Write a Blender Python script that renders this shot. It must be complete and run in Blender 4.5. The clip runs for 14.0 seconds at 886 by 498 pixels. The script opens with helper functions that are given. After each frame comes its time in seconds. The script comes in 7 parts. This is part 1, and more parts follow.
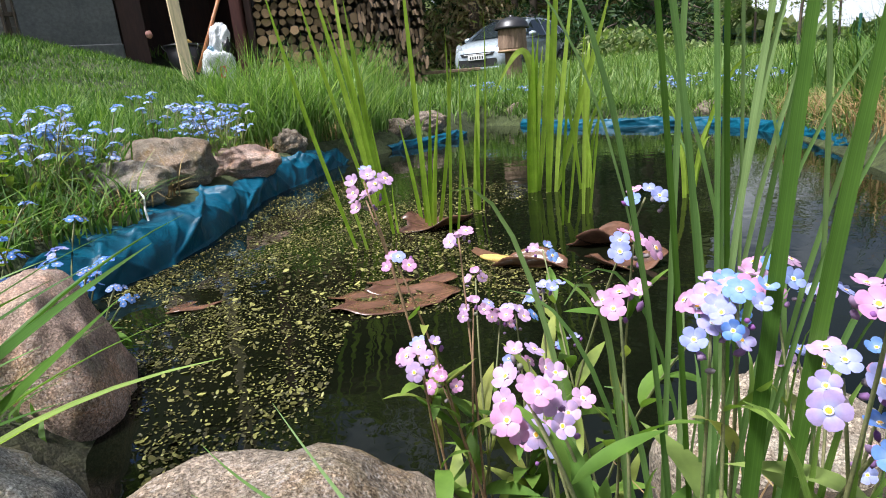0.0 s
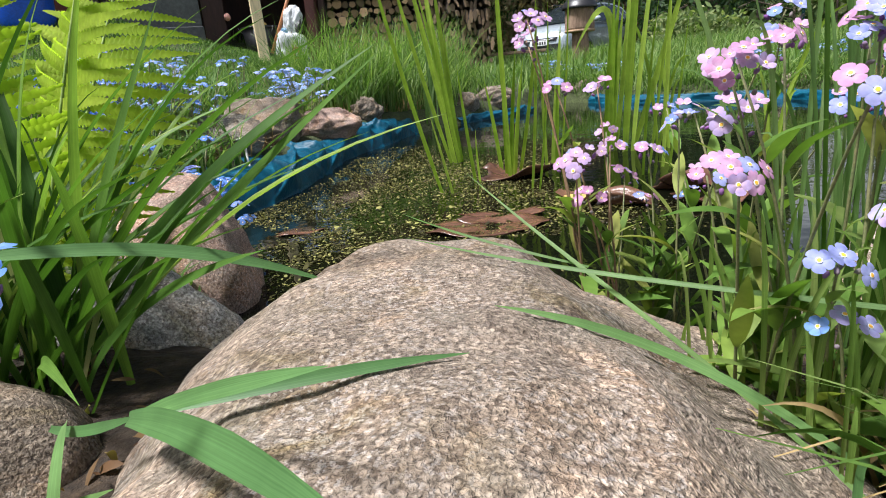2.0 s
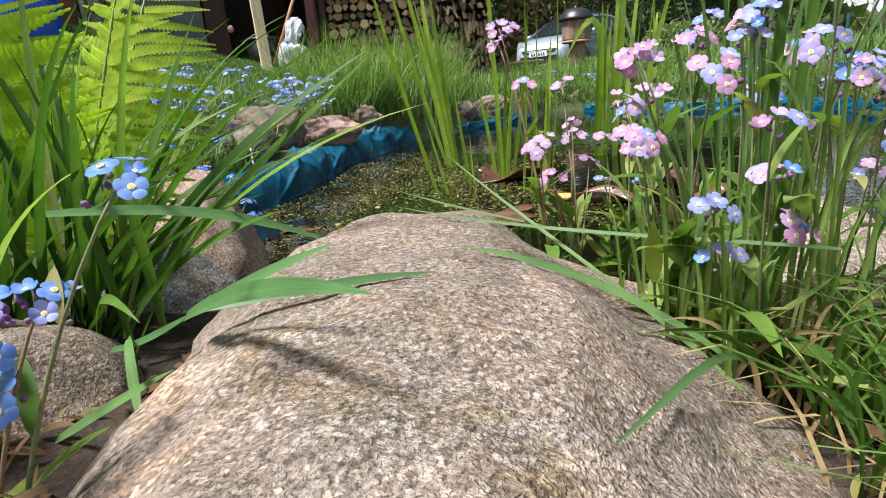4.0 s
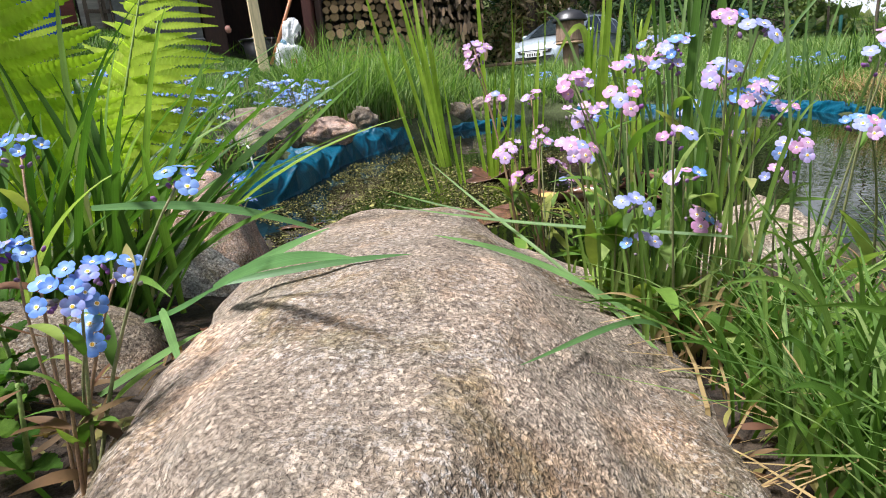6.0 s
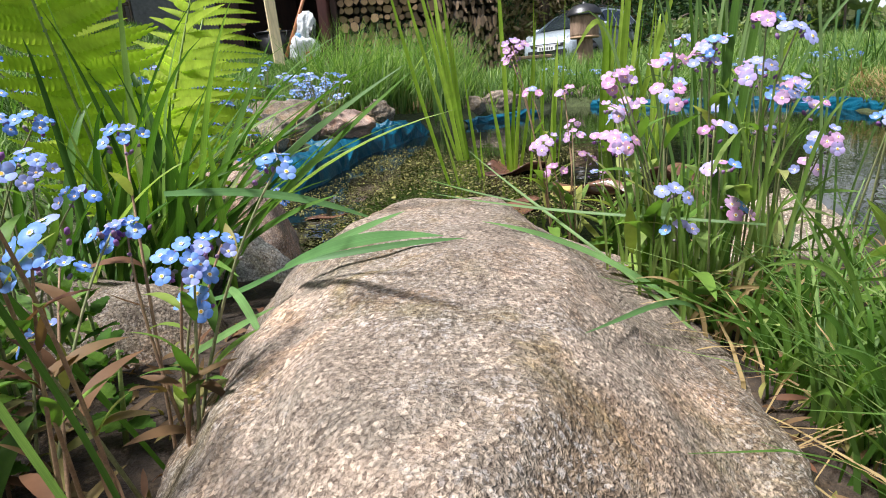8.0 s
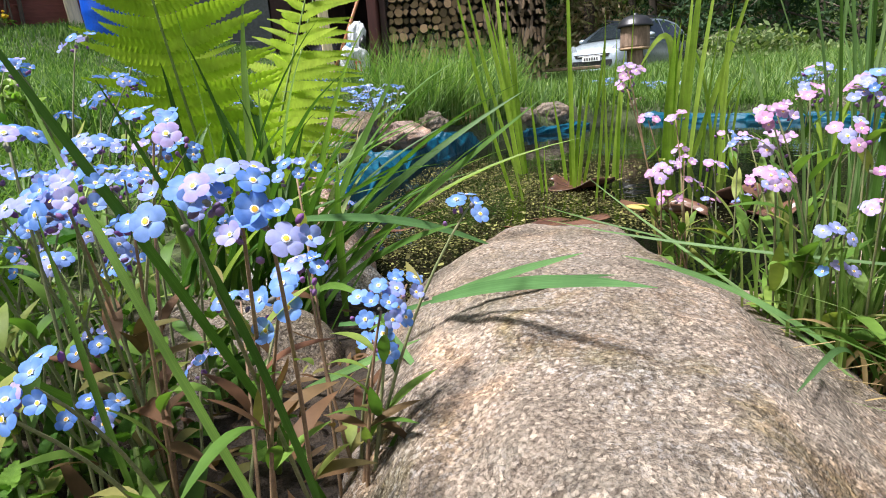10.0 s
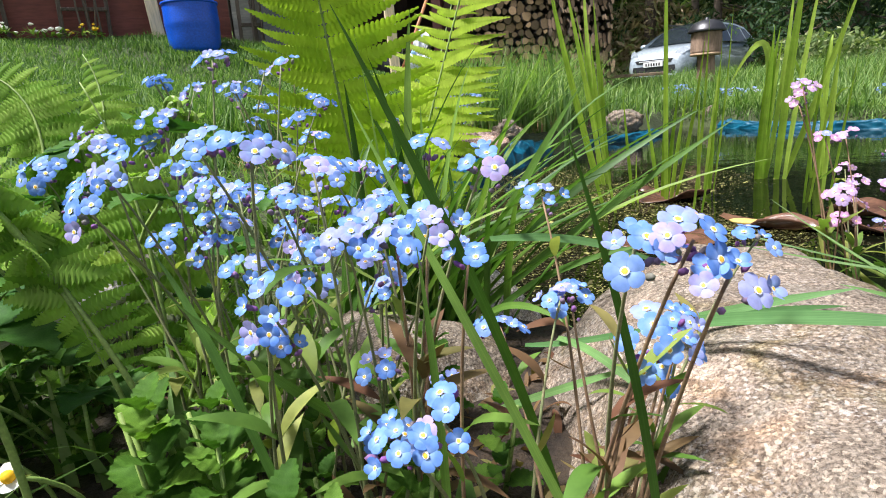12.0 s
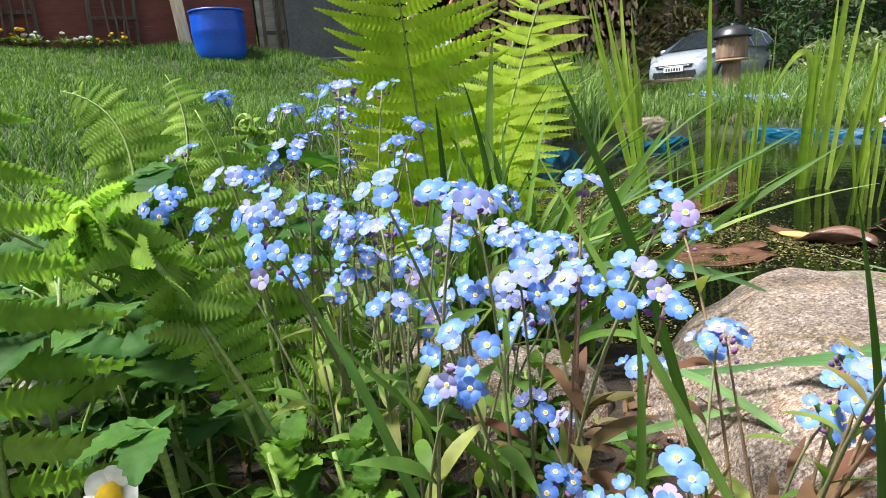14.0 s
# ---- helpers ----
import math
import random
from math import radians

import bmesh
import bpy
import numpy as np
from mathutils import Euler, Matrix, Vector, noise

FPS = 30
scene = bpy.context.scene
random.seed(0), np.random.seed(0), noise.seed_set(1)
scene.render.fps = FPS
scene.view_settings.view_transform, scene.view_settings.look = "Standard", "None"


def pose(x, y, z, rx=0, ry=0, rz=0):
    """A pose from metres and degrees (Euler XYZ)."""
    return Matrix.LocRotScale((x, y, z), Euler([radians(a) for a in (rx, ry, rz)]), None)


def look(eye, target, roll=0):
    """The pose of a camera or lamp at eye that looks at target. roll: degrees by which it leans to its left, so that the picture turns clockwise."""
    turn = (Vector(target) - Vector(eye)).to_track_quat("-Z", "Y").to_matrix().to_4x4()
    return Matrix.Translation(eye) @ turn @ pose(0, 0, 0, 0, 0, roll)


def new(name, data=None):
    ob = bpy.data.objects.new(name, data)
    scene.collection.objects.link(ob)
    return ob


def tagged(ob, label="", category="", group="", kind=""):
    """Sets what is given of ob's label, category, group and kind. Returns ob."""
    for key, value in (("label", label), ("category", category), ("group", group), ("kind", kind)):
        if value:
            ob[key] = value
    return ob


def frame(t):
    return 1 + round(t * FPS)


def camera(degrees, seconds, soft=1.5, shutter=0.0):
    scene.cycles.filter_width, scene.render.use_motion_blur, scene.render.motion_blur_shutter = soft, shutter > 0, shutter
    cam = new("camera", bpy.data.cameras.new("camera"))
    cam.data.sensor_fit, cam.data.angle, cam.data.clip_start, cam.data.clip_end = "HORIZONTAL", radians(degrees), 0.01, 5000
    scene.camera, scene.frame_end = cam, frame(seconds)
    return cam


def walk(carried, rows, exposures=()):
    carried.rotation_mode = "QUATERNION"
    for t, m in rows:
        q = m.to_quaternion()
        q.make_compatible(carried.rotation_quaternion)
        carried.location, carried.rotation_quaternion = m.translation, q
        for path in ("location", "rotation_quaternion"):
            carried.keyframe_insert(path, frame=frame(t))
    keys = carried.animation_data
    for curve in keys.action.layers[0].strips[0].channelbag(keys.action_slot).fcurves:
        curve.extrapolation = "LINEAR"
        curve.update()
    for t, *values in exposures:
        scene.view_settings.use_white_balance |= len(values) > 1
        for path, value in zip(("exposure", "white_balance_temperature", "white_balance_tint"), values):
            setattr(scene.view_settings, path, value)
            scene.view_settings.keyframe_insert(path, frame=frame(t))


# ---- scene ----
cam = camera(73.4, 14.0, soft=1.0)
METRES, EYE, TILT, LEAN, TURN = 0.6, 0.35, -16.0, 4.6, 0.0
ROWS = [
    (0.0, 0.0, 0.0, 0.0, -0.0, 0.0, -0.0),
    (0.5, -0.031, -0.0194, -0.0125, 1.33, -0.02, -0.02),
    (1.0, -0.0754, -0.0502, -0.0665, 3.09, -0.39, -0.47),
    (1.5, -0.1078, -0.0871, -0.125, 4.61, -0.75, -1.13),
    (2.0, -0.1009, -0.1082, -0.1811, 5.25, -0.94, -1.34),
    (2.5, -0.083, -0.1299, -0.2101, 5.32, -0.8, -1.34),
    (3.0, -0.074, -0.1622, -0.2147, 5.31, -0.34, -1.18),
    (5.5, -0.0506, -0.3065, -0.2436, 5.25, 0.13, -1.36),
    (6.0, -0.0364, -0.3366, -0.2387, 4.98, -0.03, -1.33),
    (6.5, -0.032, -0.3665, -0.2391, 4.83, -0.23, -1.3),
    (7.0, -0.0351, -0.3824, -0.2472, 4.87, -0.48, -1.37),
    (7.5, -0.0526, -0.3855, -0.2503, 5.26, -0.65, -1.57),
    (10.0, -0.191, -0.3918, -0.2289, 9.33, 0.0, -3.37),
    (10.5, -0.221, -0.4007, -0.2264, 10.46, 0.12, -3.62),
    (11.0, -0.2623, -0.4076, -0.2192, 11.69, 0.29, -3.88),
    (11.5, -0.3116, -0.4163, -0.2163, 12.98, 0.29, -4.2),
    (12.0, -0.3561, -0.4243, -0.2228, 14.17, 0.22, -4.51),
    (12.5, -0.3965, -0.4288, -0.2261, 15.06, 0.26, -4.71),
    (13.0, -0.4302, -0.4335, -0.22, 15.58, 0.31, -4.89),
    (13.5, -0.451, -0.4379, -0.2185, 15.8, 0.44, -4.93),
    (14.0, -0.4597, -0.4417, -0.2061, 15.65, 0.57, -4.79),
]
walk(cam, [(t, pose(0, 0, EYE, TILT, LEAN, TURN) @ pose(METRES * x, METRES * y, METRES * z, 90 + pitch, roll, yaw)) for t, x, y, z, yaw, pitch, roll in ROWS],
     [(0.0, 0.85, 6060, 12), (1.0, 0.82, 6100, 12), (2.5, 0.69, 6140, 12), (4.5, 0.78, 6140, 12), (6.0, 0.86, 6140, 12), (10.0, 0.88, 6140, 12), (12.5, 1.00, 6140, 12), (14.0, 1.00, 6140, 12)])

# ---- light ----
SUN_FROM = Vector((-0.40, -0.21, 1.0)).normalized()
sun = new("sun", bpy.data.lights.new("sun", "SUN"))
sun.data.energy, sun.data.angle, sun.data.color = 5.0, radians(12.0), (1.0, 0.98, 0.96)
sun.matrix_world = look(SUN_FROM * 40, (0, 0, 0))
world = bpy.data.worlds.new("world")
scene.world = world
world.use_nodes = True
wn = world.node_tree.nodes
sky = wn.new("ShaderNodeTexSky")
sky.sky_type, sky.sun_disc = "NISHITA", False
sky.sun_elevation = math.asin(SUN_FROM.z)
sky.sun_rotation = math.atan2(SUN_FROM.x, SUN_FROM.y)
sky.dust_density, sky.air_density, sky.ozone_density = 6.5, 1.0, 1.0
wl = world.node_tree.links
wn["Background"].inputs[1].default_value = 0.065
wl.new(sky.outputs[0], wn["Background"].inputs[0])
# fair-weather cloud all round, closing towards the horizon
way = wn.new("ShaderNodeTexCoord")
puff = wn.new("ShaderNodeTexNoise")
puff.inputs["Scale"].default_value, puff.inputs["Detail"].default_value, puff.inputs["Roughness"].default_value = 2.6, 7.0, 0.58
wl.new(way.outputs["Generated"], puff.inputs["Vector"])
axes = wn.new("ShaderNodeSeparateXYZ")
wl.new(way.outputs["Generated"], axes.inputs[0])
cover = wn.new("ShaderNodeMath")
cover.operation = "MULTIPLY_ADD"
cover.inputs[1].default_value = -0.42
wl.new(axes.outputs["Z"], cover.inputs[0])
wl.new(puff.outputs["Fac"], cover.inputs[2])
veil = wn.new("ShaderNodeMapRange")
veil.inputs["From Min"].default_value, veil.inputs["From Max"].default_value = 0.33, 0.47
wl.new(cover.outputs[0], veil.inputs["Value"])
cloud = wn.new("ShaderNodeBackground")
cloud.inputs[0].default_value, cloud.inputs[1].default_value = (0.93, 0.97, 1.0, 1.0), 0.62
blend = wn.new("ShaderNodeMixShader")
wl.new(veil.outputs["Result"], blend.inputs[0])
wl.new(wn["Background"].outputs[0], blend.inputs[1])
wl.new(cloud.outputs[0], blend.inputs[2])
wl.new(blend.outputs[0], wn["World Output"].inputs[0])
scene.view_settings.exposure = 0.83

# ---- materials ----
def nodes(name):
    m = bpy.data.materials.new(name)
    m.use_nodes = True
    nt = m.node_tree
    return m, nt, nt.nodes["Principled BSDF"], nt.nodes["Material Output"]


def val(nt, kind, **inputs):
    n = nt.nodes.new(kind)
    for k, v in inputs.items():
        n.inputs[k.replace("_", " ")].default_value = v
    return n


def ramp(nt, fac, stops):
    r = nt.nodes.new("ShaderNodeValToRGB")
    el = r.color_ramp.elements
    while len(el) < len(stops):
        el.new(0.5)
    for e, (p, c) in zip(el, stops):
        e.position, e.color = p, (*c, 1)
    nt.links.new(fac, r.inputs[0])
    return r.outputs[0]


def mixc(nt, a, b, fac, mode="MIX"):
    n = nt.nodes.new("ShaderNodeMix")
    n.data_type, n.blend_type = "RGBA", mode
    for s, v in ((n.inputs[0], fac), (n.inputs[6], a), (n.inputs[7], b)):
        if isinstance(v, (tuple, float, int)):
            s.default_value = (*v, 1) if isinstance(v, tuple) else v
        else:
            nt.links.new(v, s)
    return n.outputs[2]


def noise_of(nt, scale, detail=4.0, rough=0.6, space="Object", stretch=None, distort=0.0):
    if space == "World":
        src = nt.nodes.new("ShaderNodeNewGeometry").outputs["Position"]
    else:
        src = nt.nodes.new("ShaderNodeTexCoord").outputs[space]
    if stretch:
        mp = nt.nodes.new("ShaderNodeMapping")
        mp.inputs["Scale"].default_value = stretch
        nt.links.new(src, mp.inputs[0])
        src = mp.outputs[0]
    n = val(nt, "ShaderNodeTexNoise", Scale=scale, Detail=detail, Roughness=rough, Distortion=distort)
    nt.links.new(src, n.inputs["Vector"])
    return n.outputs["Fac"]


def bump(nt, bsdf, height, strength, dist):
    b = val(nt, "ShaderNodeBump", Strength=strength, Distance=dist)
    nt.links.new(height, b.inputs["Height"])
    nt.links.new(b.outputs[0], bsdf.inputs["Normal"])
    return b.outputs[0]


def plain(name, c1, c2, scale=20.0, rough=0.6, bumps=0.3, bdist=0.002, metal=0.0, fine=None, stretch=None, spec=0.5, coat=0.0, vary=0.0):
    """Two colours mixed by broad noise, with a finer grain over it and relief."""
    m, nt, b, out = nodes(name)
    f1 = noise_of(nt, scale, 5, 0.65, stretch=stretch)
    f2 = noise_of(nt, fine or scale * 9, 3, 0.6, stretch=stretch)
    base = ramp(nt, f1, [(0.3, c1), (0.7, c2)])
    grain = ramp(nt, f2, [(0.3, (0.72, 0.72, 0.72)), (0.7, (1.15, 1.15, 1.15))])
    col = mixc(nt, base, grain, 1.0, "MULTIPLY")
    if vary:
        rnd = nt.nodes.new("ShaderNodeObjectInfo").outputs["Random"]
        col = mixc(nt, col, ramp(nt, rnd, [(0.0, (1 - vary,) * 3), (0.5, (1.0, 0.93, 0.86)), (1.0, (1.15, 1.1, 1.0))]), 1.0, "MULTIPLY")
    nt.links.new(col, b.inputs["Base Color"])
    b.inputs["Roughness"].default_value, b.inputs["Metallic"].default_value = rough, metal
    b.inputs["Specular IOR Level"].default_value, b.inputs["Coat Weight"].default_value = spec, coat
    if bumps:
        bump(nt, b, f2, bumps, bdist)
    return m


def leafy(name, c1, c2, c3=None, trans=0.4, rough=0.5, by="object", veins=0.0, along=(0.06, 1.0, 1.0), scale=25.0, warm=(1.0, 1.15, 0.5), spec=0.2):
    """A thin leaf or petal: colour varied piece by piece, blotched, and letting light through."""
    m, nt, b, out = nodes(name)
    if by == "object":
        rnd = nt.nodes.new("ShaderNodeObjectInfo").outputs["Random"]
    else:
        rnd = nt.nodes.new("ShaderNodeNewGeometry").outputs["Random Per Island"]
    col = ramp(nt, rnd, [(0.05, c1), (0.6, c2), (0.97, c3 or c2)])
    f = noise_of(nt, scale, 4, 0.6, space="World")
    blotch = ramp(nt, f, [(0.3, (0.72, 0.74, 0.70)), (0.7, (1.18, 1.15, 1.12))])
    col = mixc(nt, col, blotch, 1.0, "MULTIPLY")
    if veins:
        f3 = noise_of(nt, veins, 2, 0.5, space="UV" if along[1] > 1 else "Object", stretch=along)
        col = mixc(nt, col, ramp(nt, f3, [(0.35, (0.78, 0.8, 0.75)), (0.65, (1.12, 1.1, 1.1))]), 1.0, "MULTIPLY")
        bump(nt, b, f3, 0.15, 0.0005)
    nt.links.new(col, b.inputs["Base Color"])
    b.inputs["Roughness"].default_value = rough
    b.inputs["Specular IOR Level"].default_value = spec
    tr = nt.nodes.new("ShaderNodeBsdfTranslucent")
    nt.links.new(mixc(nt, col, warm, 1.0, "MULTIPLY"), tr.inputs[0])
    mx = nt.nodes.new("ShaderNodeMixShader")
    mx.inputs[0].default_value = trans
    nt.links.new(b.outputs[0], mx.inputs[1])
    nt.links.new(tr.outputs[0], mx.inputs[2])
    nt.links.new(mx.outputs[0], out.inputs[0])
    return m


def stone(name, light, mid, dark, lichen=(0.5, 0.47, 0.36), scale=1.0, speck=0.9, patch=0.5):
    """Weathered granite: crystals, broad stains, pale lichen, pitted relief."""
    m, nt, b, out = nodes(name)
    big = noise_of(nt, 9 * scale, 6, 0.62)
    med = noise_of(nt, 60 * scale, 5, 0.65)
    cry = val(nt, "ShaderNodeTexVoronoi", Scale=470 * scale)
    tc = nt.nodes.new("ShaderNodeTexCoord")
    nt.links.new(tc.outputs["Object"], cry.inputs["Vector"])
    fine = noise_of(nt, 560 * scale, 2, 0.6, distort=0.6)
    col = ramp(nt, big, [(0.30, dark), (0.5, mid), (0.70, light)])
    col = mixc(nt, col, ramp(nt, med, [(0.3, tuple(0.7 * c for c in mid)), (0.52, mid), (0.72, light)]), 0.4)
    sp = ramp(nt, cry.outputs["Color"], [(0.05, (0.42, 0.38, 0.36)), (0.30, (0.78, 0.75, 0.73)), (0.62, (1.06, 1.05, 1.03)), (0.92, (1.75, 1.72, 1.68))])
    col = mixc(nt, col, mixc(nt, col, sp, 1.0, "MULTIPLY"), speck)
    col = mixc(nt, col, ramp(nt, fine, [(0.38, (0.38, 0.36, 0.34)), (0.48, (1.0, 1.0, 1.0)), (0.66, (1.22, 1.21, 1.19))]), 0.75, "MULTIPLY")
    warm = noise_of(nt, 15 * scale, 4, 0.6, distort=0.6)
    col = mixc(nt, col, mixc(nt, col, (1.1, 0.95, 0.80), 1.0, "MULTIPLY"), ramp(nt, warm, [(0.5, (0, 0, 0)), (0.68, (1, 1, 1))]))
    grey = noise_of(nt, 11 * scale, 6, 0.7, distort=0.3)
    col = mixc(nt, col, mixc(nt, col, (0.66, 0.69, 0.70), 1.0, "MULTIPLY"), ramp(nt, grey, [(0.52, (0, 0, 0)), (0.66, (1, 1, 1))]))
    pat = noise_of(nt, 22 * scale, 7, 0.7)
    col = mixc(nt, col, lichen, mixc(nt, (0.0, 0.0, 0.0), ramp(nt, pat, [(0.56, (0, 0, 0)), (0.64, (1, 1, 1))]), patch))
    seam = ramp(nt, cry.outputs["Distance"], [(0.25, (1.1, 1.1, 1.1)), (0.62, (0.55, 0.52, 0.48))])
    col = mixc(nt, col, seam, 0.42, "MULTIPLY")
    stain = noise_of(nt, 6.5 * scale, 7, 0.72, distort=0.5)
    col = mixc(nt, col, mixc(nt, col, (0.62, 0.55, 0.46), 1.0, "MULTIPLY"), ramp(nt, stain, [(0.53, (0, 0, 0)), (0.68, (0.85, 0.85, 0.85))]))
    chip = noise_of(nt, 330 * scale, 4, 0.7)
    where = noise_of(nt, 13 * scale, 3, 0.6)
    amount = mixc(nt, ramp(nt, chip, [(0.52, (0, 0, 0)), (0.60, (1, 1, 1))]), ramp(nt, where, [(0.42, (0.05, 0.05, 0.05)), (0.62, (0.42, 0.42, 0.42))]), 1.0, "MULTIPLY")
    col = mixc(nt, col, tuple(min(0.72, 0.35 + 0.75 * c) for c in light), amount)
    pit = noise_of(nt, 210 * scale, 4, 0.7)
    col = mixc(nt, col, tuple(0.3 * c for c in dark), ramp(nt, pit, [(0.30, (0.85, 0.85, 0.85)), (0.38, (0, 0, 0))]))
    broad = noise_of(nt, 17 * scale, 7, 0.68, distort=0.8)
    col = mixc(nt, col, mixc(nt, col, (1.5, 1.42, 1.38), 1.0, "MULTIPLY"), ramp(nt, broad, [(0.50, (0, 0, 0)), (0.66, (0.9, 0.9, 0.9))]))
    moss = noise_of(nt, 12 * scale, 6, 0.7, distort=1.0)
    col = mixc(nt, col, mixc(nt, col, (0.70, 0.66, 0.44), 1.0, "MULTIPLY"), ramp(nt, moss, [(0.54, (0, 0, 0)), (0.68, (0.9, 0.9, 0.9))]))
    blot = noise_of(nt, 44 * scale, 3, 0.55, stretch=(1.0, 0.6, 1.0))
    col = mixc(nt, col, mixc(nt, col, (0.42, 0.38, 0.36), 1.0, "MULTIPLY"), ramp(nt, blot, [(0.69, (0, 0, 0)), (0.73, (0.85, 0.85, 0.85))]))
    nt.links.new(col, b.inputs["Base Color"])
    b.inputs["Roughness"].default_value = 0.88
    b.inputs["Specular IOR Level"].default_value = 0.25
    h = mixc(nt, ramp(nt, med, [(0.2, (0, 0, 0)), (0.8, (1, 1, 1))]), mixc(nt, cry.outputs["Color"], ramp(nt, fine, [(0.2, (0, 0, 0)), (0.8, (1, 1, 1))]), 0.5), 0.7)
    bump(nt, b, h, 1.0, 0.005)
    return m


M = {}
M["rock"] = stone("granite_beige", (0.36, 0.305, 0.245), (0.27, 0.223, 0.176), (0.178, 0.148, 0.118), lichen=(0.30, 0.275, 0.22), patch=0.25, speck=0.95)
M["rock_cream"] = stone("granite_cream", (0.44, 0.385, 0.305), (0.335, 0.285, 0.222), (0.22, 0.185, 0.142), lichen=(0.52, 0.50, 0.42), patch=0.3)
M["rock_pale"] = stone("granite_pale_grey", (0.46, 0.46, 0.44), (0.36, 0.36, 0.34), (0.25, 0.25, 0.235), lichen=(0.42, 0.42, 0.40), patch=0.3)
M["rock_pink"] = stone("granite_pink", (0.50, 0.39, 0.33), (0.40, 0.29, 0.24), (0.28, 0.205, 0.17), patch=0.25)
M["rock_grey"] = stone("granite_grey", (0.36, 0.34, 0.29), (0.25, 0.235, 0.20), (0.14, 0.13, 0.11), lichen=(0.38, 0.37, 0.30), patch=0.5)
M["rock_tan"] = stone("granite_tan", (0.31, 0.265, 0.205), (0.215, 0.178, 0.136), (0.12, 0.10, 0.076), lichen=(0.38, 0.35, 0.27), patch=0.45)
M["soil"] = plain("soil", (0.035, 0.026, 0.018), (0.085, 0.062, 0.04), 14, 0.95, 0.8, 0.01)
M["bark"] = plain("bark", (0.055, 0.04, 0.03), (0.15, 0.115, 0.085), 7, 0.9, 0.9, 0.02, stretch=(1, 1, 0.2))
M["bark_warm"] = plain("reddish_bark", (0.16, 0.10, 0.065), (0.38, 0.26, 0.18), 16, 0.85, 0.9, 0.012, stretch=(1, 1, 0.15))
M["log_end"] = plain("cut_wood_end", (0.22, 0.14, 0.075), (0.50, 0.36, 0.20), 22, 0.8, 0.4, 0.003, vary=0.55)
M["split"] = plain("split_wood", (0.18, 0.12, 0.078), (0.44, 0.32, 0.21), 10, 0.85, 0.6, 0.006, stretch=(1, 1, 0.15), vary=0.5)
M["board_red"] = plain("red_brown_boards", (0.13, 0.032, 0.022), (0.21, 0.06, 0.042), 5, 0.7, 0.35, 0.004, stretch=(0.2, 0.2, 1))
M["dark_red"] = plain("dark_red_stain", (0.06, 0.016, 0.012), (0.11, 0.03, 0.022), 5, 0.7, 0.3, 0.003, stretch=(1, 1, 0.2))
M["board_grey"] = plain("weathered_grey_boards", (0.33, 0.31, 0.27), (0.52, 0.49, 0.43), 5, 0.8, 0.4, 0.004, stretch=(0.2, 0.2, 1))
M["concrete"] = plain("dark_grey_plaster", (0.075, 0.08, 0.082), (0.13, 0.136, 0.138), 4, 0.85, 0.3, 0.004)
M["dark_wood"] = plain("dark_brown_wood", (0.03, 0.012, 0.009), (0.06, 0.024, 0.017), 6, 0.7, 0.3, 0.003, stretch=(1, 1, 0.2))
M["new_wood"] = plain("fresh_sawn_pine", (0.74, 0.58, 0.34), (0.84, 0.70, 0.45), 6, 0.65, 0.25, 0.002, stretch=(1, 1, 0.1))
M["dead_wood"] = plain("bleached_wood", (0.36, 0.31, 0.26), (0.62, 0.56, 0.48), 30, 0.85, 0.7, 0.003, stretch=(1, 0.2, 1))
M["blue_plastic"] = plain("blue_plastic", (0.004, 0.075, 0.52), (0.006, 0.095, 0.6), 6, 0.4, 0.1, 0.001)
M["black_plastic"] = plain("black_plastic", (0.012, 0.012, 0.014), (0.025, 0.025, 0.027), 8, 0.4, 0.1, 0.001)
M["sack"] = plain("white_woven_sack", (0.6, 0.62, 0.64), (0.78, 0.79, 0.8), 9, 0.55, 0.4, 0.006)
M["teal_tarp_patch"] = plain("blue_plastic_film", (0.12, 0.25, 0.38), (0.2, 0.36, 0.5), 9, 0.4, 0.3, 0.006)
M["handle"] = plain("orange_wood_handle", (0.45, 0.17, 0.07), (0.55, 0.24, 0.1), 9, 0.5, 0.2, 0.001)
M["red_mark"] = plain("red_print", (0.5, 0.04, 0.03), (0.55, 0.06, 0.04), 9, 0.5, 0.0)
M["steel"] = plain("dull_steel", (0.35, 0.35, 0.36), (0.5, 0.5, 0.5), 9, 0.4, 0.1, 0.001, metal=0.9)
M["car_paint"] = plain("silver_paint", (0.36, 0.42, 0.47), (0.43, 0.49, 0.54), 2, 0.3, 0.0, metal=0.3, coat=0.8)
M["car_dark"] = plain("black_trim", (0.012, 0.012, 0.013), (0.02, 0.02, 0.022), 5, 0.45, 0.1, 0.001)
M["car_glass"] = plain("tinted_car_glass", (0.012, 0.016, 0.02), (0.02, 0.026, 0.032), 2, 0.06, 0.0, spec=0.8)
M["lens"] = plain("headlamp_lens", (0.16, 0.19, 0.21), (0.30, 0.33, 0.36), 8, 0.15, 0.0, coat=1.0)
M["white_paint"] = plain("white_plate", (0.75, 0.75, 0.74), (0.82, 0.82, 0.8), 8, 0.4, 0.0)
M["pink_ball"] = plain("pink_rubber", (0.55, 0.25, 0.2), (0.65, 0.33, 0.27), 8, 0.5, 0.1, 0.001)
M["green_wire"] = plain("green_coated_wire", (0.01, 0.045, 0.04), (0.015, 0.065, 0.055), 8, 0.8, 0.0, spec=0.1)
M["string"] = plain("white_string", (0.5, 0.5, 0.47), (0.72, 0.72, 0.7), 60, 0.8, 0.3, 0.001)
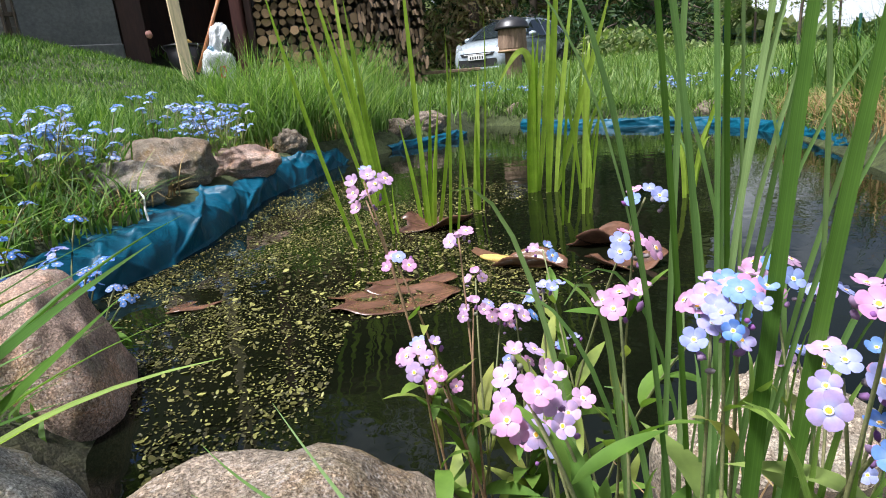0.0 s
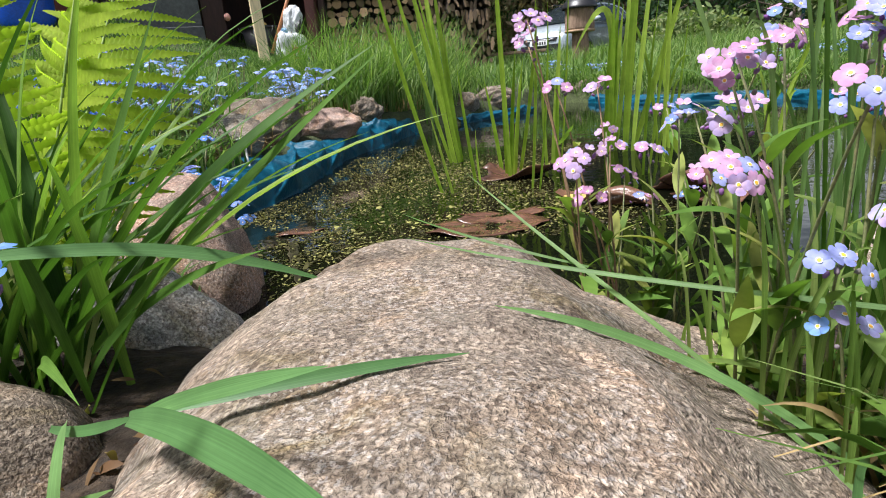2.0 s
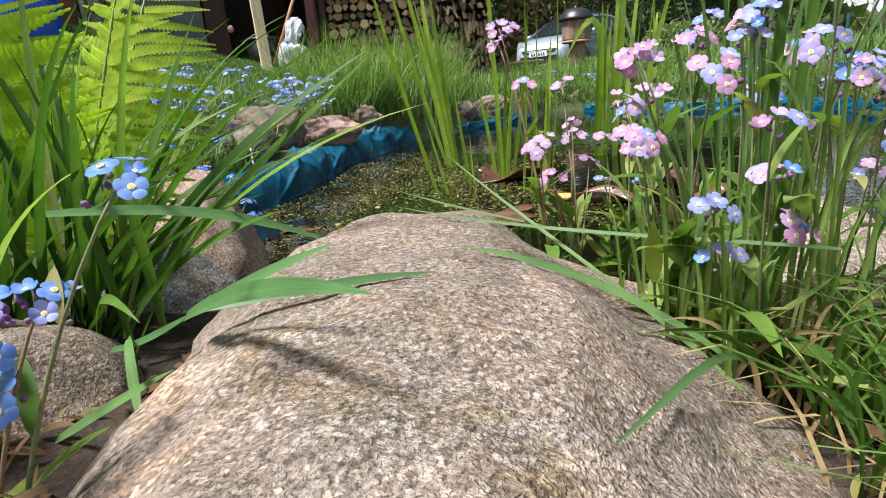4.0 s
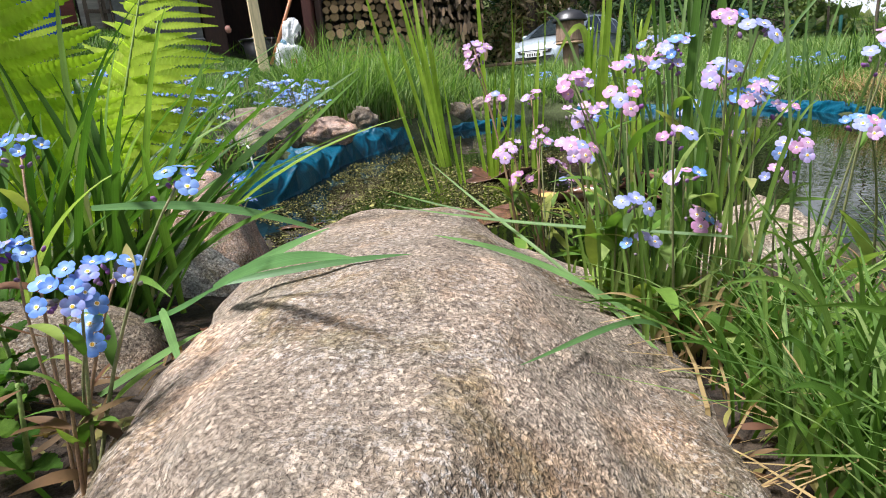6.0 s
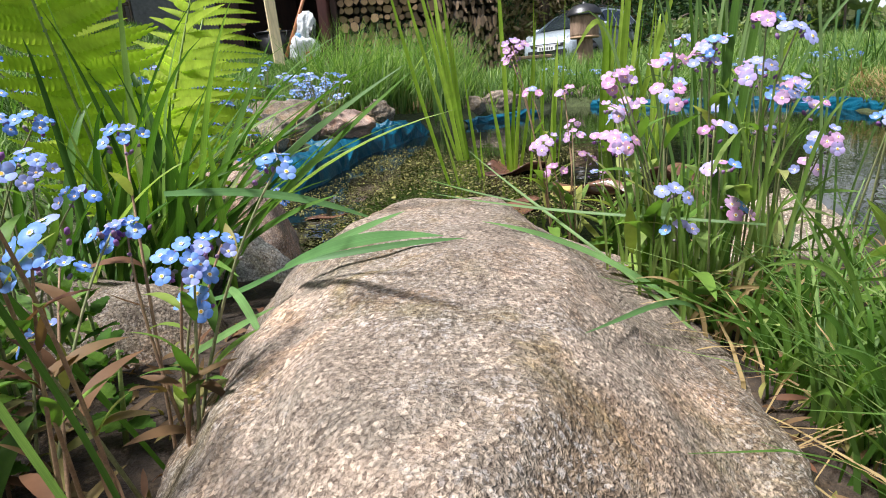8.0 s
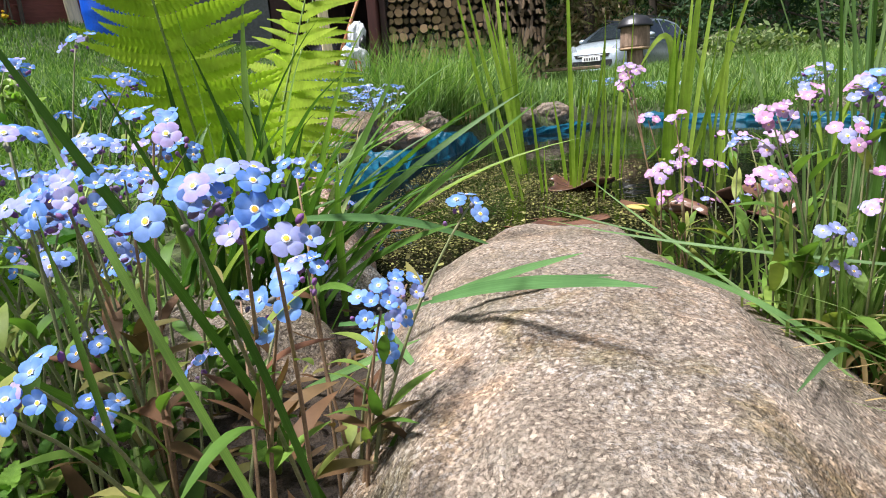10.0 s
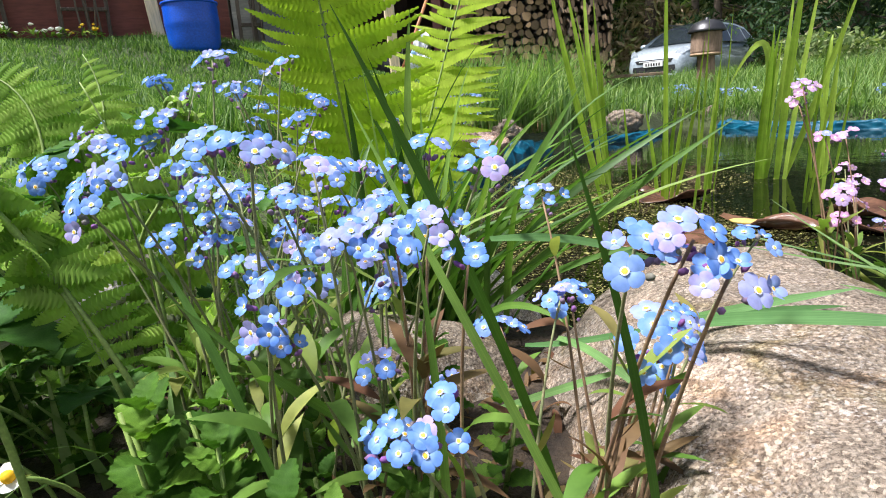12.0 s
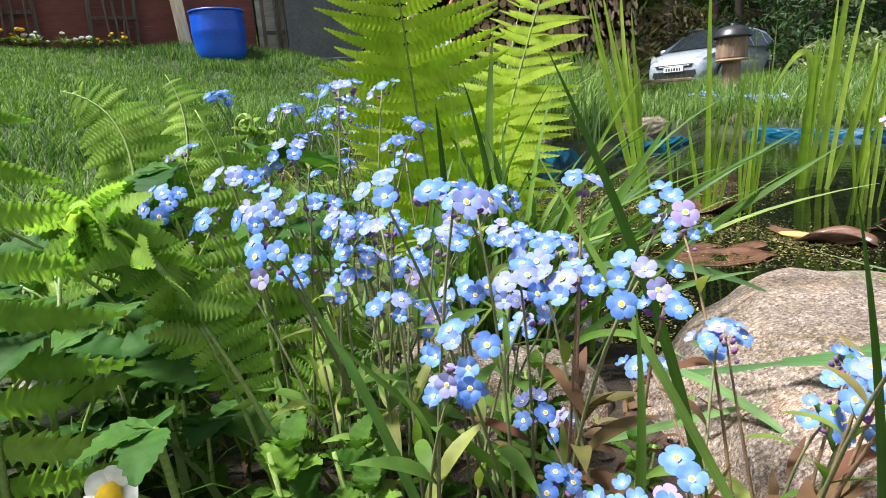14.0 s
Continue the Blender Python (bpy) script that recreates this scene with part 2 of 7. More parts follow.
M["sky_blue"] = plain("pale_blue_plastic", (0.3, 0.6, 0.8), (0.4, 0.7, 0.86), 12, 0.3, 0.2, 0.002)

M["blade"] = leafy("grass_blade", (0.11, 0.21, 0.06), (0.18, 0.30, 0.10), (0.28, 0.39, 0.17), 0.48, 0.42, veins=1.0, along=(1.5, 11.0, 1.0))
def pale_foot(m, tone, reach):
    """A blade that is bleached towards its foot."""
    nt = m.node_tree
    b = nt.nodes["Principled BSDF"]
    col = b.inputs["Base Color"].links[0].from_socket
    sep = nt.nodes.new("ShaderNodeSeparateXYZ")
    nt.links.new(nt.nodes.new("ShaderNodeTexCoord").outputs["UV"], sep.inputs[0])
    nt.links.new(mixc(nt, tone, col, ramp(nt, sep.outputs[0], [(0.0, (0, 0, 0)), (reach, (1, 1, 1))])), b.inputs["Base Color"])
    return m


M["tuft"] = pale_foot(leafy("tuft_blade", (0.15, 0.25, 0.05), (0.24, 0.36, 0.085), (0.35, 0.44, 0.15), 0.45, 0.45, veins=1.0, along=(1.5, 11.0, 1.0)), (0.42, 0.38, 0.17), 0.45)
M["long_grass"] = leafy("long_grass_blade", (0.075, 0.16, 0.026), (0.14, 0.26, 0.045), (0.23, 0.36, 0.085), 0.4, 0.42, veins=1.0, along=(1.5, 11.0, 1.0))
M["sedge"] = leafy("blue_green_blade", (0.075, 0.17, 0.06), (0.11, 0.225, 0.08), (0.16, 0.29, 0.10), 0.3, 0.42, veins=1.0, along=(1.5, 11.0, 1.0))
M["lily"] = leafy("broad_blade", (0.045, 0.11, 0.02), (0.085, 0.18, 0.03), (0.17, 0.29, 0.055), 0.34, 0.45, veins=1.0, along=(1.5, 11.0, 1.0))
M["reed"] = leafy("reed_blade", (0.26, 0.42, 0.04), (0.38, 0.54, 0.07), (0.46, 0.62, 0.11), 0.6, 0.4, veins=1.0, along=(1.5, 9.0, 1.0))
M["lawn"] = leafy("lawn_grass", (0.044, 0.104, 0.022), (0.098, 0.190, 0.041), (0.23, 0.33, 0.105), 0.4, 0.5, by="island", scale=3.0)
M["tall_grass"] = leafy("tall_grass", (0.075, 0.150, 0.034), (0.15, 0.255, 0.066), (0.30, 0.39, 0.15), 0.45, 0.5, by="island", scale=3.0)
M["near"] = leafy("near_grass", (0.065, 0.135, 0.026), (0.12, 0.215, 0.045), (0.22, 0.30, 0.10), 0.4, 0.5, by="island", scale=40)
M["straw"] = leafy("dry_grass", (0.33, 0.24, 0.11), (0.45, 0.33, 0.16), (0.24, 0.15, 0.08), 0.3, 0.7, by="island", warm=(1.0, 0.9, 0.7))
M["fern"] = leafy("fern_pinna", (0.35, 0.49, 0.042), (0.43, 0.57, 0.056), (0.50, 0.63, 0.08), 0.64, 0.6, scale=60, spec=0.15)
M["fern_dark"] = leafy("young_fern", (0.20, 0.36, 0.055), (0.30, 0.47, 0.08), (0.40, 0.56, 0.12), 0.55, 0.65, scale=60, spec=0.12)
M["rachis"] = plain("fern_stalk", (0.16, 0.25, 0.05), (0.26, 0.34, 0.08), 60, 0.55, 0.3, 0.001)
M["leaf"] = leafy("forget_me_not_leaf", (0.09, 0.18, 0.03), (0.17, 0.28, 0.05), (0.29, 0.31, 0.08), 0.35, 0.55, scale=70, spec=0.2)
M["leaf_pale"] = leafy("pale_olive_leaf", (0.16, 0.24, 0.06), (0.26, 0.34, 0.10), (0.42, 0.40, 0.15), 0.42, 0.55, scale=70, spec=0.2)
M["leaf_brown"] = leafy("reddish_leaf", (0.13, 0.06, 0.035), (0.17, 0.11, 0.05), (0.21, 0.2, 0.06), 0.3, 0.6, scale=70, spec=0.2)
M["herb"] = leafy("toothed_leaf", (0.045, 0.115, 0.014), (0.075, 0.165, 0.022), (0.16, 0.29, 0.04), 0.38, 0.65, scale=160, veins=180, spec=0.12)
M["strawberry_leaf"] = leafy("strawberry_leaf", (0.026, 0.085, 0.016), (0.045, 0.125, 0.021), (0.08, 0.18, 0.03), 0.3, 0.6, scale=60, veins=160, spec=0.15)
M["stem"] = plain("hairy_stem", (0.13, 0.17, 0.06), (0.24, 0.22, 0.1), 90, 0.7, 0.3, 0.0005)
M["stem_brown"] = plain("brown_stem", (0.18, 0.1, 0.06), (0.3, 0.2, 0.1), 90, 0.7, 0.3, 0.0005)


def petal(name, c1, c2, c3, heart):
    """A petal, paler towards the flower's eye."""
    m = leafy(name, c1, c2, c3, 0.3, 0.6, scale=200, warm=(0.97, 1.0, 1.06), spec=0.2)
    nt = m.node_tree
    b = nt.nodes["Principled BSDF"]
    col = b.inputs["Base Color"].links[0].from_socket
    ln = nt.nodes.new("ShaderNodeVectorMath")
    ln.operation = "LENGTH"
    nt.links.new(nt.nodes.new("ShaderNodeTexCoord").outputs["Object"], ln.inputs[0])
    sc = nt.nodes.new("ShaderNodeMath")
    sc.operation = "MULTIPLY"
    sc.inputs[1].default_value = 1 / 0.005
    nt.links.new(ln.outputs["Value"], sc.inputs[0])
    nt.links.new(mixc(nt, heart, col, ramp(nt, sc.outputs[0], [(0.18, (0, 0, 0)), (0.62, (1, 1, 1))])), b.inputs["Base Color"])
    return m


M["petal_blue"] = petal("petal_blue", (0.100, 0.220, 0.62), (0.160, 0.30, 0.67), (0.29, 0.325, 0.66), (0.28, 0.41, 0.68))
M["petal_lilac"] = petal("petal_lilac", (0.27, 0.31, 0.66), (0.33, 0.36, 0.68), (0.44, 0.34, 0.63), (0.40, 0.44, 0.70))
M["petal_pink"] = petal("petal_pink", (0.52, 0.24, 0.44), (0.55, 0.33, 0.52), (0.44, 0.34, 0.60), (0.58, 0.40, 0.53))
M["petal_sky"] = petal("petal_sky", (0.17, 0.31, 0.69), (0.25, 0.40, 0.74), (0.40, 0.46, 0.75), (0.37, 0.50, 0.75))
M["petal_white"] = leafy("petal_white", (0.85, 0.85, 0.78), (0.9, 0.9, 0.85), None, 0.3, 0.6, scale=80, warm=(1, 1, 0.9), spec=0.2)
M["petal_yellow"] = leafy("petal_yellow", (0.75, 0.5, 0.02), (0.85, 0.62, 0.04), None, 0.3, 0.6, scale=80, warm=(1, 0.9, 0.4), spec=0.2)
M["eye"] = plain("flower_eye", (0.85, 0.40, 0.02), (0.9, 0.55, 0.06), 400, 0.6, 0.0)
M["eye_white"] = plain("flower_star", (0.85, 0.84, 0.8), (0.9, 0.9, 0.86), 400, 0.6, 0.0)
M["bud"] = leafy("flower_bud", (0.24, 0.09, 0.30), (0.26, 0.17, 0.30), (0.20, 0.2, 0.15), 0.2, 0.6, scale=300, warm=(1, 1, 1))
M["duckweed"] = leafy("floating_leaf", (0.028, 0.024, 0.009), (0.085, 0.08, 0.022), (0.27, 0.26, 0.085), 0.1, 0.5, by="island", scale=8)
M["water_leaf"] = plain("brown_lily_pad", (0.055, 0.026, 0.016), (0.17, 0.085, 0.05), 30, 0.22, 0.35, 0.002, stretch=(0.3, 1, 1))
M["pad_edge"] = plain("yellow_pad_underside", (0.36, 0.25, 0.06), (0.5, 0.36, 0.1), 40, 0.5, 0.3, 0.001)
M["pine"] = leafy("conifer_needles", (0.012, 0.035, 0.012), (0.025, 0.06, 0.018), (0.05, 0.09, 0.025), 0.2, 0.6, by="island", scale=2)
M["broadleaf"] = leafy("tree_leaves", (0.09, 0.145, 0.050), (0.17, 0.235, 0.085), (0.33, 0.36, 0.18), 0.45, 0.6, by="island", scale=1)
M["hedge"] = leafy("bare_hedge_twigs", (0.22, 0.16, 0.10), (0.36, 0.29, 0.19), (0.22, 0.28, 0.11), 0.35, 0.7, by="island", scale=1)


def water_material():
    m, nt, b, out = nodes("pond_water")
    f = noise_of(nt, 3.0, 2, 0.5, space="World")
    nt.links.new(ramp(nt, f, [(0.3, (0.002, 0.003, 0.0015)), (0.7, (0.006, 0.007, 0.003))]), b.inputs["Base Color"])
    b.inputs["Roughness"].default_value = 0.02
    b.inputs["IOR"].default_value = 1.33
    b.inputs["Specular IOR Level"].default_value = 0.55
    bump(nt, b, noise_of(nt, 9.0, 3, 0.55, space="World"), 0.12, 0.012)
    return m


M["water"] = water_material()


def liner_material():
    m, nt, b, out = nodes("teal_pond_liner")
    f = noise_of(nt, 14, 6, 0.6)
    col = ramp(nt, f, [(0.3, (0.0015, 0.046, 0.082)), (0.55, (0.002, 0.070, 0.118)), (0.75, (0.003, 0.095, 0.15))])
    dirt = noise_of(nt, 5, 7, 0.7)
    col = mixc(nt, col, (0.035, 0.045, 0.03), mixc(nt, (0.0, 0.0, 0.0), ramp(nt, dirt, [(0.58, (0, 0, 0)), (0.78, (1, 1, 1))]), 0.3))
    nt.links.new(col, b.inputs["Base Color"])
    b.inputs["Roughness"].default_value = 0.46
    b.inputs["Specular IOR Level"].default_value = 0.25
    bump(nt, b, noise_of(nt, 30, 4, 0.55, distort=1.4), 0.4, 0.008)
    return m


M["liner"] = liner_material()


def ground_material():
    m, nt, b, out = nodes("earth_and_moss")
    f1 = noise_of(nt, 1.3, 6, 0.65, space="World")
    f2 = noise_of(nt, 45, 5, 0.65, space="World")
    c1 = ramp(nt, f1, [(0.35, (0.03, 0.045, 0.014)), (0.6, (0.055, 0.075, 0.022)), (0.8, (0.075, 0.06, 0.03))])
    where = nt.nodes.new("ShaderNodeVectorMath")
    where.operation = "DISTANCE"
    nt.links.new(nt.nodes.new("ShaderNodeNewGeometry").outputs["Position"], where.inputs[0])
    where.inputs[1].default_value = (-0.1, 0.1, 0.08)
    edge = nt.nodes.new("ShaderNodeMath")
    edge.operation = "MULTIPLY_ADD"
    nt.links.new(f1, edge.inputs[0])
    edge.inputs[1].default_value = 0.7
    nt.links.new(where.outputs["Value"], edge.inputs[2])
    bare = ramp(nt, noise_of(nt, 70, 5, 0.7, space="World"), [(0.3, (0.02, 0.014, 0.009)), (0.55, (0.05, 0.035, 0.022)), (0.75, (0.095, 0.065, 0.036))])
    c1 = mixc(nt, bare, c1, ramp(nt, edge.outputs[0], [(0.75, (0, 0, 0)), (0.95, (1, 1, 1))]))
    c2 = ramp(nt, f2, [(0.3, (0.45, 0.42, 0.4)), (0.7, (1.25, 1.2, 1.1))])
    nt.links.new(mixc(nt, c1, c2, 1.0, "MULTIPLY"), b.inputs["Base Color"])
    b.inputs["Roughness"].default_value = 0.95
    bump(nt, b, f2, 0.8, 0.02)
    return m


M["ground"] = ground_material()

# ---- geometry helpers ----
RNG = np.random.default_rng(7)
rnd = random.Random(11)


def uni(a, b):
    return rnd.uniform(a, b)


def mesh_of(name, verts, faces, mats, index=None, smooth=True):
    """A mesh from point and face arrays (numpy or lists)."""
    me = bpy.data.meshes.new(name)
    me.from_pydata([tuple(v) for v in verts], [], [tuple(f) for f in faces])
    for m in mats if isinstance(mats, (list, tuple)) else [mats]:
        me.materials.append(m)
    if index is not None:
        me.polygons.foreach_set("material_index", np.asarray(index, dtype=np.int32))
    me.polygons.foreach_set("use_smooth", np.full(len(me.polygons), smooth))
    me.update()
    return me


def big_mesh(name, verts, quads, material, smooth=False):
    """A large mesh of quads by arrays (n,3) and (m,4)."""
    me = bpy.data.meshes.new(name)
    me.vertices.add(len(verts))
    me.vertices.foreach_set("co", np.asarray(verts, dtype=np.float32).ravel())
    me.loops.add(quads.size)
    me.loops.foreach_set("vertex_index", quads.ravel().astype(np.int32))
    me.polygons.add(len(quads))
    me.polygons.foreach_set("loop_start", np.arange(0, quads.size, quads.shape[1], dtype=np.int32))
    me.polygons.foreach_set("use_smooth", np.full(len(quads), smooth))
    me.materials.append(material)
    me.update(calc_edges=True)
    me.validate()
    return me


def empty(name, place=(0, 0, 0), turn=0.0):
    ob = new(name)
    ob.empty_display_size = 0.05
    ob.matrix_world = pose(*place, 0, 0, turn)
    return ob


def part(name, data, parent=None, label="", m=None):
    """Links a mesh as one object; m is its pose in the parent's space."""
    ob = new(name, data)
    if parent is not None:
        ob.parent = parent
    if m is not None:
        ob.matrix_basis = m
    if label:
        ob["label"] = label
    return ob


def bm_mesh(name, bm, material, smooth=False, bevel=0.0, seg=1):
    if bevel:
        bmesh.ops.bevel(bm, geom=bm.edges[:], offset=bevel, segments=seg, affect="EDGES", clamp_overlap=True)
    me = bpy.data.meshes.new(name)
    bm.to_mesh(me)
    bm.free()
    for mm in material if isinstance(material, (list, tuple)) else [material]:
        me.materials.append(mm)
    me.polygons.foreach_set("use_smooth", np.full(len(me.polygons), smooth))
    return me


def box_mesh(name, sx, sy, sz, material, bevel=0.004, at=(0, 0, 0), rough=0.0):
    """A bevelled box; at: its centre."""
    bm = bmesh.new()
    bmesh.ops.create_cube(bm, size=1, matrix=Matrix.Translation(at) @ Matrix.Diagonal((sx, sy, sz, 1)))
    if rough:
        for v in bm.verts:
            v.co += Vector((uni(-rough, rough), uni(-rough, rough), uni(-rough, rough)))
    return bm_mesh(name, bm, material, False, bevel)


def tube(points, radii, sides=6, cap=True):
    """Points and faces of a tube along a line of points."""
    pts = [Vector(p) for p in points]
    vs, fs = [], []
    up = Vector((0.13, 0.31, 0.94))
    for i, p in enumerate(pts):
        t = (pts[min(i + 1, len(pts) - 1)] - pts[max(i - 1, 0)]).normalized()
        a = t.cross(up)
        a = (a if a.length > 1e-3 else t.cross(Vector((1, 0, 0)))).normalized()
        b = t.cross(a)
        r = radii[i] if isinstance(radii, (list, tuple)) else radii
        for k in range(sides):
            w = 2 * math.pi * k / sides
            vs.append(p + a * math.cos(w) * r + b * math.sin(w) * r)
    for i in range(len(pts) - 1):
        for k in range(sides):
            k2 = (k + 1) % sides
            fs.append((i * sides + k, i * sides + k2, (i + 1) * sides + k2, (i + 1) * sides + k))
    if cap:
        fs.append(tuple(range(sides))[::-1])
        fs.append(tuple(range((len(pts) - 1) * sides, len(pts) * sides)))
    return vs, fs


def bezier(p0, p1, p2, n):
    p0, p1, p2 = Vector(p0), Vector(p1), Vector(p2)
    return [(1 - u) ** 2 * p0 + 2 * u * (1 - u) * p1 + u * u * p2 for u in (i / n for i in range(n + 1))]


def cubic(p0, p1, p2, p3, n):
    p = [Vector(q) for q in (p0, p1, p2, p3)]
    return [(1 - u) ** 3 * p[0] + 3 * u * (1 - u) ** 2 * p[1] + 3 * u * u * (1 - u) * p[2] + u ** 3 * p[3] for u in (i / n for i in range(n + 1))]


def blade_geo(line, width, face=None, fold=0.25, taper=0.6, twist=0.0):
    """Points and faces of one leaf blade along a line, folded along its middle, with a pointed tip."""
    vs, fs = [], []
    n = len(line) - 1
    for i, p in enumerate(line):
        u = i / n
        t = (line[min(i + 1, n)] - line[max(i - 1, 0)]).normalized()
        f = Vector(face) if face else Vector((0, 0, 1))
        side = t.cross(f)
        side = (side if side.length > 0.05 else t.cross(Vector((0, 1, 0)))).normalized()
        if twist:
            side = Matrix.Rotation(twist * u, 3, t) @ side
        nor = side.cross(t)
        w = 0.5 * width * (0.62 + 0.38 * min(1, u * 4)) * (1 - max(0, (u - taper) / (1 - taper)) ** 1.6) + 0.00012
        vs += [p - side * w + nor * fold * w, p, p + side * w + nor * fold * w]
        if i:
            a = 3 * (i - 1)
            fs += [(a, a + 1, a + 4, a + 3), (a + 1, a + 2, a + 5, a + 4)]
    return vs, fs


def blade(line, width, material, parent, name="leaf_blade", label="", **kw):
    vs, fs = blade_geo(line, width, **kw)
    me = mesh_of(name, vs, fs, material)
    n = len(vs) // 3
    corner = np.array([q for f in fs for q in f])
    me.uv_layers.new(name="along").data.foreach_set("uv", np.stack([corner // 3 / n, corner % 3 * 0.5], 1).astype(np.float32).ravel())
    return part(name, me, parent, label)


def tufts(base, height, width, lean, seg=3, spread=None, bend=1.0, flat=None):
    """Arrays of many grass blades: base (n,3), height (n,), width (n,), lean (n,) as a fraction of the height."""
    n = len(base)
    a = RNG.uniform(0, 2 * np.pi, n) if spread is None else spread
    d = np.stack([np.cos(a), np.sin(a), np.zeros(n)], 1)
    s = np.stack([-np.sin(a + RNG.uniform(-0.8, 0.8, n)), np.cos(a), np.zeros(n)], 1)
    rows = []
    for i in range(seg + 1):
        u = i / seg
        c = base + d * (height * lean * u ** (1 + bend))[:, None] + np.array([0, 0, 1.0]) * (height * (u - 0.35 * lean * u * u))[:, None]
        w = (width * 0.5 * (1 - u ** 1.7) + 0.0002)[:, None]
        rows += [c - s * w, c + s * w]
    v = np.stack(rows, 1).reshape(-1, 3)
    k = 2 * (seg + 1)
    q = np.concatenate([np.array([[2 * i, 2 * i + 1, 2 * i + 3, 2 * i + 2]]) for i in range(seg)])
    f = (np.arange(n)[:, None, None] * k + q[None]).reshape(-1, 4)
    return v, f


def scatter_leaves(centres, size, flatness=1.0):
    """Many small four-cornered leaves at centres (n,3) of size (n,), turned at random."""
    n = len(centres)
    u = RNG.normal(size=(n, 3))
    u /= np.linalg.norm(u, axis=1)[:, None]
    w = RNG.normal(size=(n, 3))
    v = np.cross(u, w)
    v /= np.linalg.norm(v, axis=1)[:, None]
    a, b = u * (size * 0.5)[:, None], v * (size * 0.28 * flatness)[:, None]
    p = np.stack([centres - a, centres + b, centres + a, centres - b], 1).reshape(-1, 3)
    return p, np.arange(4 * n).reshape(-1, 4)


# ---- the lie of the land ----
POND = np.array([(-0.40, 0.60), (-0.30, 0.42), (-0.10, 0.35), (0.06, 0.40), (0.20, 0.50), (0.42, 0.52), (0.75, 0.75), (1.05, 1.2), (1.22, 1.8), (1.36, 2.3),
                 (1.46, 2.88), (1.38, 3.20), (1.05, 3.47), (0.75, 3.68), (0.56, 4.02), (0.30, 4.30), (0.10, 3.75), (-0.20, 3.30), (-0.42, 2.90), (-0.53, 2.60),
                 (-0.62, 2.05), (-0.60, 1.6), (-0.63, 1.3), (-0.69, 1.05), (-0.64, 0.82)])


def pond_side(x, y):
    """Distance from the shore, negative inside the pond."""
    x, y = np.asarray(x, float), np.asarray(y, float)
    best, inside = np.full(x.shape, 1e9), np.zeros(x.shape, bool)
    for (ax, ay), (bx, by) in zip(POND, np.roll(POND, -1, 0)):
        dx, dy = bx - ax, by - ay
        t = np.clip(((x - ax) * dx + (y - ay) * dy) / (dx * dx + dy * dy), 0, 1)
        best = np.minimum(best, np.hypot(x - ax - t * dx, y - ay - t * dy))
        cross = (ay > y) != (by > y)
        inside ^= cross & (x < (bx - ax) * (y - ay) / (by - ay + 1e-12) + ax)
    return np.where(inside, -best, best)


def land(x, y):
    """Height of the ground in metres over the water."""
    x, y = np.asarray(x, float), np.asarray(y, float)
    s = pond_side(x, y)
    west = np.logaddexp(0, (-x - 0.75) / 0.25) * 0.25
    west = 0.212 * np.minimum(west, 9)
    base = 0.085 + west * np.clip(1 + 0.06 * (y - 3.4), 1, 1.15) + 0.045 * np.clip(y - 3.4, 0, 4.6) - 0.008 * np.clip(y - 8, 0, 14)
    base = base + 0.015 * np.clip(x - 1.6, 0, 2) - 0.05 * np.clip(x - 3.4, 0, 8)
    base = base + 0.19 * np.exp(-((x + 3.8) / 1.3) ** 2 - ((y - 4.8) / 0.8) ** 2)
    base = base + 0.02 * np.sin(x * 1.7 + 0.4) * np.sin(y * 1.3) * np.clip(s, 0, 1)
    base = base - 0.035 * np.exp(-((x + 0.84) / 0.15) ** 2) * np.clip((y - 0.9) / 0.3, 0, 1) * np.clip((2.7 - y) / 0.3, 0, 1)
    shore = np.clip(s / 0.14, 0, 1)
    shore = shore * shore * (3 - 2 * shore)
    under = -0.35 * (1 - np.exp(np.minimum(s, 0) / 0.18))
    return np.where(s < 0, under - 0.015, -0.015 + (base + 0.015) * shore)


def gz(x, y):
    return float(land(np.array([x]), np.array([y]))[0])

# ---- ground and water ----
def axis(lo, a, b, hi, step):
    fine = np.arange(a, b + step / 2, step)
    out = [fine]
    g = step * np.cumsum(1.22 ** np.arange(60))
    out.insert(0, (a - g)[(a - g) > lo][::-1])
    out.append((b + g)[(b + g) < hi])
    return np.concatenate([[lo], *out, [hi]])


xs, ys = axis(-900, -2.2, 2.6, 900, 0.045), axis(-900, -0.9, 5.0, 1500, 0.045)
gx, gy = np.meshgrid(xs, ys)
gv = np.stack([gx.ravel(), gy.ravel(), land(gx.ravel(), gy.ravel())], 1)
near = (np.abs(gv[:, 0]) < 8) & (np.abs(gv[:, 1]) < 12)
gv[near, 2] += 0.006 * (np.sin(gv[near, 0] * 23) * np.sin(gv[near, 1] * 19 + gv[near, 0] * 7))
nx, ny = len(xs), len(ys)
ii, jj = np.meshgrid(np.arange(nx - 1), np.arange(ny - 1))
q0 = (jj * nx + ii).ravel()
ground = new("ground", big_mesh("ground", gv, np.stack([q0, q0 + 1, q0 + nx + 1, q0 + nx], 1), M["ground"], True))
tagged(ground, "dark garden earth and moss sloping up from the pond", "ground", kind="structure")

c = POND.mean(0)
outer = [tuple(c + (p - c) * 1.03) + (0.0,) for p in POND]
inner = [tuple(c + (p - c) * 0.5) + (0.0,) for p in POND]
n = len(POND)
wf = [(i, (i + 1) % n, n + (i + 1) % n, n + i) for i in range(n)] + [tuple(range(n, 2 * n))]
water = new("water", mesh_of("water", outer + inner, wf, M["water"]))
tagged(water, "still dark pond water mirroring trees and sky", "pond water", kind="structure")


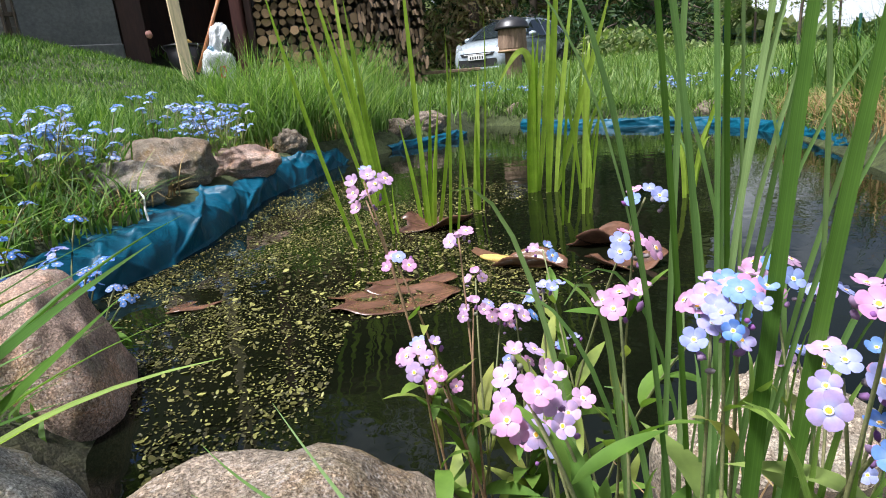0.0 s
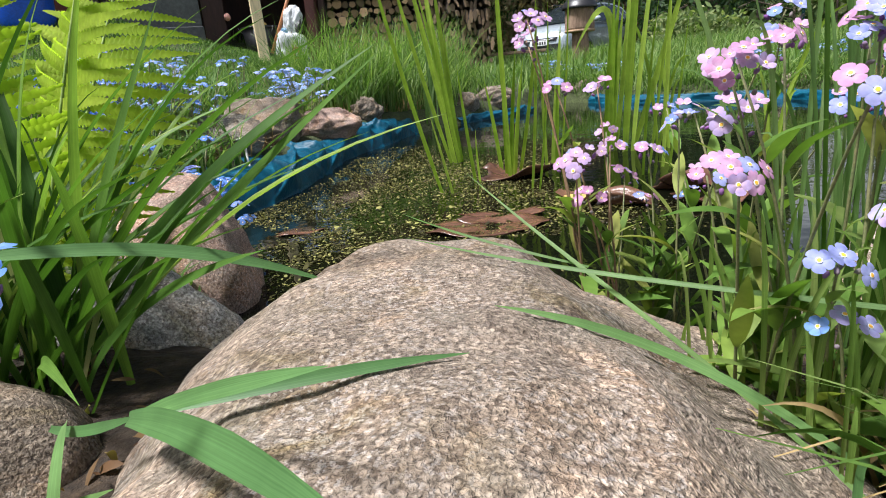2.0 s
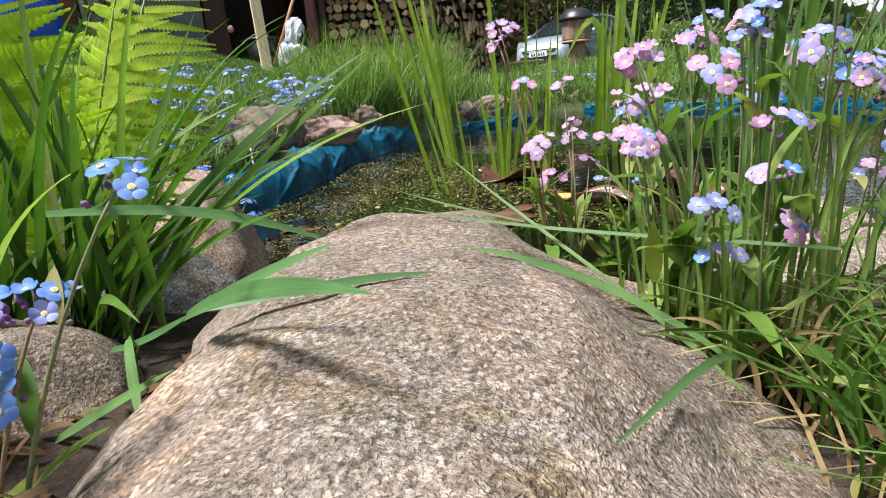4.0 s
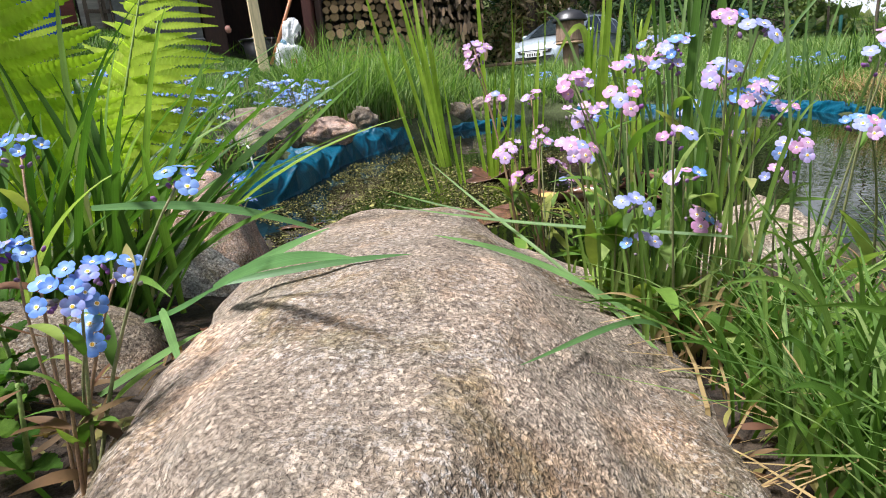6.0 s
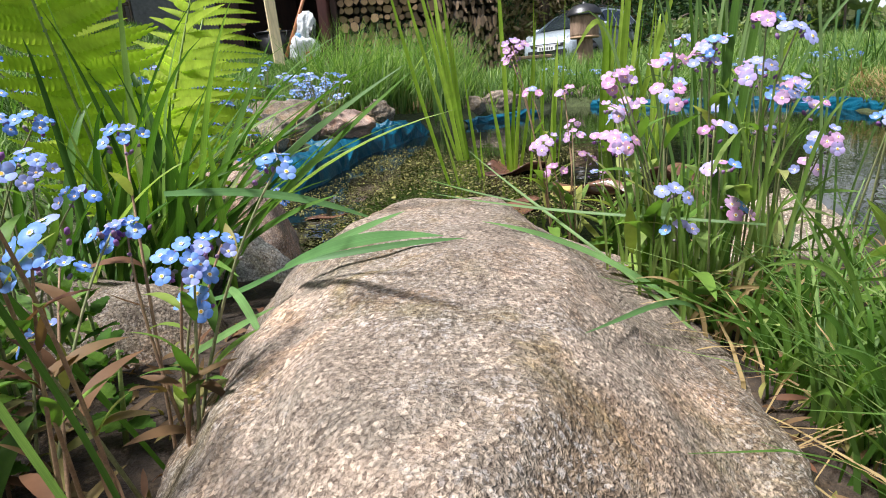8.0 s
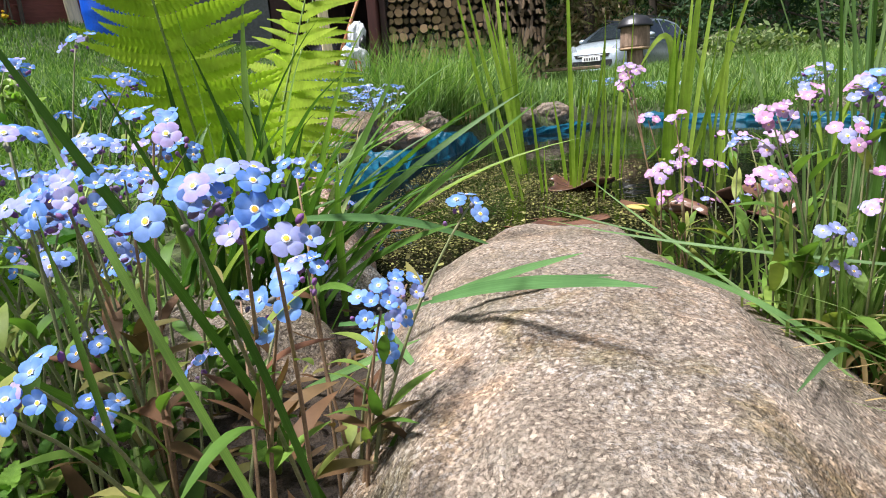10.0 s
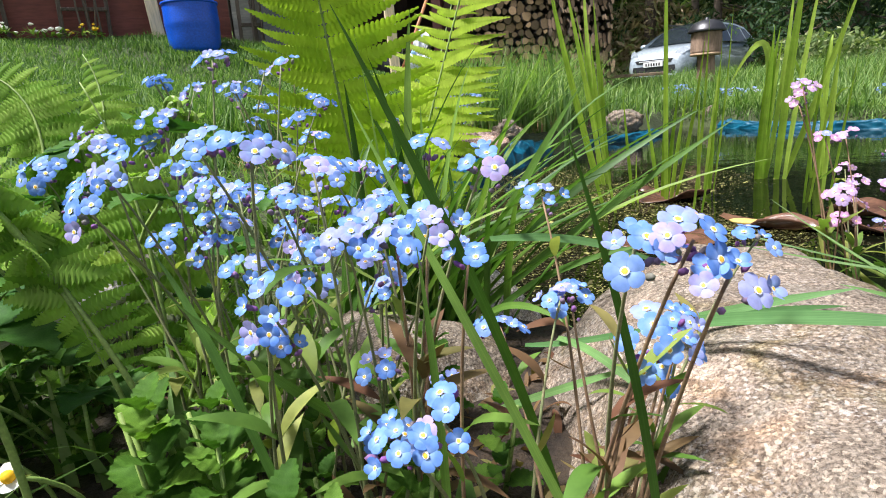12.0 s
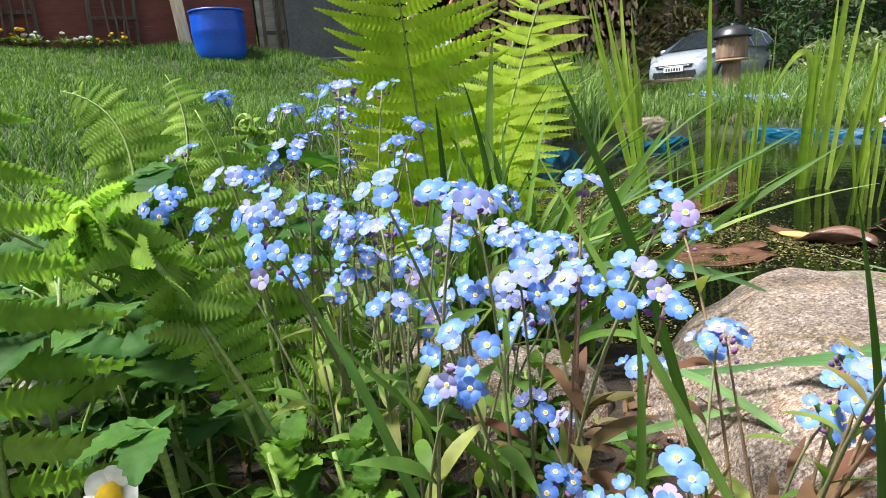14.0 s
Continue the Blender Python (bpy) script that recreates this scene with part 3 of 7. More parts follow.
# ---- stones ----
def rock_mesh(name, sx, sy, sz, material, seed, rough=0.12, power=2.4, cuts=3):
    """A weathered boulder: a swollen ellipsoid with dents and facets."""
    bm = bmesh.new()
    bmesh.ops.create_icosphere(bm, subdivisions=cuts + 2, radius=1)
    off = Vector((seed * 7.3, seed * 3.1, seed * 5.7))
    planes = []
    r = random.Random(seed)
    for _ in range(6):
        d = Vector((r.uniform(-1, 1), r.uniform(-1, 1), r.uniform(-0.4, 0.9))).normalized()
        planes.append((d, r.uniform(0.8, 0.97)))
    for v in bm.verts:
        d = v.co.normalized()
        k = (abs(d.x) ** power + abs(d.y) ** power + abs(d.z) ** power) ** (-1 / power)
        p = d * k
        for pd, pr in planes:
            over = p.dot(pd) - pr
            if over > 0:
                p -= pd * over * 0.75
        p += d * rough * (noise.noise(d * 1.6 + off) + 0.45 * noise.noise(d * 4.1 + off) + 0.16 * noise.noise(d * 11 + off) + 0.05 * noise.noise(d * 31 + off))
        v.co = Vector((p.x * sx, p.y * sy, p.z * sz))
    return bm_mesh(name, bm, material, True)


def boulder(x, y, z, sx, sy, sz, material, seed, label, turn=0.0, tilt=0.0, group="", **kw):
    ob = new("stone", rock_mesh("stone", sx, sy, sz, M[material], seed, **kw))
    ob.matrix_world = pose(x, y, z, tilt, 0, turn)
    return tagged(ob, label, "stone", group)


def smooth(u):
    u = min(1.0, max(0.0, u))
    return u * u * (3 - 2 * u)


def big_rock():
    """The large boulder at the water's edge: a long flat crown, its far end rounded down to the water, the flank steep on the east."""
    bm = bmesh.new()
    bmesh.ops.create_icosphere(bm, subdivisions=6, radius=1)
    off = Vector((3.3, 8.1, 1.7))
    for v in bm.verts:
        d = v.co.normalized()
        k = (abs(d.x) ** 2.5 + abs(d.y) ** 2.6 + abs(d.z) ** 2.3) ** (-1 / 2.45)
        p = d * k
        x, y, z = p.x * 0.172, p.y * 0.290, p.z * 0.172
        z -= 0.042 * max(0, p.x) * max(0, p.z)
        x += 0.01 * max(0, -p.y) + 0.022 * max(0, p.y) ** 2 + 0.012 * max(0, p.z)
        f = 0.016 * noise.noise(d * 1.9 + off) + 0.007 * noise.noise(d * 5 + off) + 0.0028 * noise.noise(d * 14 + off) + 0.0012 * noise.noise(d * 40 + off)
        if p.x < 0:
            x *= 1 + 0.30 * smooth((y + 0.04) / 0.16)
            y += 0.035 * min(1, -1.6 * p.x) * max(0, p.y)
        wx, wy, topside = x - 0.078, y + 0.080, min(1, max(0, 2.2 * p.z))
        step = smooth((wx + 0.098 - 0.022 * min(1, max(0, -wy / 0.05))) / 0.115) * (1 - 0.72 * smooth((wx - 0.015) / 0.055))
        z += topside * (-0.031 * step + 0.012 * math.exp(-((wx + 0.08) / 0.05) ** 2 - ((wy - 0.27) / 0.06) ** 2) + 0.012 * math.exp(-((wx + 0.06) / 0.05) ** 2 - ((wy + 0.12) / 0.06) ** 2))
        v.co = Vector((x, y, z)) + d * f
        over = v.co.z + 0.018 - 0.168
        if over > 0:
            v.co.z -= 0.66 * over - 0.003 * noise.noise(v.co * 34)
    ob = new("stone", bm_mesh("stone", bm, M["rock"], True))
    ob.matrix_world = pose(-0.078, 0.080, 0.018, 0, 0, 0)
    return tagged(ob, "large flat-topped beige granite boulder at the pond edge", "stone", "stones round the pond")


SG = "stones round the pond"
big_rock()
boulder(-0.515, 0.635, 0.01, 0.100, 0.13, 0.158, "rock_pink", 3, "rounded pink-beige granite boulder standing in the water", 20, 0, SG, power=2.8)
boulder(-0.382, 0.345, 0.04, 0.088, 0.080, 0.094, "rock_pale", 5, "pale grey streaked stone beside the large boulder", 12, 0, SG, power=3.4, rough=0.16)
boulder(-0.395, 0.135, 0.06, 0.112, 0.085, 0.076, "rock_tan", 8, "flat pale stone slab behind flowering forget-me-nots", -25, 0, SG, power=3.0)
boulder(0.222, 0.385, 0.01, 0.074, 0.080, 0.122, "rock_cream", 12, "tan rounded stone among grass at the water", 30, 0, SG, power=2.6)
boulder(-0.868, 1.55, 0.138, 0.125, 0.10, 0.068, "rock_grey", 21, "grey lichen-covered flat stone lying on the liner", 14, -6, SG, rough=0.2, power=3.0)
boulder(-0.89, 1.85, 0.155, 0.142, 0.115, 0.086, "rock_tan", 22, "brown angular stone on the bank", -10, 0, SG, rough=0.2, power=3.2)
boulder(-0.712, 2.08, 0.125, 0.106, 0.08, 0.058, "rock_pink", 23, "angular pink granite stone on the liner", 15, 8, SG, rough=0.24, power=3.2)
boulder(-0.81, 2.02, 0.115, 0.062, 0.06, 0.045, "rock_pink", 24, "small reddish stone wedged between larger stones", 50, 0, SG, rough=0.2)
boulder(-0.668, 2.55, 0.135, 0.066, 0.055, 0.06, "rock_tan", 25, "pale pointed stone on the bank", 0, 12, SG, rough=0.28, power=3.0)
boulder(-0.77, 2.38, 0.10, 0.06, 0.04, 0.05, "rock_grey", 26, "small grey stone in dry grass", 0, 0, SG)
boulder(-0.285, 3.42, 0.095, 0.08, 0.07, 0.062, "rock_tan", 31, "brownish stone on the far bank", 0, 0, SG)
boulder(-0.12, 3.62, 0.095, 0.125, 0.06, 0.075, "rock", 32, "pale angular stone tilted against the bank", 12, 20, SG, rough=0.2)
boulder(0.405, 4.52, 0.10, 0.055, 0.06, 0.055, "rock_tan", 33, "tan stone at the far shore", 0, 0, SG)
boulder(0.515, 4.32, 0.085, 0.085, 0.07, 0.065, "rock_tan", 34, "flat brown stone at the waterline", 30, 0, SG)
boulder(0.80, 4.05, 0.05, 0.08, 0.06, 0.055, "rock_pink", 35, "small reddish stone on the liner", 0, 0, SG)
boulder(1.69, 3.98, 0.10, 0.075, 0.06, 0.06, "rock", 36, "pale low stone on the far bank", -20, 0, SG, rough=0.2)
boulder(1.46, 3.35, 0.05, 0.10, 0.07, 0.07, "rock_tan", 37, "flat brown stone beside the liner", 0, 0, SG)
boulder(1.70, 3.50, 0.09, 0.070, 0.07, 0.085, "rock_tan", 38, "brown upright stone in the liner's folds", 35, 0, SG)
boulder(1.62, 2.2, 0.05, 0.09, 0.1, 0.08, "rock_tan", 39, "tan stone under overhanging grass", 0, 0, SG)


# ---- pond liner ----
def liner(path, inland, rise, seed, label, swell=0.018, creases=26, amp=0.012, step=0.007, cross=44, inner=0.0):
    """Sheeting that comes out of the water over the bank, in pleats and sharp creases; path runs along the shore with the water on its right."""
    pts = [Vector((*p, 0)) for p in path]
    line = []
    for a, b in zip(pts, pts[1:]):
        k = max(2, int((b - a).length / step))
        line += [a.lerp(b, i / k) for i in range(k)]
    line.append(pts[-1])
    for _ in range(24):
        line = [line[0]] + [(line[i - 1] + line[i] * 2 + line[i + 1]) / 4 for i in range(1, len(line) - 1)] + [line[-1]]
    total = sum((b - a).length for a, b in zip(line, line[1:]))
    r = random.Random(seed)
    folds = []
    for k in range(creases):
        s0 = total * (k + r.uniform(0.1, 0.9)) / creases
        folds.append((s0, r.uniform(-0.16, 0.22), r.uniform(-0.12, 0.12), amp * r.uniform(0.4, 1.2) * r.choice((1, 1, -0.8)), r.uniform(0.006, 0.022), r.uniform(0.25, 0.9), r.uniform(0.2, 0.5), k % 4 == 0))
    m = cross
    vs, fs, length = [], [], 0.0
    for i, p in enumerate(line):
        if i:
            length += (p - line[i - 1]).length
        t = (line[min(i + 1, len(line) - 1)] - line[max(i - 1, 0)]).normalized()
        out = Vector((-t.y, t.x, 0))
        wob = 0.03 * noise.noise(Vector((length * 3, seed, 0)))
        near_folds = [q for q in folds if abs(q[0] - length) < 0.35]
        for j in range(m + 1):
            u = j / m
            wide = inland + wob
            if u < 0.2:
                x, h = -0.05 + 0.05 * u / 0.2, -0.08 + 0.08 * u / 0.2
            elif u < 0.68:
                w = (u - 0.2) / 0.48 * math.pi / 2
                x, h = rise * 0.9 * (1 - math.cos(w)), rise * math.sin(w)
            else:
                w = (u - 0.68) / 0.32
                x, h = rise * 0.9 + max(0.01, wide - rise * 0.9) * w, rise + inner * w
            f = swell * noise.noise(Vector((length * 4.2 - u * 0.8, u * 1.3, seed)))
            for k, (freq, slant, a) in enumerate(((3.6, -2.6, 0.8), (7.0, 2.2, 0.35), (13.0, -4.5, 0.2))):
                ridge = 1 - 2 * abs(noise.noise(Vector((length * freq + u * slant, u * 0.9, seed + 7.3 * k))))
                f += a * amp * (max(0, ridge) ** 5 - 0.12)
            for s0, slope, bow, a, wd, uc, ul, pleat in near_folds:
                d = length - s0 - slope * (u - 0.5) - bow * (u - 0.5) ** 2
                fade = math.exp(-((u - uc) / ul) ** 2)
                if pleat:
                    f += 1.5 * abs(a) * fade * (math.exp(-d / (4 * wd)) if d > 0 else math.exp(d / 0.004))
                else:
                    f += a * fade * math.exp(-abs(d) / wd)
            lift = math.sin(math.pi * min(1, 0.04 + u * 0.9))
            q = p + out * (x - f * 0.9 * max(0, 1 - abs(u - 0.4) * 2.2))
            vs.append((q.x, q.y, h + f * lift))
        if i:
            a = (i - 1) * (m + 1)
            fs += [(a + j, a + j + 1, a + m + 2 + j, a + m + 1 + j) for j in range(m)]
    ob = new("pond_liner", mesh_of("pond_liner", vs, fs, M["liner"]))
    mod = ob.modifiers.new("thickness", "SOLIDIFY")
    mod.thickness = 0.0015
    return tagged(ob, label, "pond liner")


liner([(-0.48, 2.85), (-0.52, 2.66), (-0.60, 2.26), (-0.645, 1.96), (-0.62, 1.56), (-0.63, 1.33), (-0.655, 1.19), (-0.70, 1.06), (-0.72, 0.98)][::-1], 0.17, 0.080, 2, "creased teal pond liner over the stony bank", inner=0.012, creases=11, amp=0.020, step=0.005, cross=60)
liner([(-0.30, 3.18), (-0.18, 3.32), (0.02, 3.52), (0.12, 3.72)], 0.09, 0.03, 5, "short piece of teal liner on the far bank", swell=0.004, creases=5, amp=0.012, cross=30)
liner([(0.50, 4.10), (0.62, 3.90), (0.78, 3.66), (1.05, 3.47), (1.22, 3.38), (1.38, 3.20), (1.46, 2.88), (1.44, 2.42), (1.34, 2.0)], 0.085, 0.036, 9, "crumpled teal pond liner along the far shore", swell=0.008, creases=14, amp=0.015, cross=30, step=0.009)

# ---- shed, firewood, barrel, feeder, car ----
def wall_frame(a, b, z):
    """A pose whose x runs from a to b along a wall and whose y points to its back."""
    d = Vector((b[0] - a[0], b[1] - a[1], 0))
    ang = math.degrees(math.atan2(d.y, d.x))
    return pose(a[0], a[1], z, 0, 0, ang), d.length


def board_wall(name, a, b, z, height, material, label, board=0.16):
    """A wall with overlapping level boards on a solid back."""
    m, length = wall_frame(a, b, z)
    wall = new(name, box_mesh(name, length, 0.10, height, M["dark_wood"], 0.003, (length / 2, 0.075, height / 2)))
    wall.matrix_world = m
    tagged(wall, label, "wall", kind="structure")
    k = int(height / board)
    mesh = box_mesh("board", length, 0.022, board + 0.012, M[material], 0.003)
    for i in range(k):
        part("board", mesh, wall, m=pose(length / 2, 0.008, board * (i + 0.5), 6, 0, uni(-0.15, 0.15)))
    return wall


board_wall("wall_west", (-6.3, 2.55), (-3.62, 4.95), 0.55, 2.6, "board_red", "red-brown overlapping board wall of the shed")
board_wall("wall_middle", (-3.60, 4.97), (-3.30, 5.24), 0.55, 2.6, "board_grey", "weathered pale grey board wall beside the barrel")
m, L = wall_frame((-3.32, 5.02), (-2.74, 5.42), 0.45)
wall = new("wall_grey", box_mesh("wall_grey", L, 0.14, 2.6, M["concrete"], 0.006, (L / 2, 0.07, 1.3)))
wall.matrix_world = m
tagged(wall, "dark grey plastered wall of the shed", "wall", kind="structure")
part("plinth", box_mesh("plinth", L + 0.02, 0.03, 0.42, M["concrete"], 0.01, rough=0.004), wall, "plaster plinth", m=pose(L / 2, -0.006, 0.2))


def shed_room():
    """The dark open room behind the wall: floor, back, sides and an unseen roof added to shade it."""
    room = [("wall_back", 3.2, 0.1, 2.6, (1.3, 2.0, 1.3)), ("wall_side", 0.1, 2.0, 2.6, (-0.25, 1.05, 1.3)), ("wall_partition", 0.1, 2.0, 2.6, (1.28, 1.05, 1.3))]
    m, length = wall_frame((-2.74, 5.42), (-1.86, 5.98), 0.40)
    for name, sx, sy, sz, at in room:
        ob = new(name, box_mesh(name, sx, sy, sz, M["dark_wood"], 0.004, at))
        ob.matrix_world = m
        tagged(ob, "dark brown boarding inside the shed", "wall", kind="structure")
    # roof slab above the view, added to keep the opening in shade
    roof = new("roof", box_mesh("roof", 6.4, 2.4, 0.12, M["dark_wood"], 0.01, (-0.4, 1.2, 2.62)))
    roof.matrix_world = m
    tagged(roof, "unseen dark roof slab added to shade the open shed", "roof", kind="structure")
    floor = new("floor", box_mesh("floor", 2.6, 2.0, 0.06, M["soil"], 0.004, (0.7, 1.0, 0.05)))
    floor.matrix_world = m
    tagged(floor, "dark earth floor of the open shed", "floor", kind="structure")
    # jamb set back and near-black: the eaves' shade is put into its colour
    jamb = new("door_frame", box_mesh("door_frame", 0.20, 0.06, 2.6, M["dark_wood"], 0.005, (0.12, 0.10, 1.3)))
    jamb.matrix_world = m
    tagged(jamb, "door jamb of the shed, eaves shade put into its dark red-brown", "door frame", kind="structure")
    return m


ROOM = shed_room()
post = new("post", box_mesh("post", 0.10, 0.12, 2.7, M["dark_red"], 0.008, (0, 0, 1.35)))
post.matrix_world = pose(-1.86, 5.92, 0.36)
tagged(post, "red-brown painted corner post of the shed", "post")
post2 = new("post", box_mesh("post", 0.06, 0.05, 2.7, M["dark_wood"], 0.006, (0, 0, 1.35)))
post2.matrix_world = pose(-1.765, 5.94, 0.36)
tagged(post2, "slim dark brown post beside the firewood", "post")
prop = new("wooden_prop", box_mesh("wooden_prop", 0.085, 0.055, 2.6, M["new_wood"], 0.004, (0, 0, 1.3)))
prop.matrix_world = pose(-2.02, 4.95, 0.36, 0, -1.5, 28)
tagged(prop, "fresh pale timber post standing in the lawn", "post")
prop2 = new("wooden_prop", box_mesh("wooden_prop", 0.1, 0.04, 2.3, M["new_wood"], 0.004, (0, 0, 1.15)))
prop2.matrix_world = pose(-3.98, 4.40, gz(-3.98, 4.40) - 0.03, 0, -4, 42)
tagged(prop2, "pale timber board leaning on the shed wall", "post")


def lathe(name, profile, material, sides=40, smooth=True):
    vs, fs = [], []
    for r, z in profile:
        vs += [(r * math.cos(2 * math.pi * k / sides), r * math.sin(2 * math.pi * k / sides), z) for k in range(sides)]
    for i in range(len(profile) - 1):
        fs += [(i * sides + k, i * sides + (k + 1) % sides, (i + 1) * sides + (k + 1) % sides, (i + 1) * sides + k) for k in range(sides)]
    return mesh_of(name, vs, fs, material, smooth=smooth)


def barrel(x, y, z):
    b = empty("barrel", (x, y, z))
    body = [(0.0, 0.0), (0.22, 0.0), (0.248, 0.02), (0.258, 0.06), (0.266, 0.18), (0.274, 0.30), (0.279, 0.33), (0.279, 0.36), (0.276, 0.40), (0.275, 0.56), (0.272, 0.58), (0.264, 0.58), (0.262, 0.54), (0.25, 0.1), (0.0, 0.03)]
    part("body", lathe("body", body, M["blue_plastic"], 56), b)
    part("rim", lathe("rim", [(0.272, 0.565), (0.285, 0.568), (0.288, 0.58), (0.285, 0.594), (0.27, 0.597), (0.262, 0.59), (0.262, 0.57), (0.272, 0.565)], M["blue_plastic"], 56), b)
    b.scale = (0.79, 0.79, 0.68)
    return tagged(b, "open bright blue plastic rain barrel on the lawn", "barrel")


barrel(-3.58, 4.33, gz(-3.58, 4.33) - 0.05)


def trellis(a, b, z, h, cols, rows):
    m, length = wall_frame(a, b, z)
    t = empty("trellis")
    t.matrix_world = m
    for i in range(cols):
        part("upright", box_mesh("upright", 0.03, 0.025, h, M["bark"], 0.003, rough=0.004), t, m=pose(length * i / (cols - 1), -0.06, h / 2, 0, uni(-2, 2)))
    for j in range(rows):
        part("crossbar", box_mesh("crossbar", length, 0.02, 0.03, M["bark"], 0.003, rough=0.004), t, m=pose(length / 2, -0.085, h * (j + 0.5) / rows, 0, uni(-2, 2)))
    for j in range(4):
        p = [(length * uni(0, 1), -0.1, 0), (length * uni(0, 1), -0.12, h * 0.5), (length * uni(0, 1), -0.1, h)]
        v, f = tube(bezier(*p, 10), [0.01 * (1 - 0.05 * k) for k in range(11)], 6)
        part("vine", mesh_of("vine", v, f, M["bark"]), t, "bare brown climbing vine")
    return tagged(t, "rustic wooden trellis with bare vines on the shed wall", "trellis", "trellises")


trellis((-5.15, 3.58), (-4.93, 3.78), 0.85, 1.5, 3, 5)
trellis((-4.62, 4.05), (-4.36, 4.28), 0.80, 1.5, 3, 5)
trellis((-3.55, 4.98), (-3.34, 5.17), 0.60, 1.7, 3, 5)


def bucket(x, y, z):
    b = empty("bucket", (x, y, z))
    part("body", lathe("body", [(0.0, 0.0), (0.12, 0.0), (0.165, 0.33), (0.16, 0.33), (0.11, 0.02), (0.0, 0.02)], M["black_plastic"], 32), b)
    part("rim", lathe("rim", [(0.163, 0.315), (0.175, 0.318), (0.175, 0.335), (0.16, 0.335), (0.163, 0.315)], M["black_plastic"], 32), b)
    v, f = tube([(0.165 * math.cos(w), 0.05 * math.sin(w) - 0.1, 0.33 - 0.09 * math.sin(w)) for w in np.linspace(0, math.pi, 14)], 0.004, 6)
    part("handle", mesh_of("handle", v, f, M["steel"]), b, "wire bucket handle")
    return tagged(b, "black plastic bucket in the shed doorway", "bucket")


bucket(-2.33, 5.72, 0.50)
lump = new("sponge", rock_mesh("sponge", 0.07, 0.05, 0.035, M["pad_edge"], 55, cuts=1))
lump.matrix_world = pose(-2.30, 5.66, 0.84)
tagged(lump, "yellow sponge lying on a black bucket", "sponge")
ball = new("pull_knob", rock_mesh("pull_knob", 0.03, 0.03, 0.035, M["pink_ball"], 61, rough=0.03, power=2.0, cuts=1))
ball.matrix_world = pose(-2.55, 5.55, 0.93)
tagged(ball, "round pink knob on the dark door jamb", "knob")


def sack(x, y, z):
    """A white feed sack, slumped, a second crumpled bag gathered on it."""
    s = empty("sack", (x, y, z), 20)
    part("body", rock_mesh("body", 0.135, 0.11, 0.18, M["sack"], 301, rough=0.28, power=3.6, cuts=3), s, "white woven sack half full", m=pose(0, 0, 0.17))
    part("upper_bag", rock_mesh("upper_bag", 0.088, 0.07, 0.15, M["sack"], 309, rough=0.34, power=2.8, cuts=3), s, "crumpled white plastic bag", m=pose(0.04, 0.0, 0.42, 0, 8, 0))
    part("dark_patch", rock_mesh("dark_patch", 0.035, 0.03, 0.075, M["black_plastic"], 71, cuts=2, rough=0.4), s, "black printed patch", m=pose(0.085, -0.055, 0.37, 0, 12, 0))
    part("blue_patch", rock_mesh("blue_patch", 0.03, 0.022, 0.05, M["teal_tarp_patch"], 72, cuts=2, rough=0.4), s, "blue printed patch", m=pose(-0.04, -0.06, 0.33, 0, -25, 0))
    for k, (px, pz, w, h) in enumerate(((0.03, 0.19, 0.05, 0.012), (0.03, 0.10, 0.05, 0.012), (0.052, 0.145, 0.012, 0.09), (0.008, 0.145, 0.012, 0.09))):
        part("print_bar", box_mesh("print_bar", w, 0.012, h, M["red_mark"], 0.001), s, "faded red printed bar", m=pose(px, -0.112, pz))
    return tagged(s, "crumpled white plastic sack leaning at the shed post", "sack")


sack(-2.03, 5.68, 0.42)
bag = new("plastic_film", rock_mesh("plastic_film", 0.1, 0.09, 0.2, M["teal_tarp_patch"], 75, rough=0.3, cuts=2))
bag.matrix_world = pose(-2.17, 5.78, 0.60)
tagged(bag, "crumpled pale blue plastic bag behind a sack", "bag")


def tool(a, b, r, label):
    t = empty("garden_tool", a)
    v, f = tube([(0, 0, 0), tuple(Vector(b) - Vector(a))], r, 8)
    part("handle", mesh_of("handle", v, f, M["handle"]), t)
    part("head", box_mesh("head", 0.16, 0.03, 0.12, M["car_dark"], 0.004), t, "dark iron tool head", m=pose(0, 0, 0.03, 10, 20, 30))
    return tagged(t, label, "garden tool")


tool((-2.22, 5.55, 0.50), (-1.90, 5.80, 1.35), 0.016, "garden tool with an orange wooden handle leaning in the doorway")


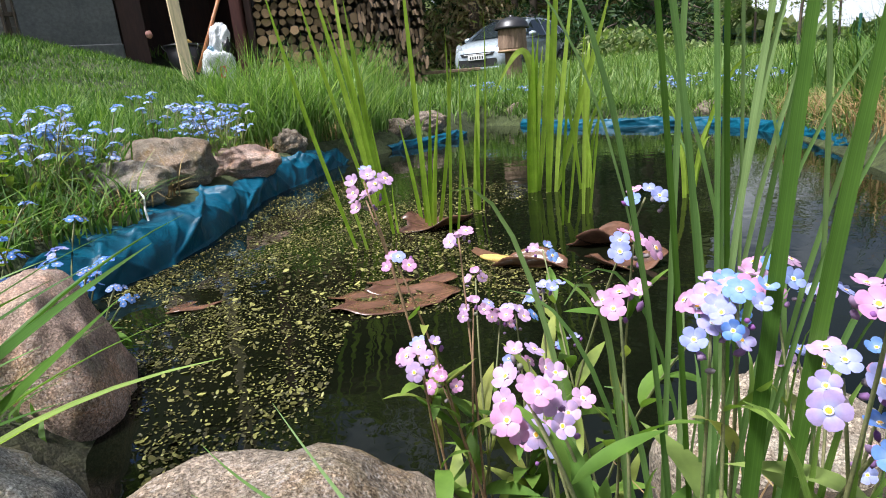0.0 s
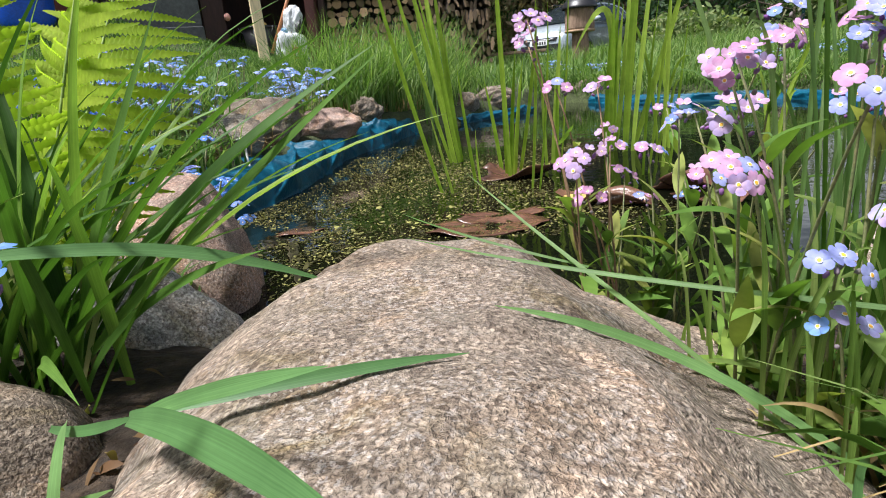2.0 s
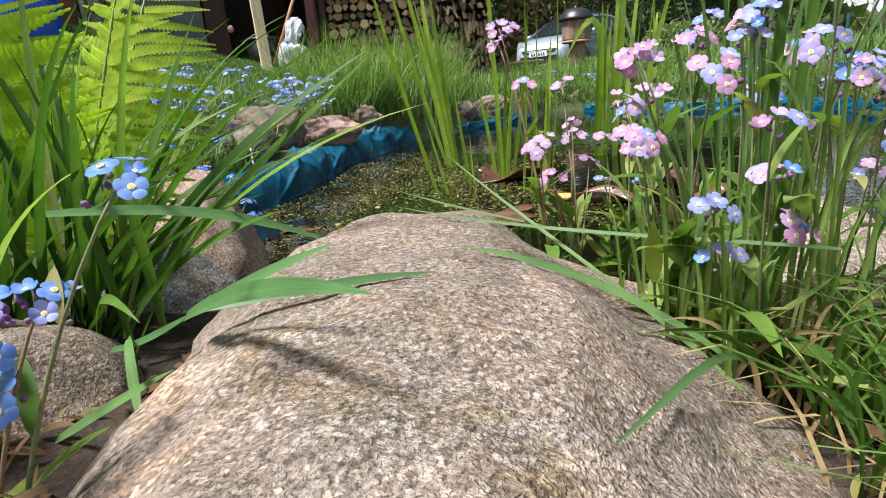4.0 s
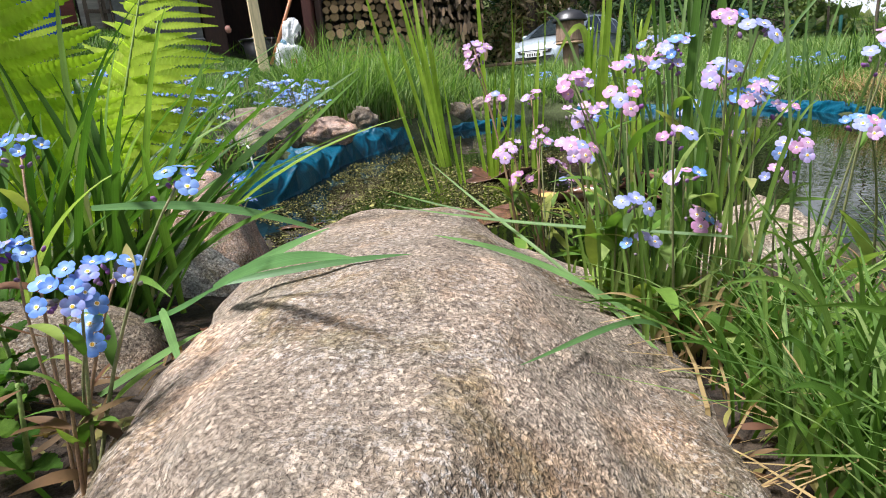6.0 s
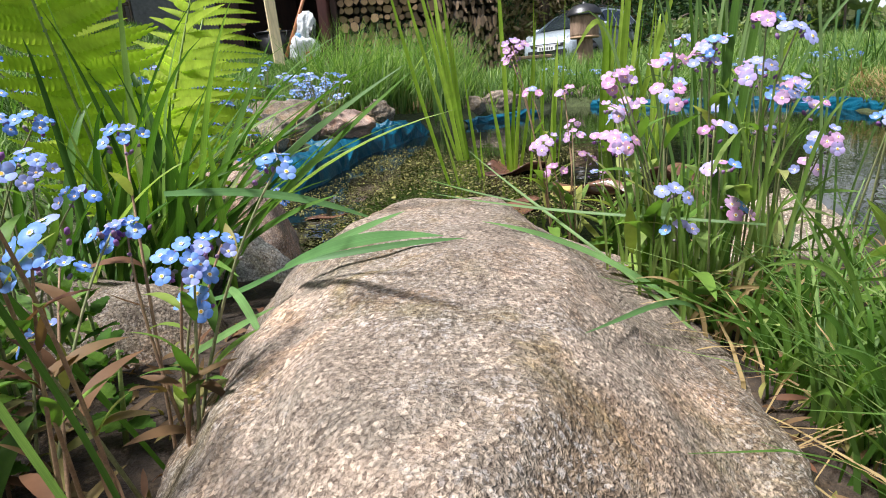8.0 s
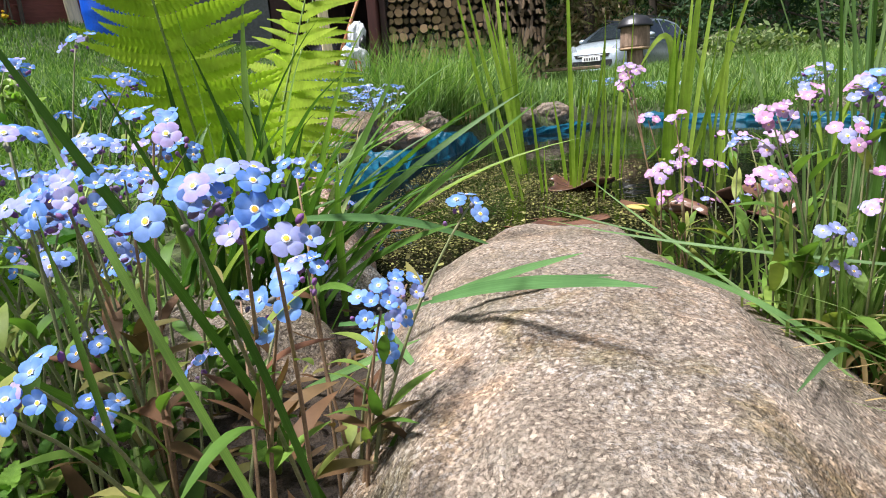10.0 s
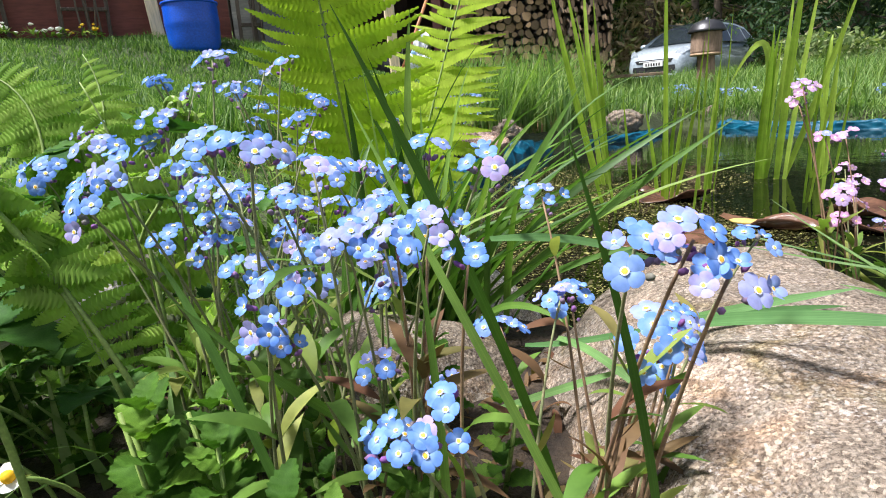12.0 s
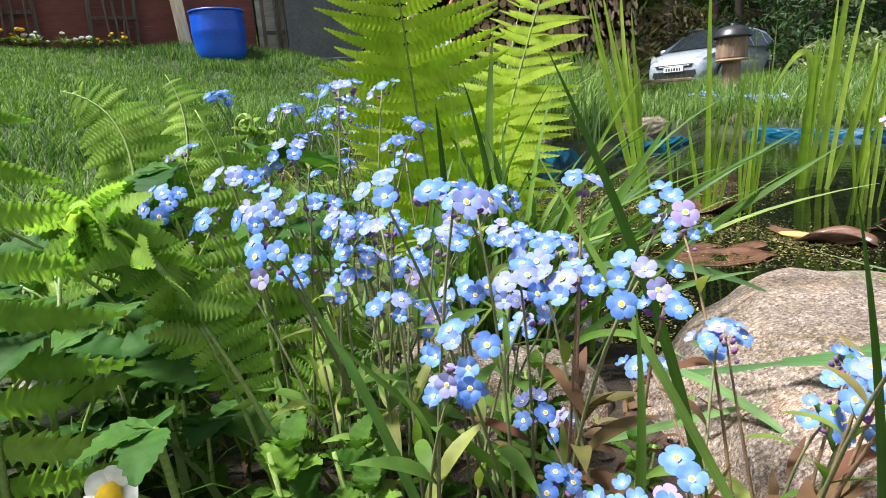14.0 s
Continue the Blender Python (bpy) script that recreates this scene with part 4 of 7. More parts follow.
def firewood(a, b, z, height, split, label):
    """A stack of logs with their ends to the front, each log a piece."""
    m, length = wall_frame(a, b, z)
    st = empty("firewood_stack")
    st.matrix_world = m
    r = random.Random(5 if split else 4)
    shapes = []
    for k in range(10):
        if split:
            pts = []
            ang = [0, 0.45, 0.9, 1.35, 1.8, 2.3] if k % 2 else [0, 0.8, 1.6, 2.4, 3.2, 4.2, 5.2]
            pts = [(0, 0)] * (1 if k % 2 else 0) + [(math.cos(w) * r.uniform(0.85, 1.1), math.sin(w) * r.uniform(0.8, 1.1)) for w in ang]
        else:
            pts = [(math.cos(w) * r.uniform(0.84, 1.1), math.sin(w) * r.uniform(0.84, 1.1) if k % 3 else max(-0.35, math.sin(w)) * r.uniform(0.85, 1.1)) for w in np.linspace(0, 2 * math.pi, 13)[:-1]]
        n = len(pts)
        q = [(0.92 * x, 0.0, 0.92 * y) for x, y in pts] + [(x, 0.012, y) for x, y in pts] + [(x, 0.35, y) for x, y in pts]
        f = [tuple(range(n))] + [(i, n + i, n + (i + 1) % n, (i + 1) % n) for i in range(n)] + [(n + i, 2 * n + i, 2 * n + (i + 1) % n, n + (i + 1) % n) for i in range(n)]
        shapes.append(mesh_of("log", q, f, [M["split"] if split else M["log_end"], M["bark"]], [0] + [1] * (2 * n), False))
    y = 0.0
    while y < height:
        x = 0.0
        row = r.uniform(0.042, 0.055)
        while x < length:
            rad = r.uniform(0.030, 0.060) if not split else r.uniform(0.015, 0.027)
            mm = pose(x + rad, r.uniform(-0.07, 0.07), y + row + r.uniform(-0.012, 0.012), r.uniform(-5, 5), (r.gauss(0, 9) if split else r.uniform(0, 360)), r.uniform(-6, 6))
            if split:
                mm = mm @ Matrix.Diagonal((rad, 1, r.uniform(0.045, 0.085), 1))
            else:
                mm = mm @ Matrix.Diagonal((rad * r.uniform(0.75, 1.05), 1, rad, 1))
            part("log", shapes[r.randrange(10)], st, m=mm)
            x += 2 * rad * (0.80 if split else 0.90)
        y += 2 * row * (0.95 if split else 0.80)
    # black sheet behind the logs, put there as the shade in their gaps
    part("log_gap_shade", box_mesh("log_gap_shade", length, 0.2, height, M["car_dark"], 0.004, (length / 2, 0.3, height / 2)), st, "black sheet added for the shade between the logs")
    return tagged(st, label, "firewood", "firewood stacks")


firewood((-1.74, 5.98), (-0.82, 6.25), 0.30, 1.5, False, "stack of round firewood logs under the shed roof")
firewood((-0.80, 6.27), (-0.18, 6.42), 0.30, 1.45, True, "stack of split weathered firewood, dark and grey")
rail = new("bench_plank", box_mesh("bench_plank", 0.6, 0.12, 0.03, M["split"], 0.004, rough=0.004))
rail.matrix_world = pose(0.10, 6.6, 0.42, 0, 0, 8)
tagged(rail, "low weathered plank beside the firewood", "plank")


def feeder(x, y, z):
    """A bird feeder made of a hollow log on a post, with a black domed lid."""
    f = empty("bird_feeder", (x, y, z))
    v, g = tube([(0, 0, -0.1), (0.005, 0, 0.2), (0, 0, 0.36)], [0.088, 0.080, 0.076], 18)
    part("post", mesh_of("post", v, g, M["bark_warm"]), f, "grey-brown bark-covered post")
    sides, rings = 48, [(0.10, 0.35), (0.134, 0.352), (0.140, 0.37), (0.139, 0.45), (0.136, 0.54), (0.13, 0.55), (0.0, 0.55)]
    vs = [(q * (1 + 0.03 * math.sin(7.1 * k) * math.sin(3.3 * k)) * math.cos(2 * math.pi * k / sides), q * (1 + 0.03 * math.sin(7.1 * k) * math.sin(3.3 * k)) * math.sin(2 * math.pi * k / sides), h) for q, h in rings for k in range(sides)]
    fs = [(i * sides + k, i * sides + (k + 1) % sides, (i + 1) * sides + (k + 1) % sides, (i + 1) * sides + k) for i in range(len(rings) - 1) for k in range(sides)]
    part("body", mesh_of("body", vs, fs, M["bark_warm"], smooth=False), f, "hollow reddish-brown log section with grooved bark")
    part("base_plate", lathe("base_plate", [(0.0, 0.335), (0.142, 0.335), (0.147, 0.342), (0.142, 0.356), (0.0, 0.356)], M["split"], 24), f)
    part("lid", lathe("lid", [(0.166, 0.545), (0.172, 0.555), (0.165, 0.568), (0.148, 0.60), (0.112, 0.635), (0.06, 0.652), (0.022, 0.656), (0.022, 0.672), (0.0, 0.676)], M["black_plastic"], 32), f, "glossy black domed lid")
    return tagged(f, "log bird feeder with black domed lid on a post", "bird feeder")


feeder(0.70, 6.12, 0.21)


def car(x, y, z, turn):
    """A silver family hatchback; its own x runs forward, half width 0.86."""
    c = empty("car", (x, y, z), turn)
    L = [2.02, 1.96, 1.80, 1.55, 1.30, 1.00, 0.60, 0.20, -0.30, -0.90, -1.40, -1.75, -1.95, -2.02]
    sill = [0.30, 0.24, 0.22, 0.22, 0.22, 0.22, 0.22, 0.22, 0.22, 0.22, 0.24, 0.28, 0.34, 0.42]
    belt = [0.62, 0.74, 0.86, 0.94, 0.99, 1.02, 1.03, 1.03, 1.03, 1.04, 1.06, 1.06, 1.02, 0.95]
    half = [0.62, 0.72, 0.80, 0.84, 0.86, 0.87, 0.87, 0.87, 0.87, 0.87, 0.86, 0.83, 0.78, 0.70]
    vs, fs = [], []
    for xx, s, b, h in zip(L, sill, belt, half):
        ring = [(h * 0.86, s), (h * 0.97, s + 0.10), (h, s + (b - s) * 0.45), (h * 0.985, s + (b - s) * 0.75), (h * 0.94, b - 0.02), (h * 0.80, b + 0.015), (h * 0.4, b + 0.03), (0, b + 0.035)]
        ring = ring + [(-p, q) for p, q in ring[-2::-1]]
        vs += [(xx, p, q) for p, q in ring]
    k = 15
    for i in range(len(L) - 1):
        fs += [(i * k + j, i * k + (j + 1) % k, (i + 1) * k + (j + 1) % k, (i + 1) * k + j) for j in range(k)]
    fs += [tuple(range(k))[::-1], tuple(range((len(L) - 1) * k, len(L) * k))]
    part("body", mesh_of("body", vs, fs, M["car_paint"]), c)
    # cabin with its glass
    Lc = [1.18, 0.55, 0.15, -0.40, -0.95, -1.45, -1.80]
    top = [1.03, 1.38, 1.53, 1.57, 1.55, 1.47, 1.14]
    wid = [0.70, 0.64, 0.61, 0.60, 0.60, 0.60, 0.66]
    vs = []
    for xx, t, w in zip(Lc, top, wid):
        vs += [(xx, w, t - 0.05), (xx, w * 0.93, t), (xx, w * 0.5, t + 0.025), (xx, 0, t + 0.03), (xx, -w * 0.5, t + 0.025), (xx, -w * 0.93, t), (xx, -w, t - 0.05)]
    fs = []
    for i in range(len(Lc) - 1):
        fs += [(i * 7 + j, i * 7 + j + 1, (i + 1) * 7 + j + 1, (i + 1) * 7 + j) for j in range(6)]
    idx = [1 if f[0] // 7 < 2 and f[0] % 7 in (1, 2, 3, 4) and f[0] // 7 < 1 else 0 for f in fs]
    part("roof", mesh_of("roof", vs, fs, [M["car_paint"], M["car_glass"]], idx), c)
    part("windscreen", mesh_of("windscreen", [(1.17, 0.66, 1.05), (0.57, 0.58, 1.385), (0.17, 0.55, 1.535), (0.17, -0.55, 1.535), (0.57, -0.58, 1.385), (1.17, -0.66, 1.05), (1.21, 0, 1.06), (0.6, 0, 1.43), (0.18, 0, 1.575)],
                               [(0, 6, 7, 1), (1, 7, 8, 2), (6, 5, 4, 7), (7, 4, 3, 8)], M["car_glass"]), c)
    for s in (1, -1):
        for name, q in (("front_window", [(0.98, 1.04), (0.50, 1.31), (0.16, 1.46), (-0.32, 1.50), (-0.32, 1.05)]), ("rear_window", [(-0.38, 1.05), (-0.38, 1.50), (-0.95, 1.48), (-1.10, 1.45), (-1.22, 1.06)]), ("quarter_window", [(-1.28, 1.07), (-1.18, 1.43), (-1.42, 1.38), (-1.72, 1.10)])):
            pts = [(xx, s * (0.872 - 0.50 * (zz - 1.03)), zz) for xx, zz in q]
            part(name, mesh_of(name, pts, [tuple(range(len(pts)))], M["car_glass"]), c)
        side = [(1.18, 1.02), (0.55, 1.37), (0.15, 1.50), (-0.40, 1.545), (-0.95, 1.525), (-1.45, 1.44), (-1.82, 1.08)]
        pts = [(xx, s * (0.866 - 0.50 * (zz - 1.03)), zz) for xx, zz in side]
        part("side_frame", mesh_of("side_frame", pts, [tuple(range(len(pts)))], M["car_paint"], smooth=False), c)
        for wx in (1.25, -1.33):
            w = part("wheel", lathe("wheel", [(0.0, 0.0), (0.05, -0.02), (0.2, -0.03), (0.205, 0.0)], M["steel"], 28), c, "alloy wheel", m=pose(wx, s * 0.80, 0.31, 90, 0, 0) @ Matrix.Diagonal((1, 1, -s if s < 0 else -1, 1)))
            part("tyre", lathe("tyre", [(0.205, 0.02), (0.215, -0.03), (0.28, -0.035), (0.31, -0.01), (0.31, 0.15), (0.22, 0.19)], M["car_dark"], 28), w, "black tyre")
            part("wheel_arch", lathe("wheel_arch", [(0.31, -0.05), (0.37, -0.05)], M["car_dark"], 28), c, m=pose(wx, s * 0.825, 0.33, 90, 0, 0))
        part("headlight", mesh_of("headlight", [(1.99, s * 0.42, 0.72), (1.93, s * 0.70, 0.76), (1.62, s * 0.86, 0.92), (1.58, s * 0.80, 0.955), (1.84, s * 0.58, 0.895)], [(0, 1, 2, 3, 4)], M["lens"]), c, "clear swept-back headlight")
        part("fog_light", lathe("fog_light", [(0.0, 0.02), (0.05, 0.015), (0.06, 0.0)], M["lens"], 16), c, m=pose(1.97, s * 0.60, 0.42, 0, 90, 0))
        mir = part("mirror", rock_mesh("mirror", 0.08, 0.1, 0.065, M["car_paint"], 80, rough=0.02, cuts=1), c, "silver wing mirror", m=pose(0.80, s * 0.99, 1.08))
        part("door_handle", box_mesh("door_handle", 0.18, 0.03, 0.03, M["car_paint"], 0.008), c, m=pose(-0.15, s * 0.875, 0.92))
        part("roof_rail", box_mesh("roof_rail", 1.5, 0.035, 0.035, M["car_dark"], 0.01), c, m=pose(-0.5, s * 0.56, 1.60))
    part("grille", mesh_of("grille", [(2.035, -0.50, 0.33), (2.035, 0.50, 0.33), (2.03, 0.58, 0.44), (2.025, 0.56, 0.53), (2.025, -0.56, 0.53), (2.03, -0.58, 0.44)], [tuple(range(6))], M["car_dark"]), c, "black lower grille")
    part("upper_grille", mesh_of("upper_grille", [(2.03, -0.46, 0.60), (2.03, 0.46, 0.60), (2.02, 0.52, 0.685), (2.02, -0.52, 0.685)], [(0, 1, 2, 3)], M["car_dark"]), c, "black upper grille")
    part("bonnet_seam", mesh_of("bonnet_seam", [(1.93, y, 0.775 - 0.04 * abs(y)) for y in (-0.62, -0.3, 0, 0.3, 0.62)] + [(1.915, y, 0.79 - 0.04 * abs(y)) for y in (-0.62, -0.3, 0, 0.3, 0.62)], [(i, i + 1, i + 6, i + 5) for i in range(4)], M["car_dark"]), c, "dark bonnet gap")
    part("bumper_strip", box_mesh("bumper_strip", 0.05, 1.3, 0.05, M["car_paint"], 0.015), c, m=pose(2.03, 0, 0.29))
    part("chrome_bar", box_mesh("chrome_bar", 0.03, 0.8, 0.03, M["steel"], 0.008), c, m=pose(2.035, 0, 0.645))
    plate = part("number_plate", box_mesh("number_plate", 0.02, 0.52, 0.115, M["white_paint"], 0.004), c, "white front plate", m=pose(2.05, 0, 0.57))
    for i in range(6):
        part("plate_bar", box_mesh("plate_bar", 0.006, 0.04, 0.07, M["car_dark"], 0.001), plate, m=pose(0.011, -0.18 + 0.07 * i, 0))
    return tagged(c, "silver hatchback car parked behind the garden", "car")


car(2.05, 17.7, gz(2.05, 17.7) - 0.01, -90 - 26 - 8)


# ---- trees and far woods ----
def bough_tree(x, y, h, r, seed, leaves, spread=0.35, crown=0.45, material="broadleaf", label="", lean=0.0, size=0.12):
    g = np.random.default_rng(seed)
    z = gz(x, y)
    t = empty("tree", (x, y, z))
    line = [(lean * u * h + 0.1 * math.sin(seed + 3 * u), 0.1 * math.cos(seed + 2 * u), h * u) for u in np.linspace(0, 1, 9)]
    v, f = tube(line, [r * (1.25 - 0.25 * min(1, 6 * i / 8)) * (1 - 0.85 * i / 8) + 0.01 for i in range(9)], 9)
    part("trunk", mesh_of("trunk", v, f, M["bark"]), t)
    cents = []
    for k in range(16):
        u = crown * 0.75 + (1 - crown * 0.75) * (k + 0.5) / 16
        a = k * 2.4 + seed
        ln = h * spread * (1.1 - 0.7 * u) * g.uniform(0.7, 1.2)
        b0 = Vector(line[min(8, int(u * 8))])
        b1 = b0 + Vector((math.cos(a) * ln, math.sin(a) * ln, ln * 0.45))
        v, f = tube(bezier(b0, b0.lerp(b1, 0.5) + Vector((0, 0, -0.05 * ln)), b1, 5), [0.28 * r * (1 - 0.17 * i) for i in range(6)], 5)
        part("limb", mesh_of("limb", v, f, M["bark"]), t)
        for _ in range(9):
            w = g.uniform(0.35, 1.08)
            cents.append(np.array(b0.lerp(b1, w)) + g.normal(size=3) * ln * 0.16)
    cents = np.array(cents)
    p = cents[g.integers(0, len(cents), leaves)] + g.normal(size=(leaves, 3)) * h * spread * 0.09
    v, f = scatter_leaves(p, g.uniform(0.6, 1.4, leaves) * size)
    part("crown", big_mesh("crown", v, f, M[material]), t)
    return tagged(t, label or "tall tree with a thin spring crown", "tree", "trees behind the garden")


def conifer(x, y, h, seed, r=0.18, width=0.22, dense=9000, label="dark green spruce with drooping branches"):
    g = np.random.default_rng(seed)
    t = empty("tree", (x, y, gz(x, y)))
    v, f = tube([(0, 0, h * u) for u in np.linspace(0, 1, 7)], [r * (1 - 0.95 * i / 6) for i in range(7)], 9)
    part("trunk", mesh_of("trunk", v, f, M["bark"]), t)
    nb = 150
    u = g.uniform(0.04, 0.97, nb)
    a = g.uniform(0, 2 * np.pi, nb)
    ln = h * width * (1 - u) ** 0.8 * g.uniform(0.7, 1.15, nb)
    pick = g.integers(0, nb, dense)
    s = g.uniform(0.08, 1, dense) ** 0.8
    d = np.stack([np.cos(a), np.sin(a)], 1)
    p = np.concatenate([d[pick] * (ln[pick] * s)[:, None], (h * u[pick] - 0.35 * ln[pick] * s * s + 0.06 * ln[pick])[:, None]], 1)
    p += g.normal(size=(dense, 3)) * (0.03 + 0.07 * ln[pick] * s)[:, None]
    lv, lf = scatter_leaves(p, g.uniform(0.10, 0.24, dense) * h / 9, 0.45)
    part("crown", big_mesh("crown", lv, lf, M["pine"]), t)
    v, f = [], []
    for k in range(0, nb, 2):
        tv, tf = tube([(0, 0, h * u[k]), (d[k, 0] * ln[k], d[k, 1] * ln[k], h * u[k] - 0.3 * ln[k])], [0.025, 0.006], 4)
        f += [tuple(q + len(v) for q in ff) for ff in tf]
        v += tv
    part("branchwork", mesh_of("branchwork", v, f, M["bark"]), t)["kind"] = "stuff"
    return tagged(t, label, "tree", "trees behind the garden")


conifer(3.8, 11.6, 8.0, 3, width=0.2, dense=15000)
conifer(5.5, 14.2, 5.0, 12, width=0.19, r=0.08, dense=6000)
conifer(4.3, 17.5, 11, 4, width=0.17)
conifer(3.6, 24.0, 13, 6)
conifer(-1.5, 26.0, 14, 9)
for i, (tx, ty, th, tr, lv) in enumerate(((1.1, 20.5, 17, 0.24, 7000), (-0.6, 21.5, 17, 0.2, 7000), (2.0, 25, 19, 0.26, 7000), (5.0, 22, 12, 0.16, 3500), (-3.2, 20, 14, 0.22, 6000), (-6.5, 17, 12, 0.24, 3600),
                                          (10.6, 26, 8, 0.07, 1500), (13.0, 27, 7, 0.06, 2600), (15.5, 25, 6.5, 0.06, 2600), (7.6, 16, 5, 0.05, 1800), (9.4, 15, 5.5, 0.05, 2000), (19, 27, 8, 0.08, 1500), (-10, 13, 11, 0.22, 3600), (3.2, 28, 15, 0.22, 2600))):
    bough_tree(tx * 1.22, ty + 5.0, th, tr, 20 + i, lv, size=0.26 if tr > 0.1 else 0.13)


def far_woods():
    g = np.random.default_rng(31)
    n = 100000
    ang = g.uniform(-1.25, 1.15, n)
    dist = g.uniform(36, 60, n)
    lim = 0.9 + 1.5 * (0.5 + 0.5 * np.sin(ang * 9) * np.sin(ang * 23 + 1)) + np.clip((0.45 - ang) * 14, 0, 1) * (21 + 6 * np.sin(ang * 14) * np.sin(ang * 37))
    p = np.stack([np.sin(ang) * dist, np.cos(ang) * dist, g.uniform(0, 1, n) ** 1.3 * lim], 1)
    v, f = scatter_leaves(p, g.uniform(0.5, 1.5, n), 1.2)
    ob = new("far_woods", big_mesh("far_woods", v, f, M["broadleaf"]))
    tagged(ob, "distant wood in young leaf behind the garden", "woods", kind="stuff")
    n = 26000
    x = g.uniform(-11, 8.0, n)
    y = 26.2 + g.normal(size=n) * 0.7 - 0.1 * x
    p = np.stack([x, y, 0.6 + g.uniform(0, 1, n) * (2.6 + 0.4 * np.sin(x * 1.3))], 1)
    v, f = scatter_leaves(p, g.uniform(0.16, 0.45, n), 0.5)
    ob = new("hedge", big_mesh("hedge", v, f, M["hedge"]))
    tagged(ob, "brown leafless hedge behind the car", "hedge", kind="stuff")
    n = 9000
    x = g.uniform(2.3, 6.5, n)
    y = 9.4 + g.normal(size=n) * 0.5 + 0.25 * x
    p = np.stack([x, y, land(x, y) + g.uniform(0, 1, n) ** 1.4 * (0.24 + 0.08 * np.sin(x * 2.1) + np.clip(3.8 - x, 0, 1) * 0.4)], 1)
    v, f = scatter_leaves(p, g.uniform(0.06, 0.16, n), 0.7)
    ob = new("shrubs", big_mesh("shrubs", v, f, M["broadleaf"]))
    tagged(ob, "low green shrubs at the edge of the garden", "shrubs", kind="stuff")


far_woods()


def wire_fence():
    fnc = empty("wire_fence", (6.57, 14.6, gz(6.57, 14.6) - 0.05))
    for i in range(5):
        x, y = i * 0.97, -i * 0.10
        v, f = tube([(x, y, 0.0), (x, y, 0.95)], 0.035, 8)
        part("fence_post", mesh_of("fence_post", v, f, M["green_wire"]), fnc)
    vs, fs = [], []
    for k in range(26):
        v, f = tube([(k * 0.155, -k * 0.016, 0.05), (k * 0.155, -k * 0.016, 0.85)], 0.003, 3, False)
        fs += [tuple(q + len(vs) for q in ff) for ff in f]
        vs += v
    for k in range(9):
        v, f = tube([(0, 0, 0.05 + 0.1 * k), (3.88, -0.40, 0.05 + 0.1 * k)], 0.003, 3, False)
        fs += [tuple(q + len(vs) for q in ff) for ff in f]
        vs += v
    part("mesh_panel", mesh_of("mesh_panel", vs, fs, M["green_wire"]), fnc)
    return tagged(fnc, "green wire mesh fence with slim posts", "fence")


wire_fence()

# ---- lawn and bank grass ----
def clumpy(x, y, k=1.0):
    return 0.5 + 0.5 * np.sin(x * 5.1 * k + 1.3 * np.sin(y * 3.7 * k)) * np.sin(y * 4.3 * k + 1.1 * np.sin(x * 6.1 * k))


def field(n, x0, x1, y0, y1, keep=None, seed=1):
    g = np.random.default_rng(seed)
    x, y = g.uniform(x0, x1, n), g.uniform(y0, y1, n)
    s = pond_side(x, y)
    # every patch thins out towards an uneven edge
    inset = np.minimum(np.minimum(x - x0, x1 - x), np.minimum(y - y0, y1 - y))
    soft = 0.16 * min(x1 - x0, y1 - y0, 3.0) * (0.4 + 1.2 * clumpy(x, y, 0.9))
    ok = (s > 0.06) & (inset > soft * np.random.default_rng(seed + 500).uniform(0, 1, n) ** 1.5)
    for cx, cy, cr in ((-0.87, 1.55, 0.115), (-0.89, 1.85, 0.125), (-0.71, 2.08, 0.09)):
        ok &= (x - cx) ** 2 + (y - cy) ** 2 > cr * cr
    if keep is not None:
        ok &= keep(x, y, s)
    x, y, s = x[ok], y[ok], s[ok]
    return np.stack([x, y, land(x, y) - 0.004], 1), s, g


def lawn_patch(name, n, box, h, w, label, seed, lean=0.55, keep=None, material="lawn", seg=3):
    b, s, g = field(n, *box, keep, seed)
    cl = clumpy(b[:, 0], b[:, 1])
    hh = h * (0.55 + 0.75 * cl) * g.uniform(0.6, 1.25, len(b))
    v, f = tufts(b, hh, w * g.uniform(0.7, 1.3, len(b)), lean * g.uniform(0.3, 1.5, len(b)), seg)
    ob = new(name, big_mesh(name, v, f, M[material]))
    return tagged(ob, label, "grass", kind="stuff")


out_west = lambda x, y, s: (y < 4.75 + (x + 3.6) * 0.87) | (x > -1.8)
lawn_patch("lawn_grass", 95000, (-5.6, -1.08, 0.9, 6.2), 0.052, 0.0062, "mown green lawn rising to the shed", 1, keep=out_west)
lawn_patch("lawn_grass", 3600, (-4.1, -2.8, 3.7, 4.6), 0.11, 0.007, "uncut grass round the foot of the barrel", 21, keep=lambda x, y, s: np.hypot((x + 3.55) / 0.6, (y - 4.25) / 0.42) < 0.75 + 0.35 * clumpy(x, y, 2.0))
lawn_patch("lawn_grass", 36000, (-2.6, -0.7, -0.6, 2.6), 0.052, 0.0036, "short lawn grass beside the pond bank", 2, keep=lambda x, y, s: x < -1.02 + 0.1 * np.sin(y * 5))
lawn_patch("lawn_grass", 30000, (-0.6, 6.0, 3.2, 10.5), 0.20, 0.009, "tall uncut grass on the far bank", 3, keep=lambda x, y, s: s > 0.075, material="tall_grass")
lawn_patch("lawn_grass", 16000, (-6, 10, 6.5, 17), 0.14, 0.014, "distant grass towards the parked car", 4, material="tall_grass")
lawn_patch("bank_grass", 7600, (-1.12, -0.3, 2.5, 4.2), 0.40, 0.007, "long green grass hanging over the bank", 5, lean=0.6, keep=lambda x, y, s: (s > 0.14) & (clumpy(x, y, 0.6) > 0.25), material="tall_grass")
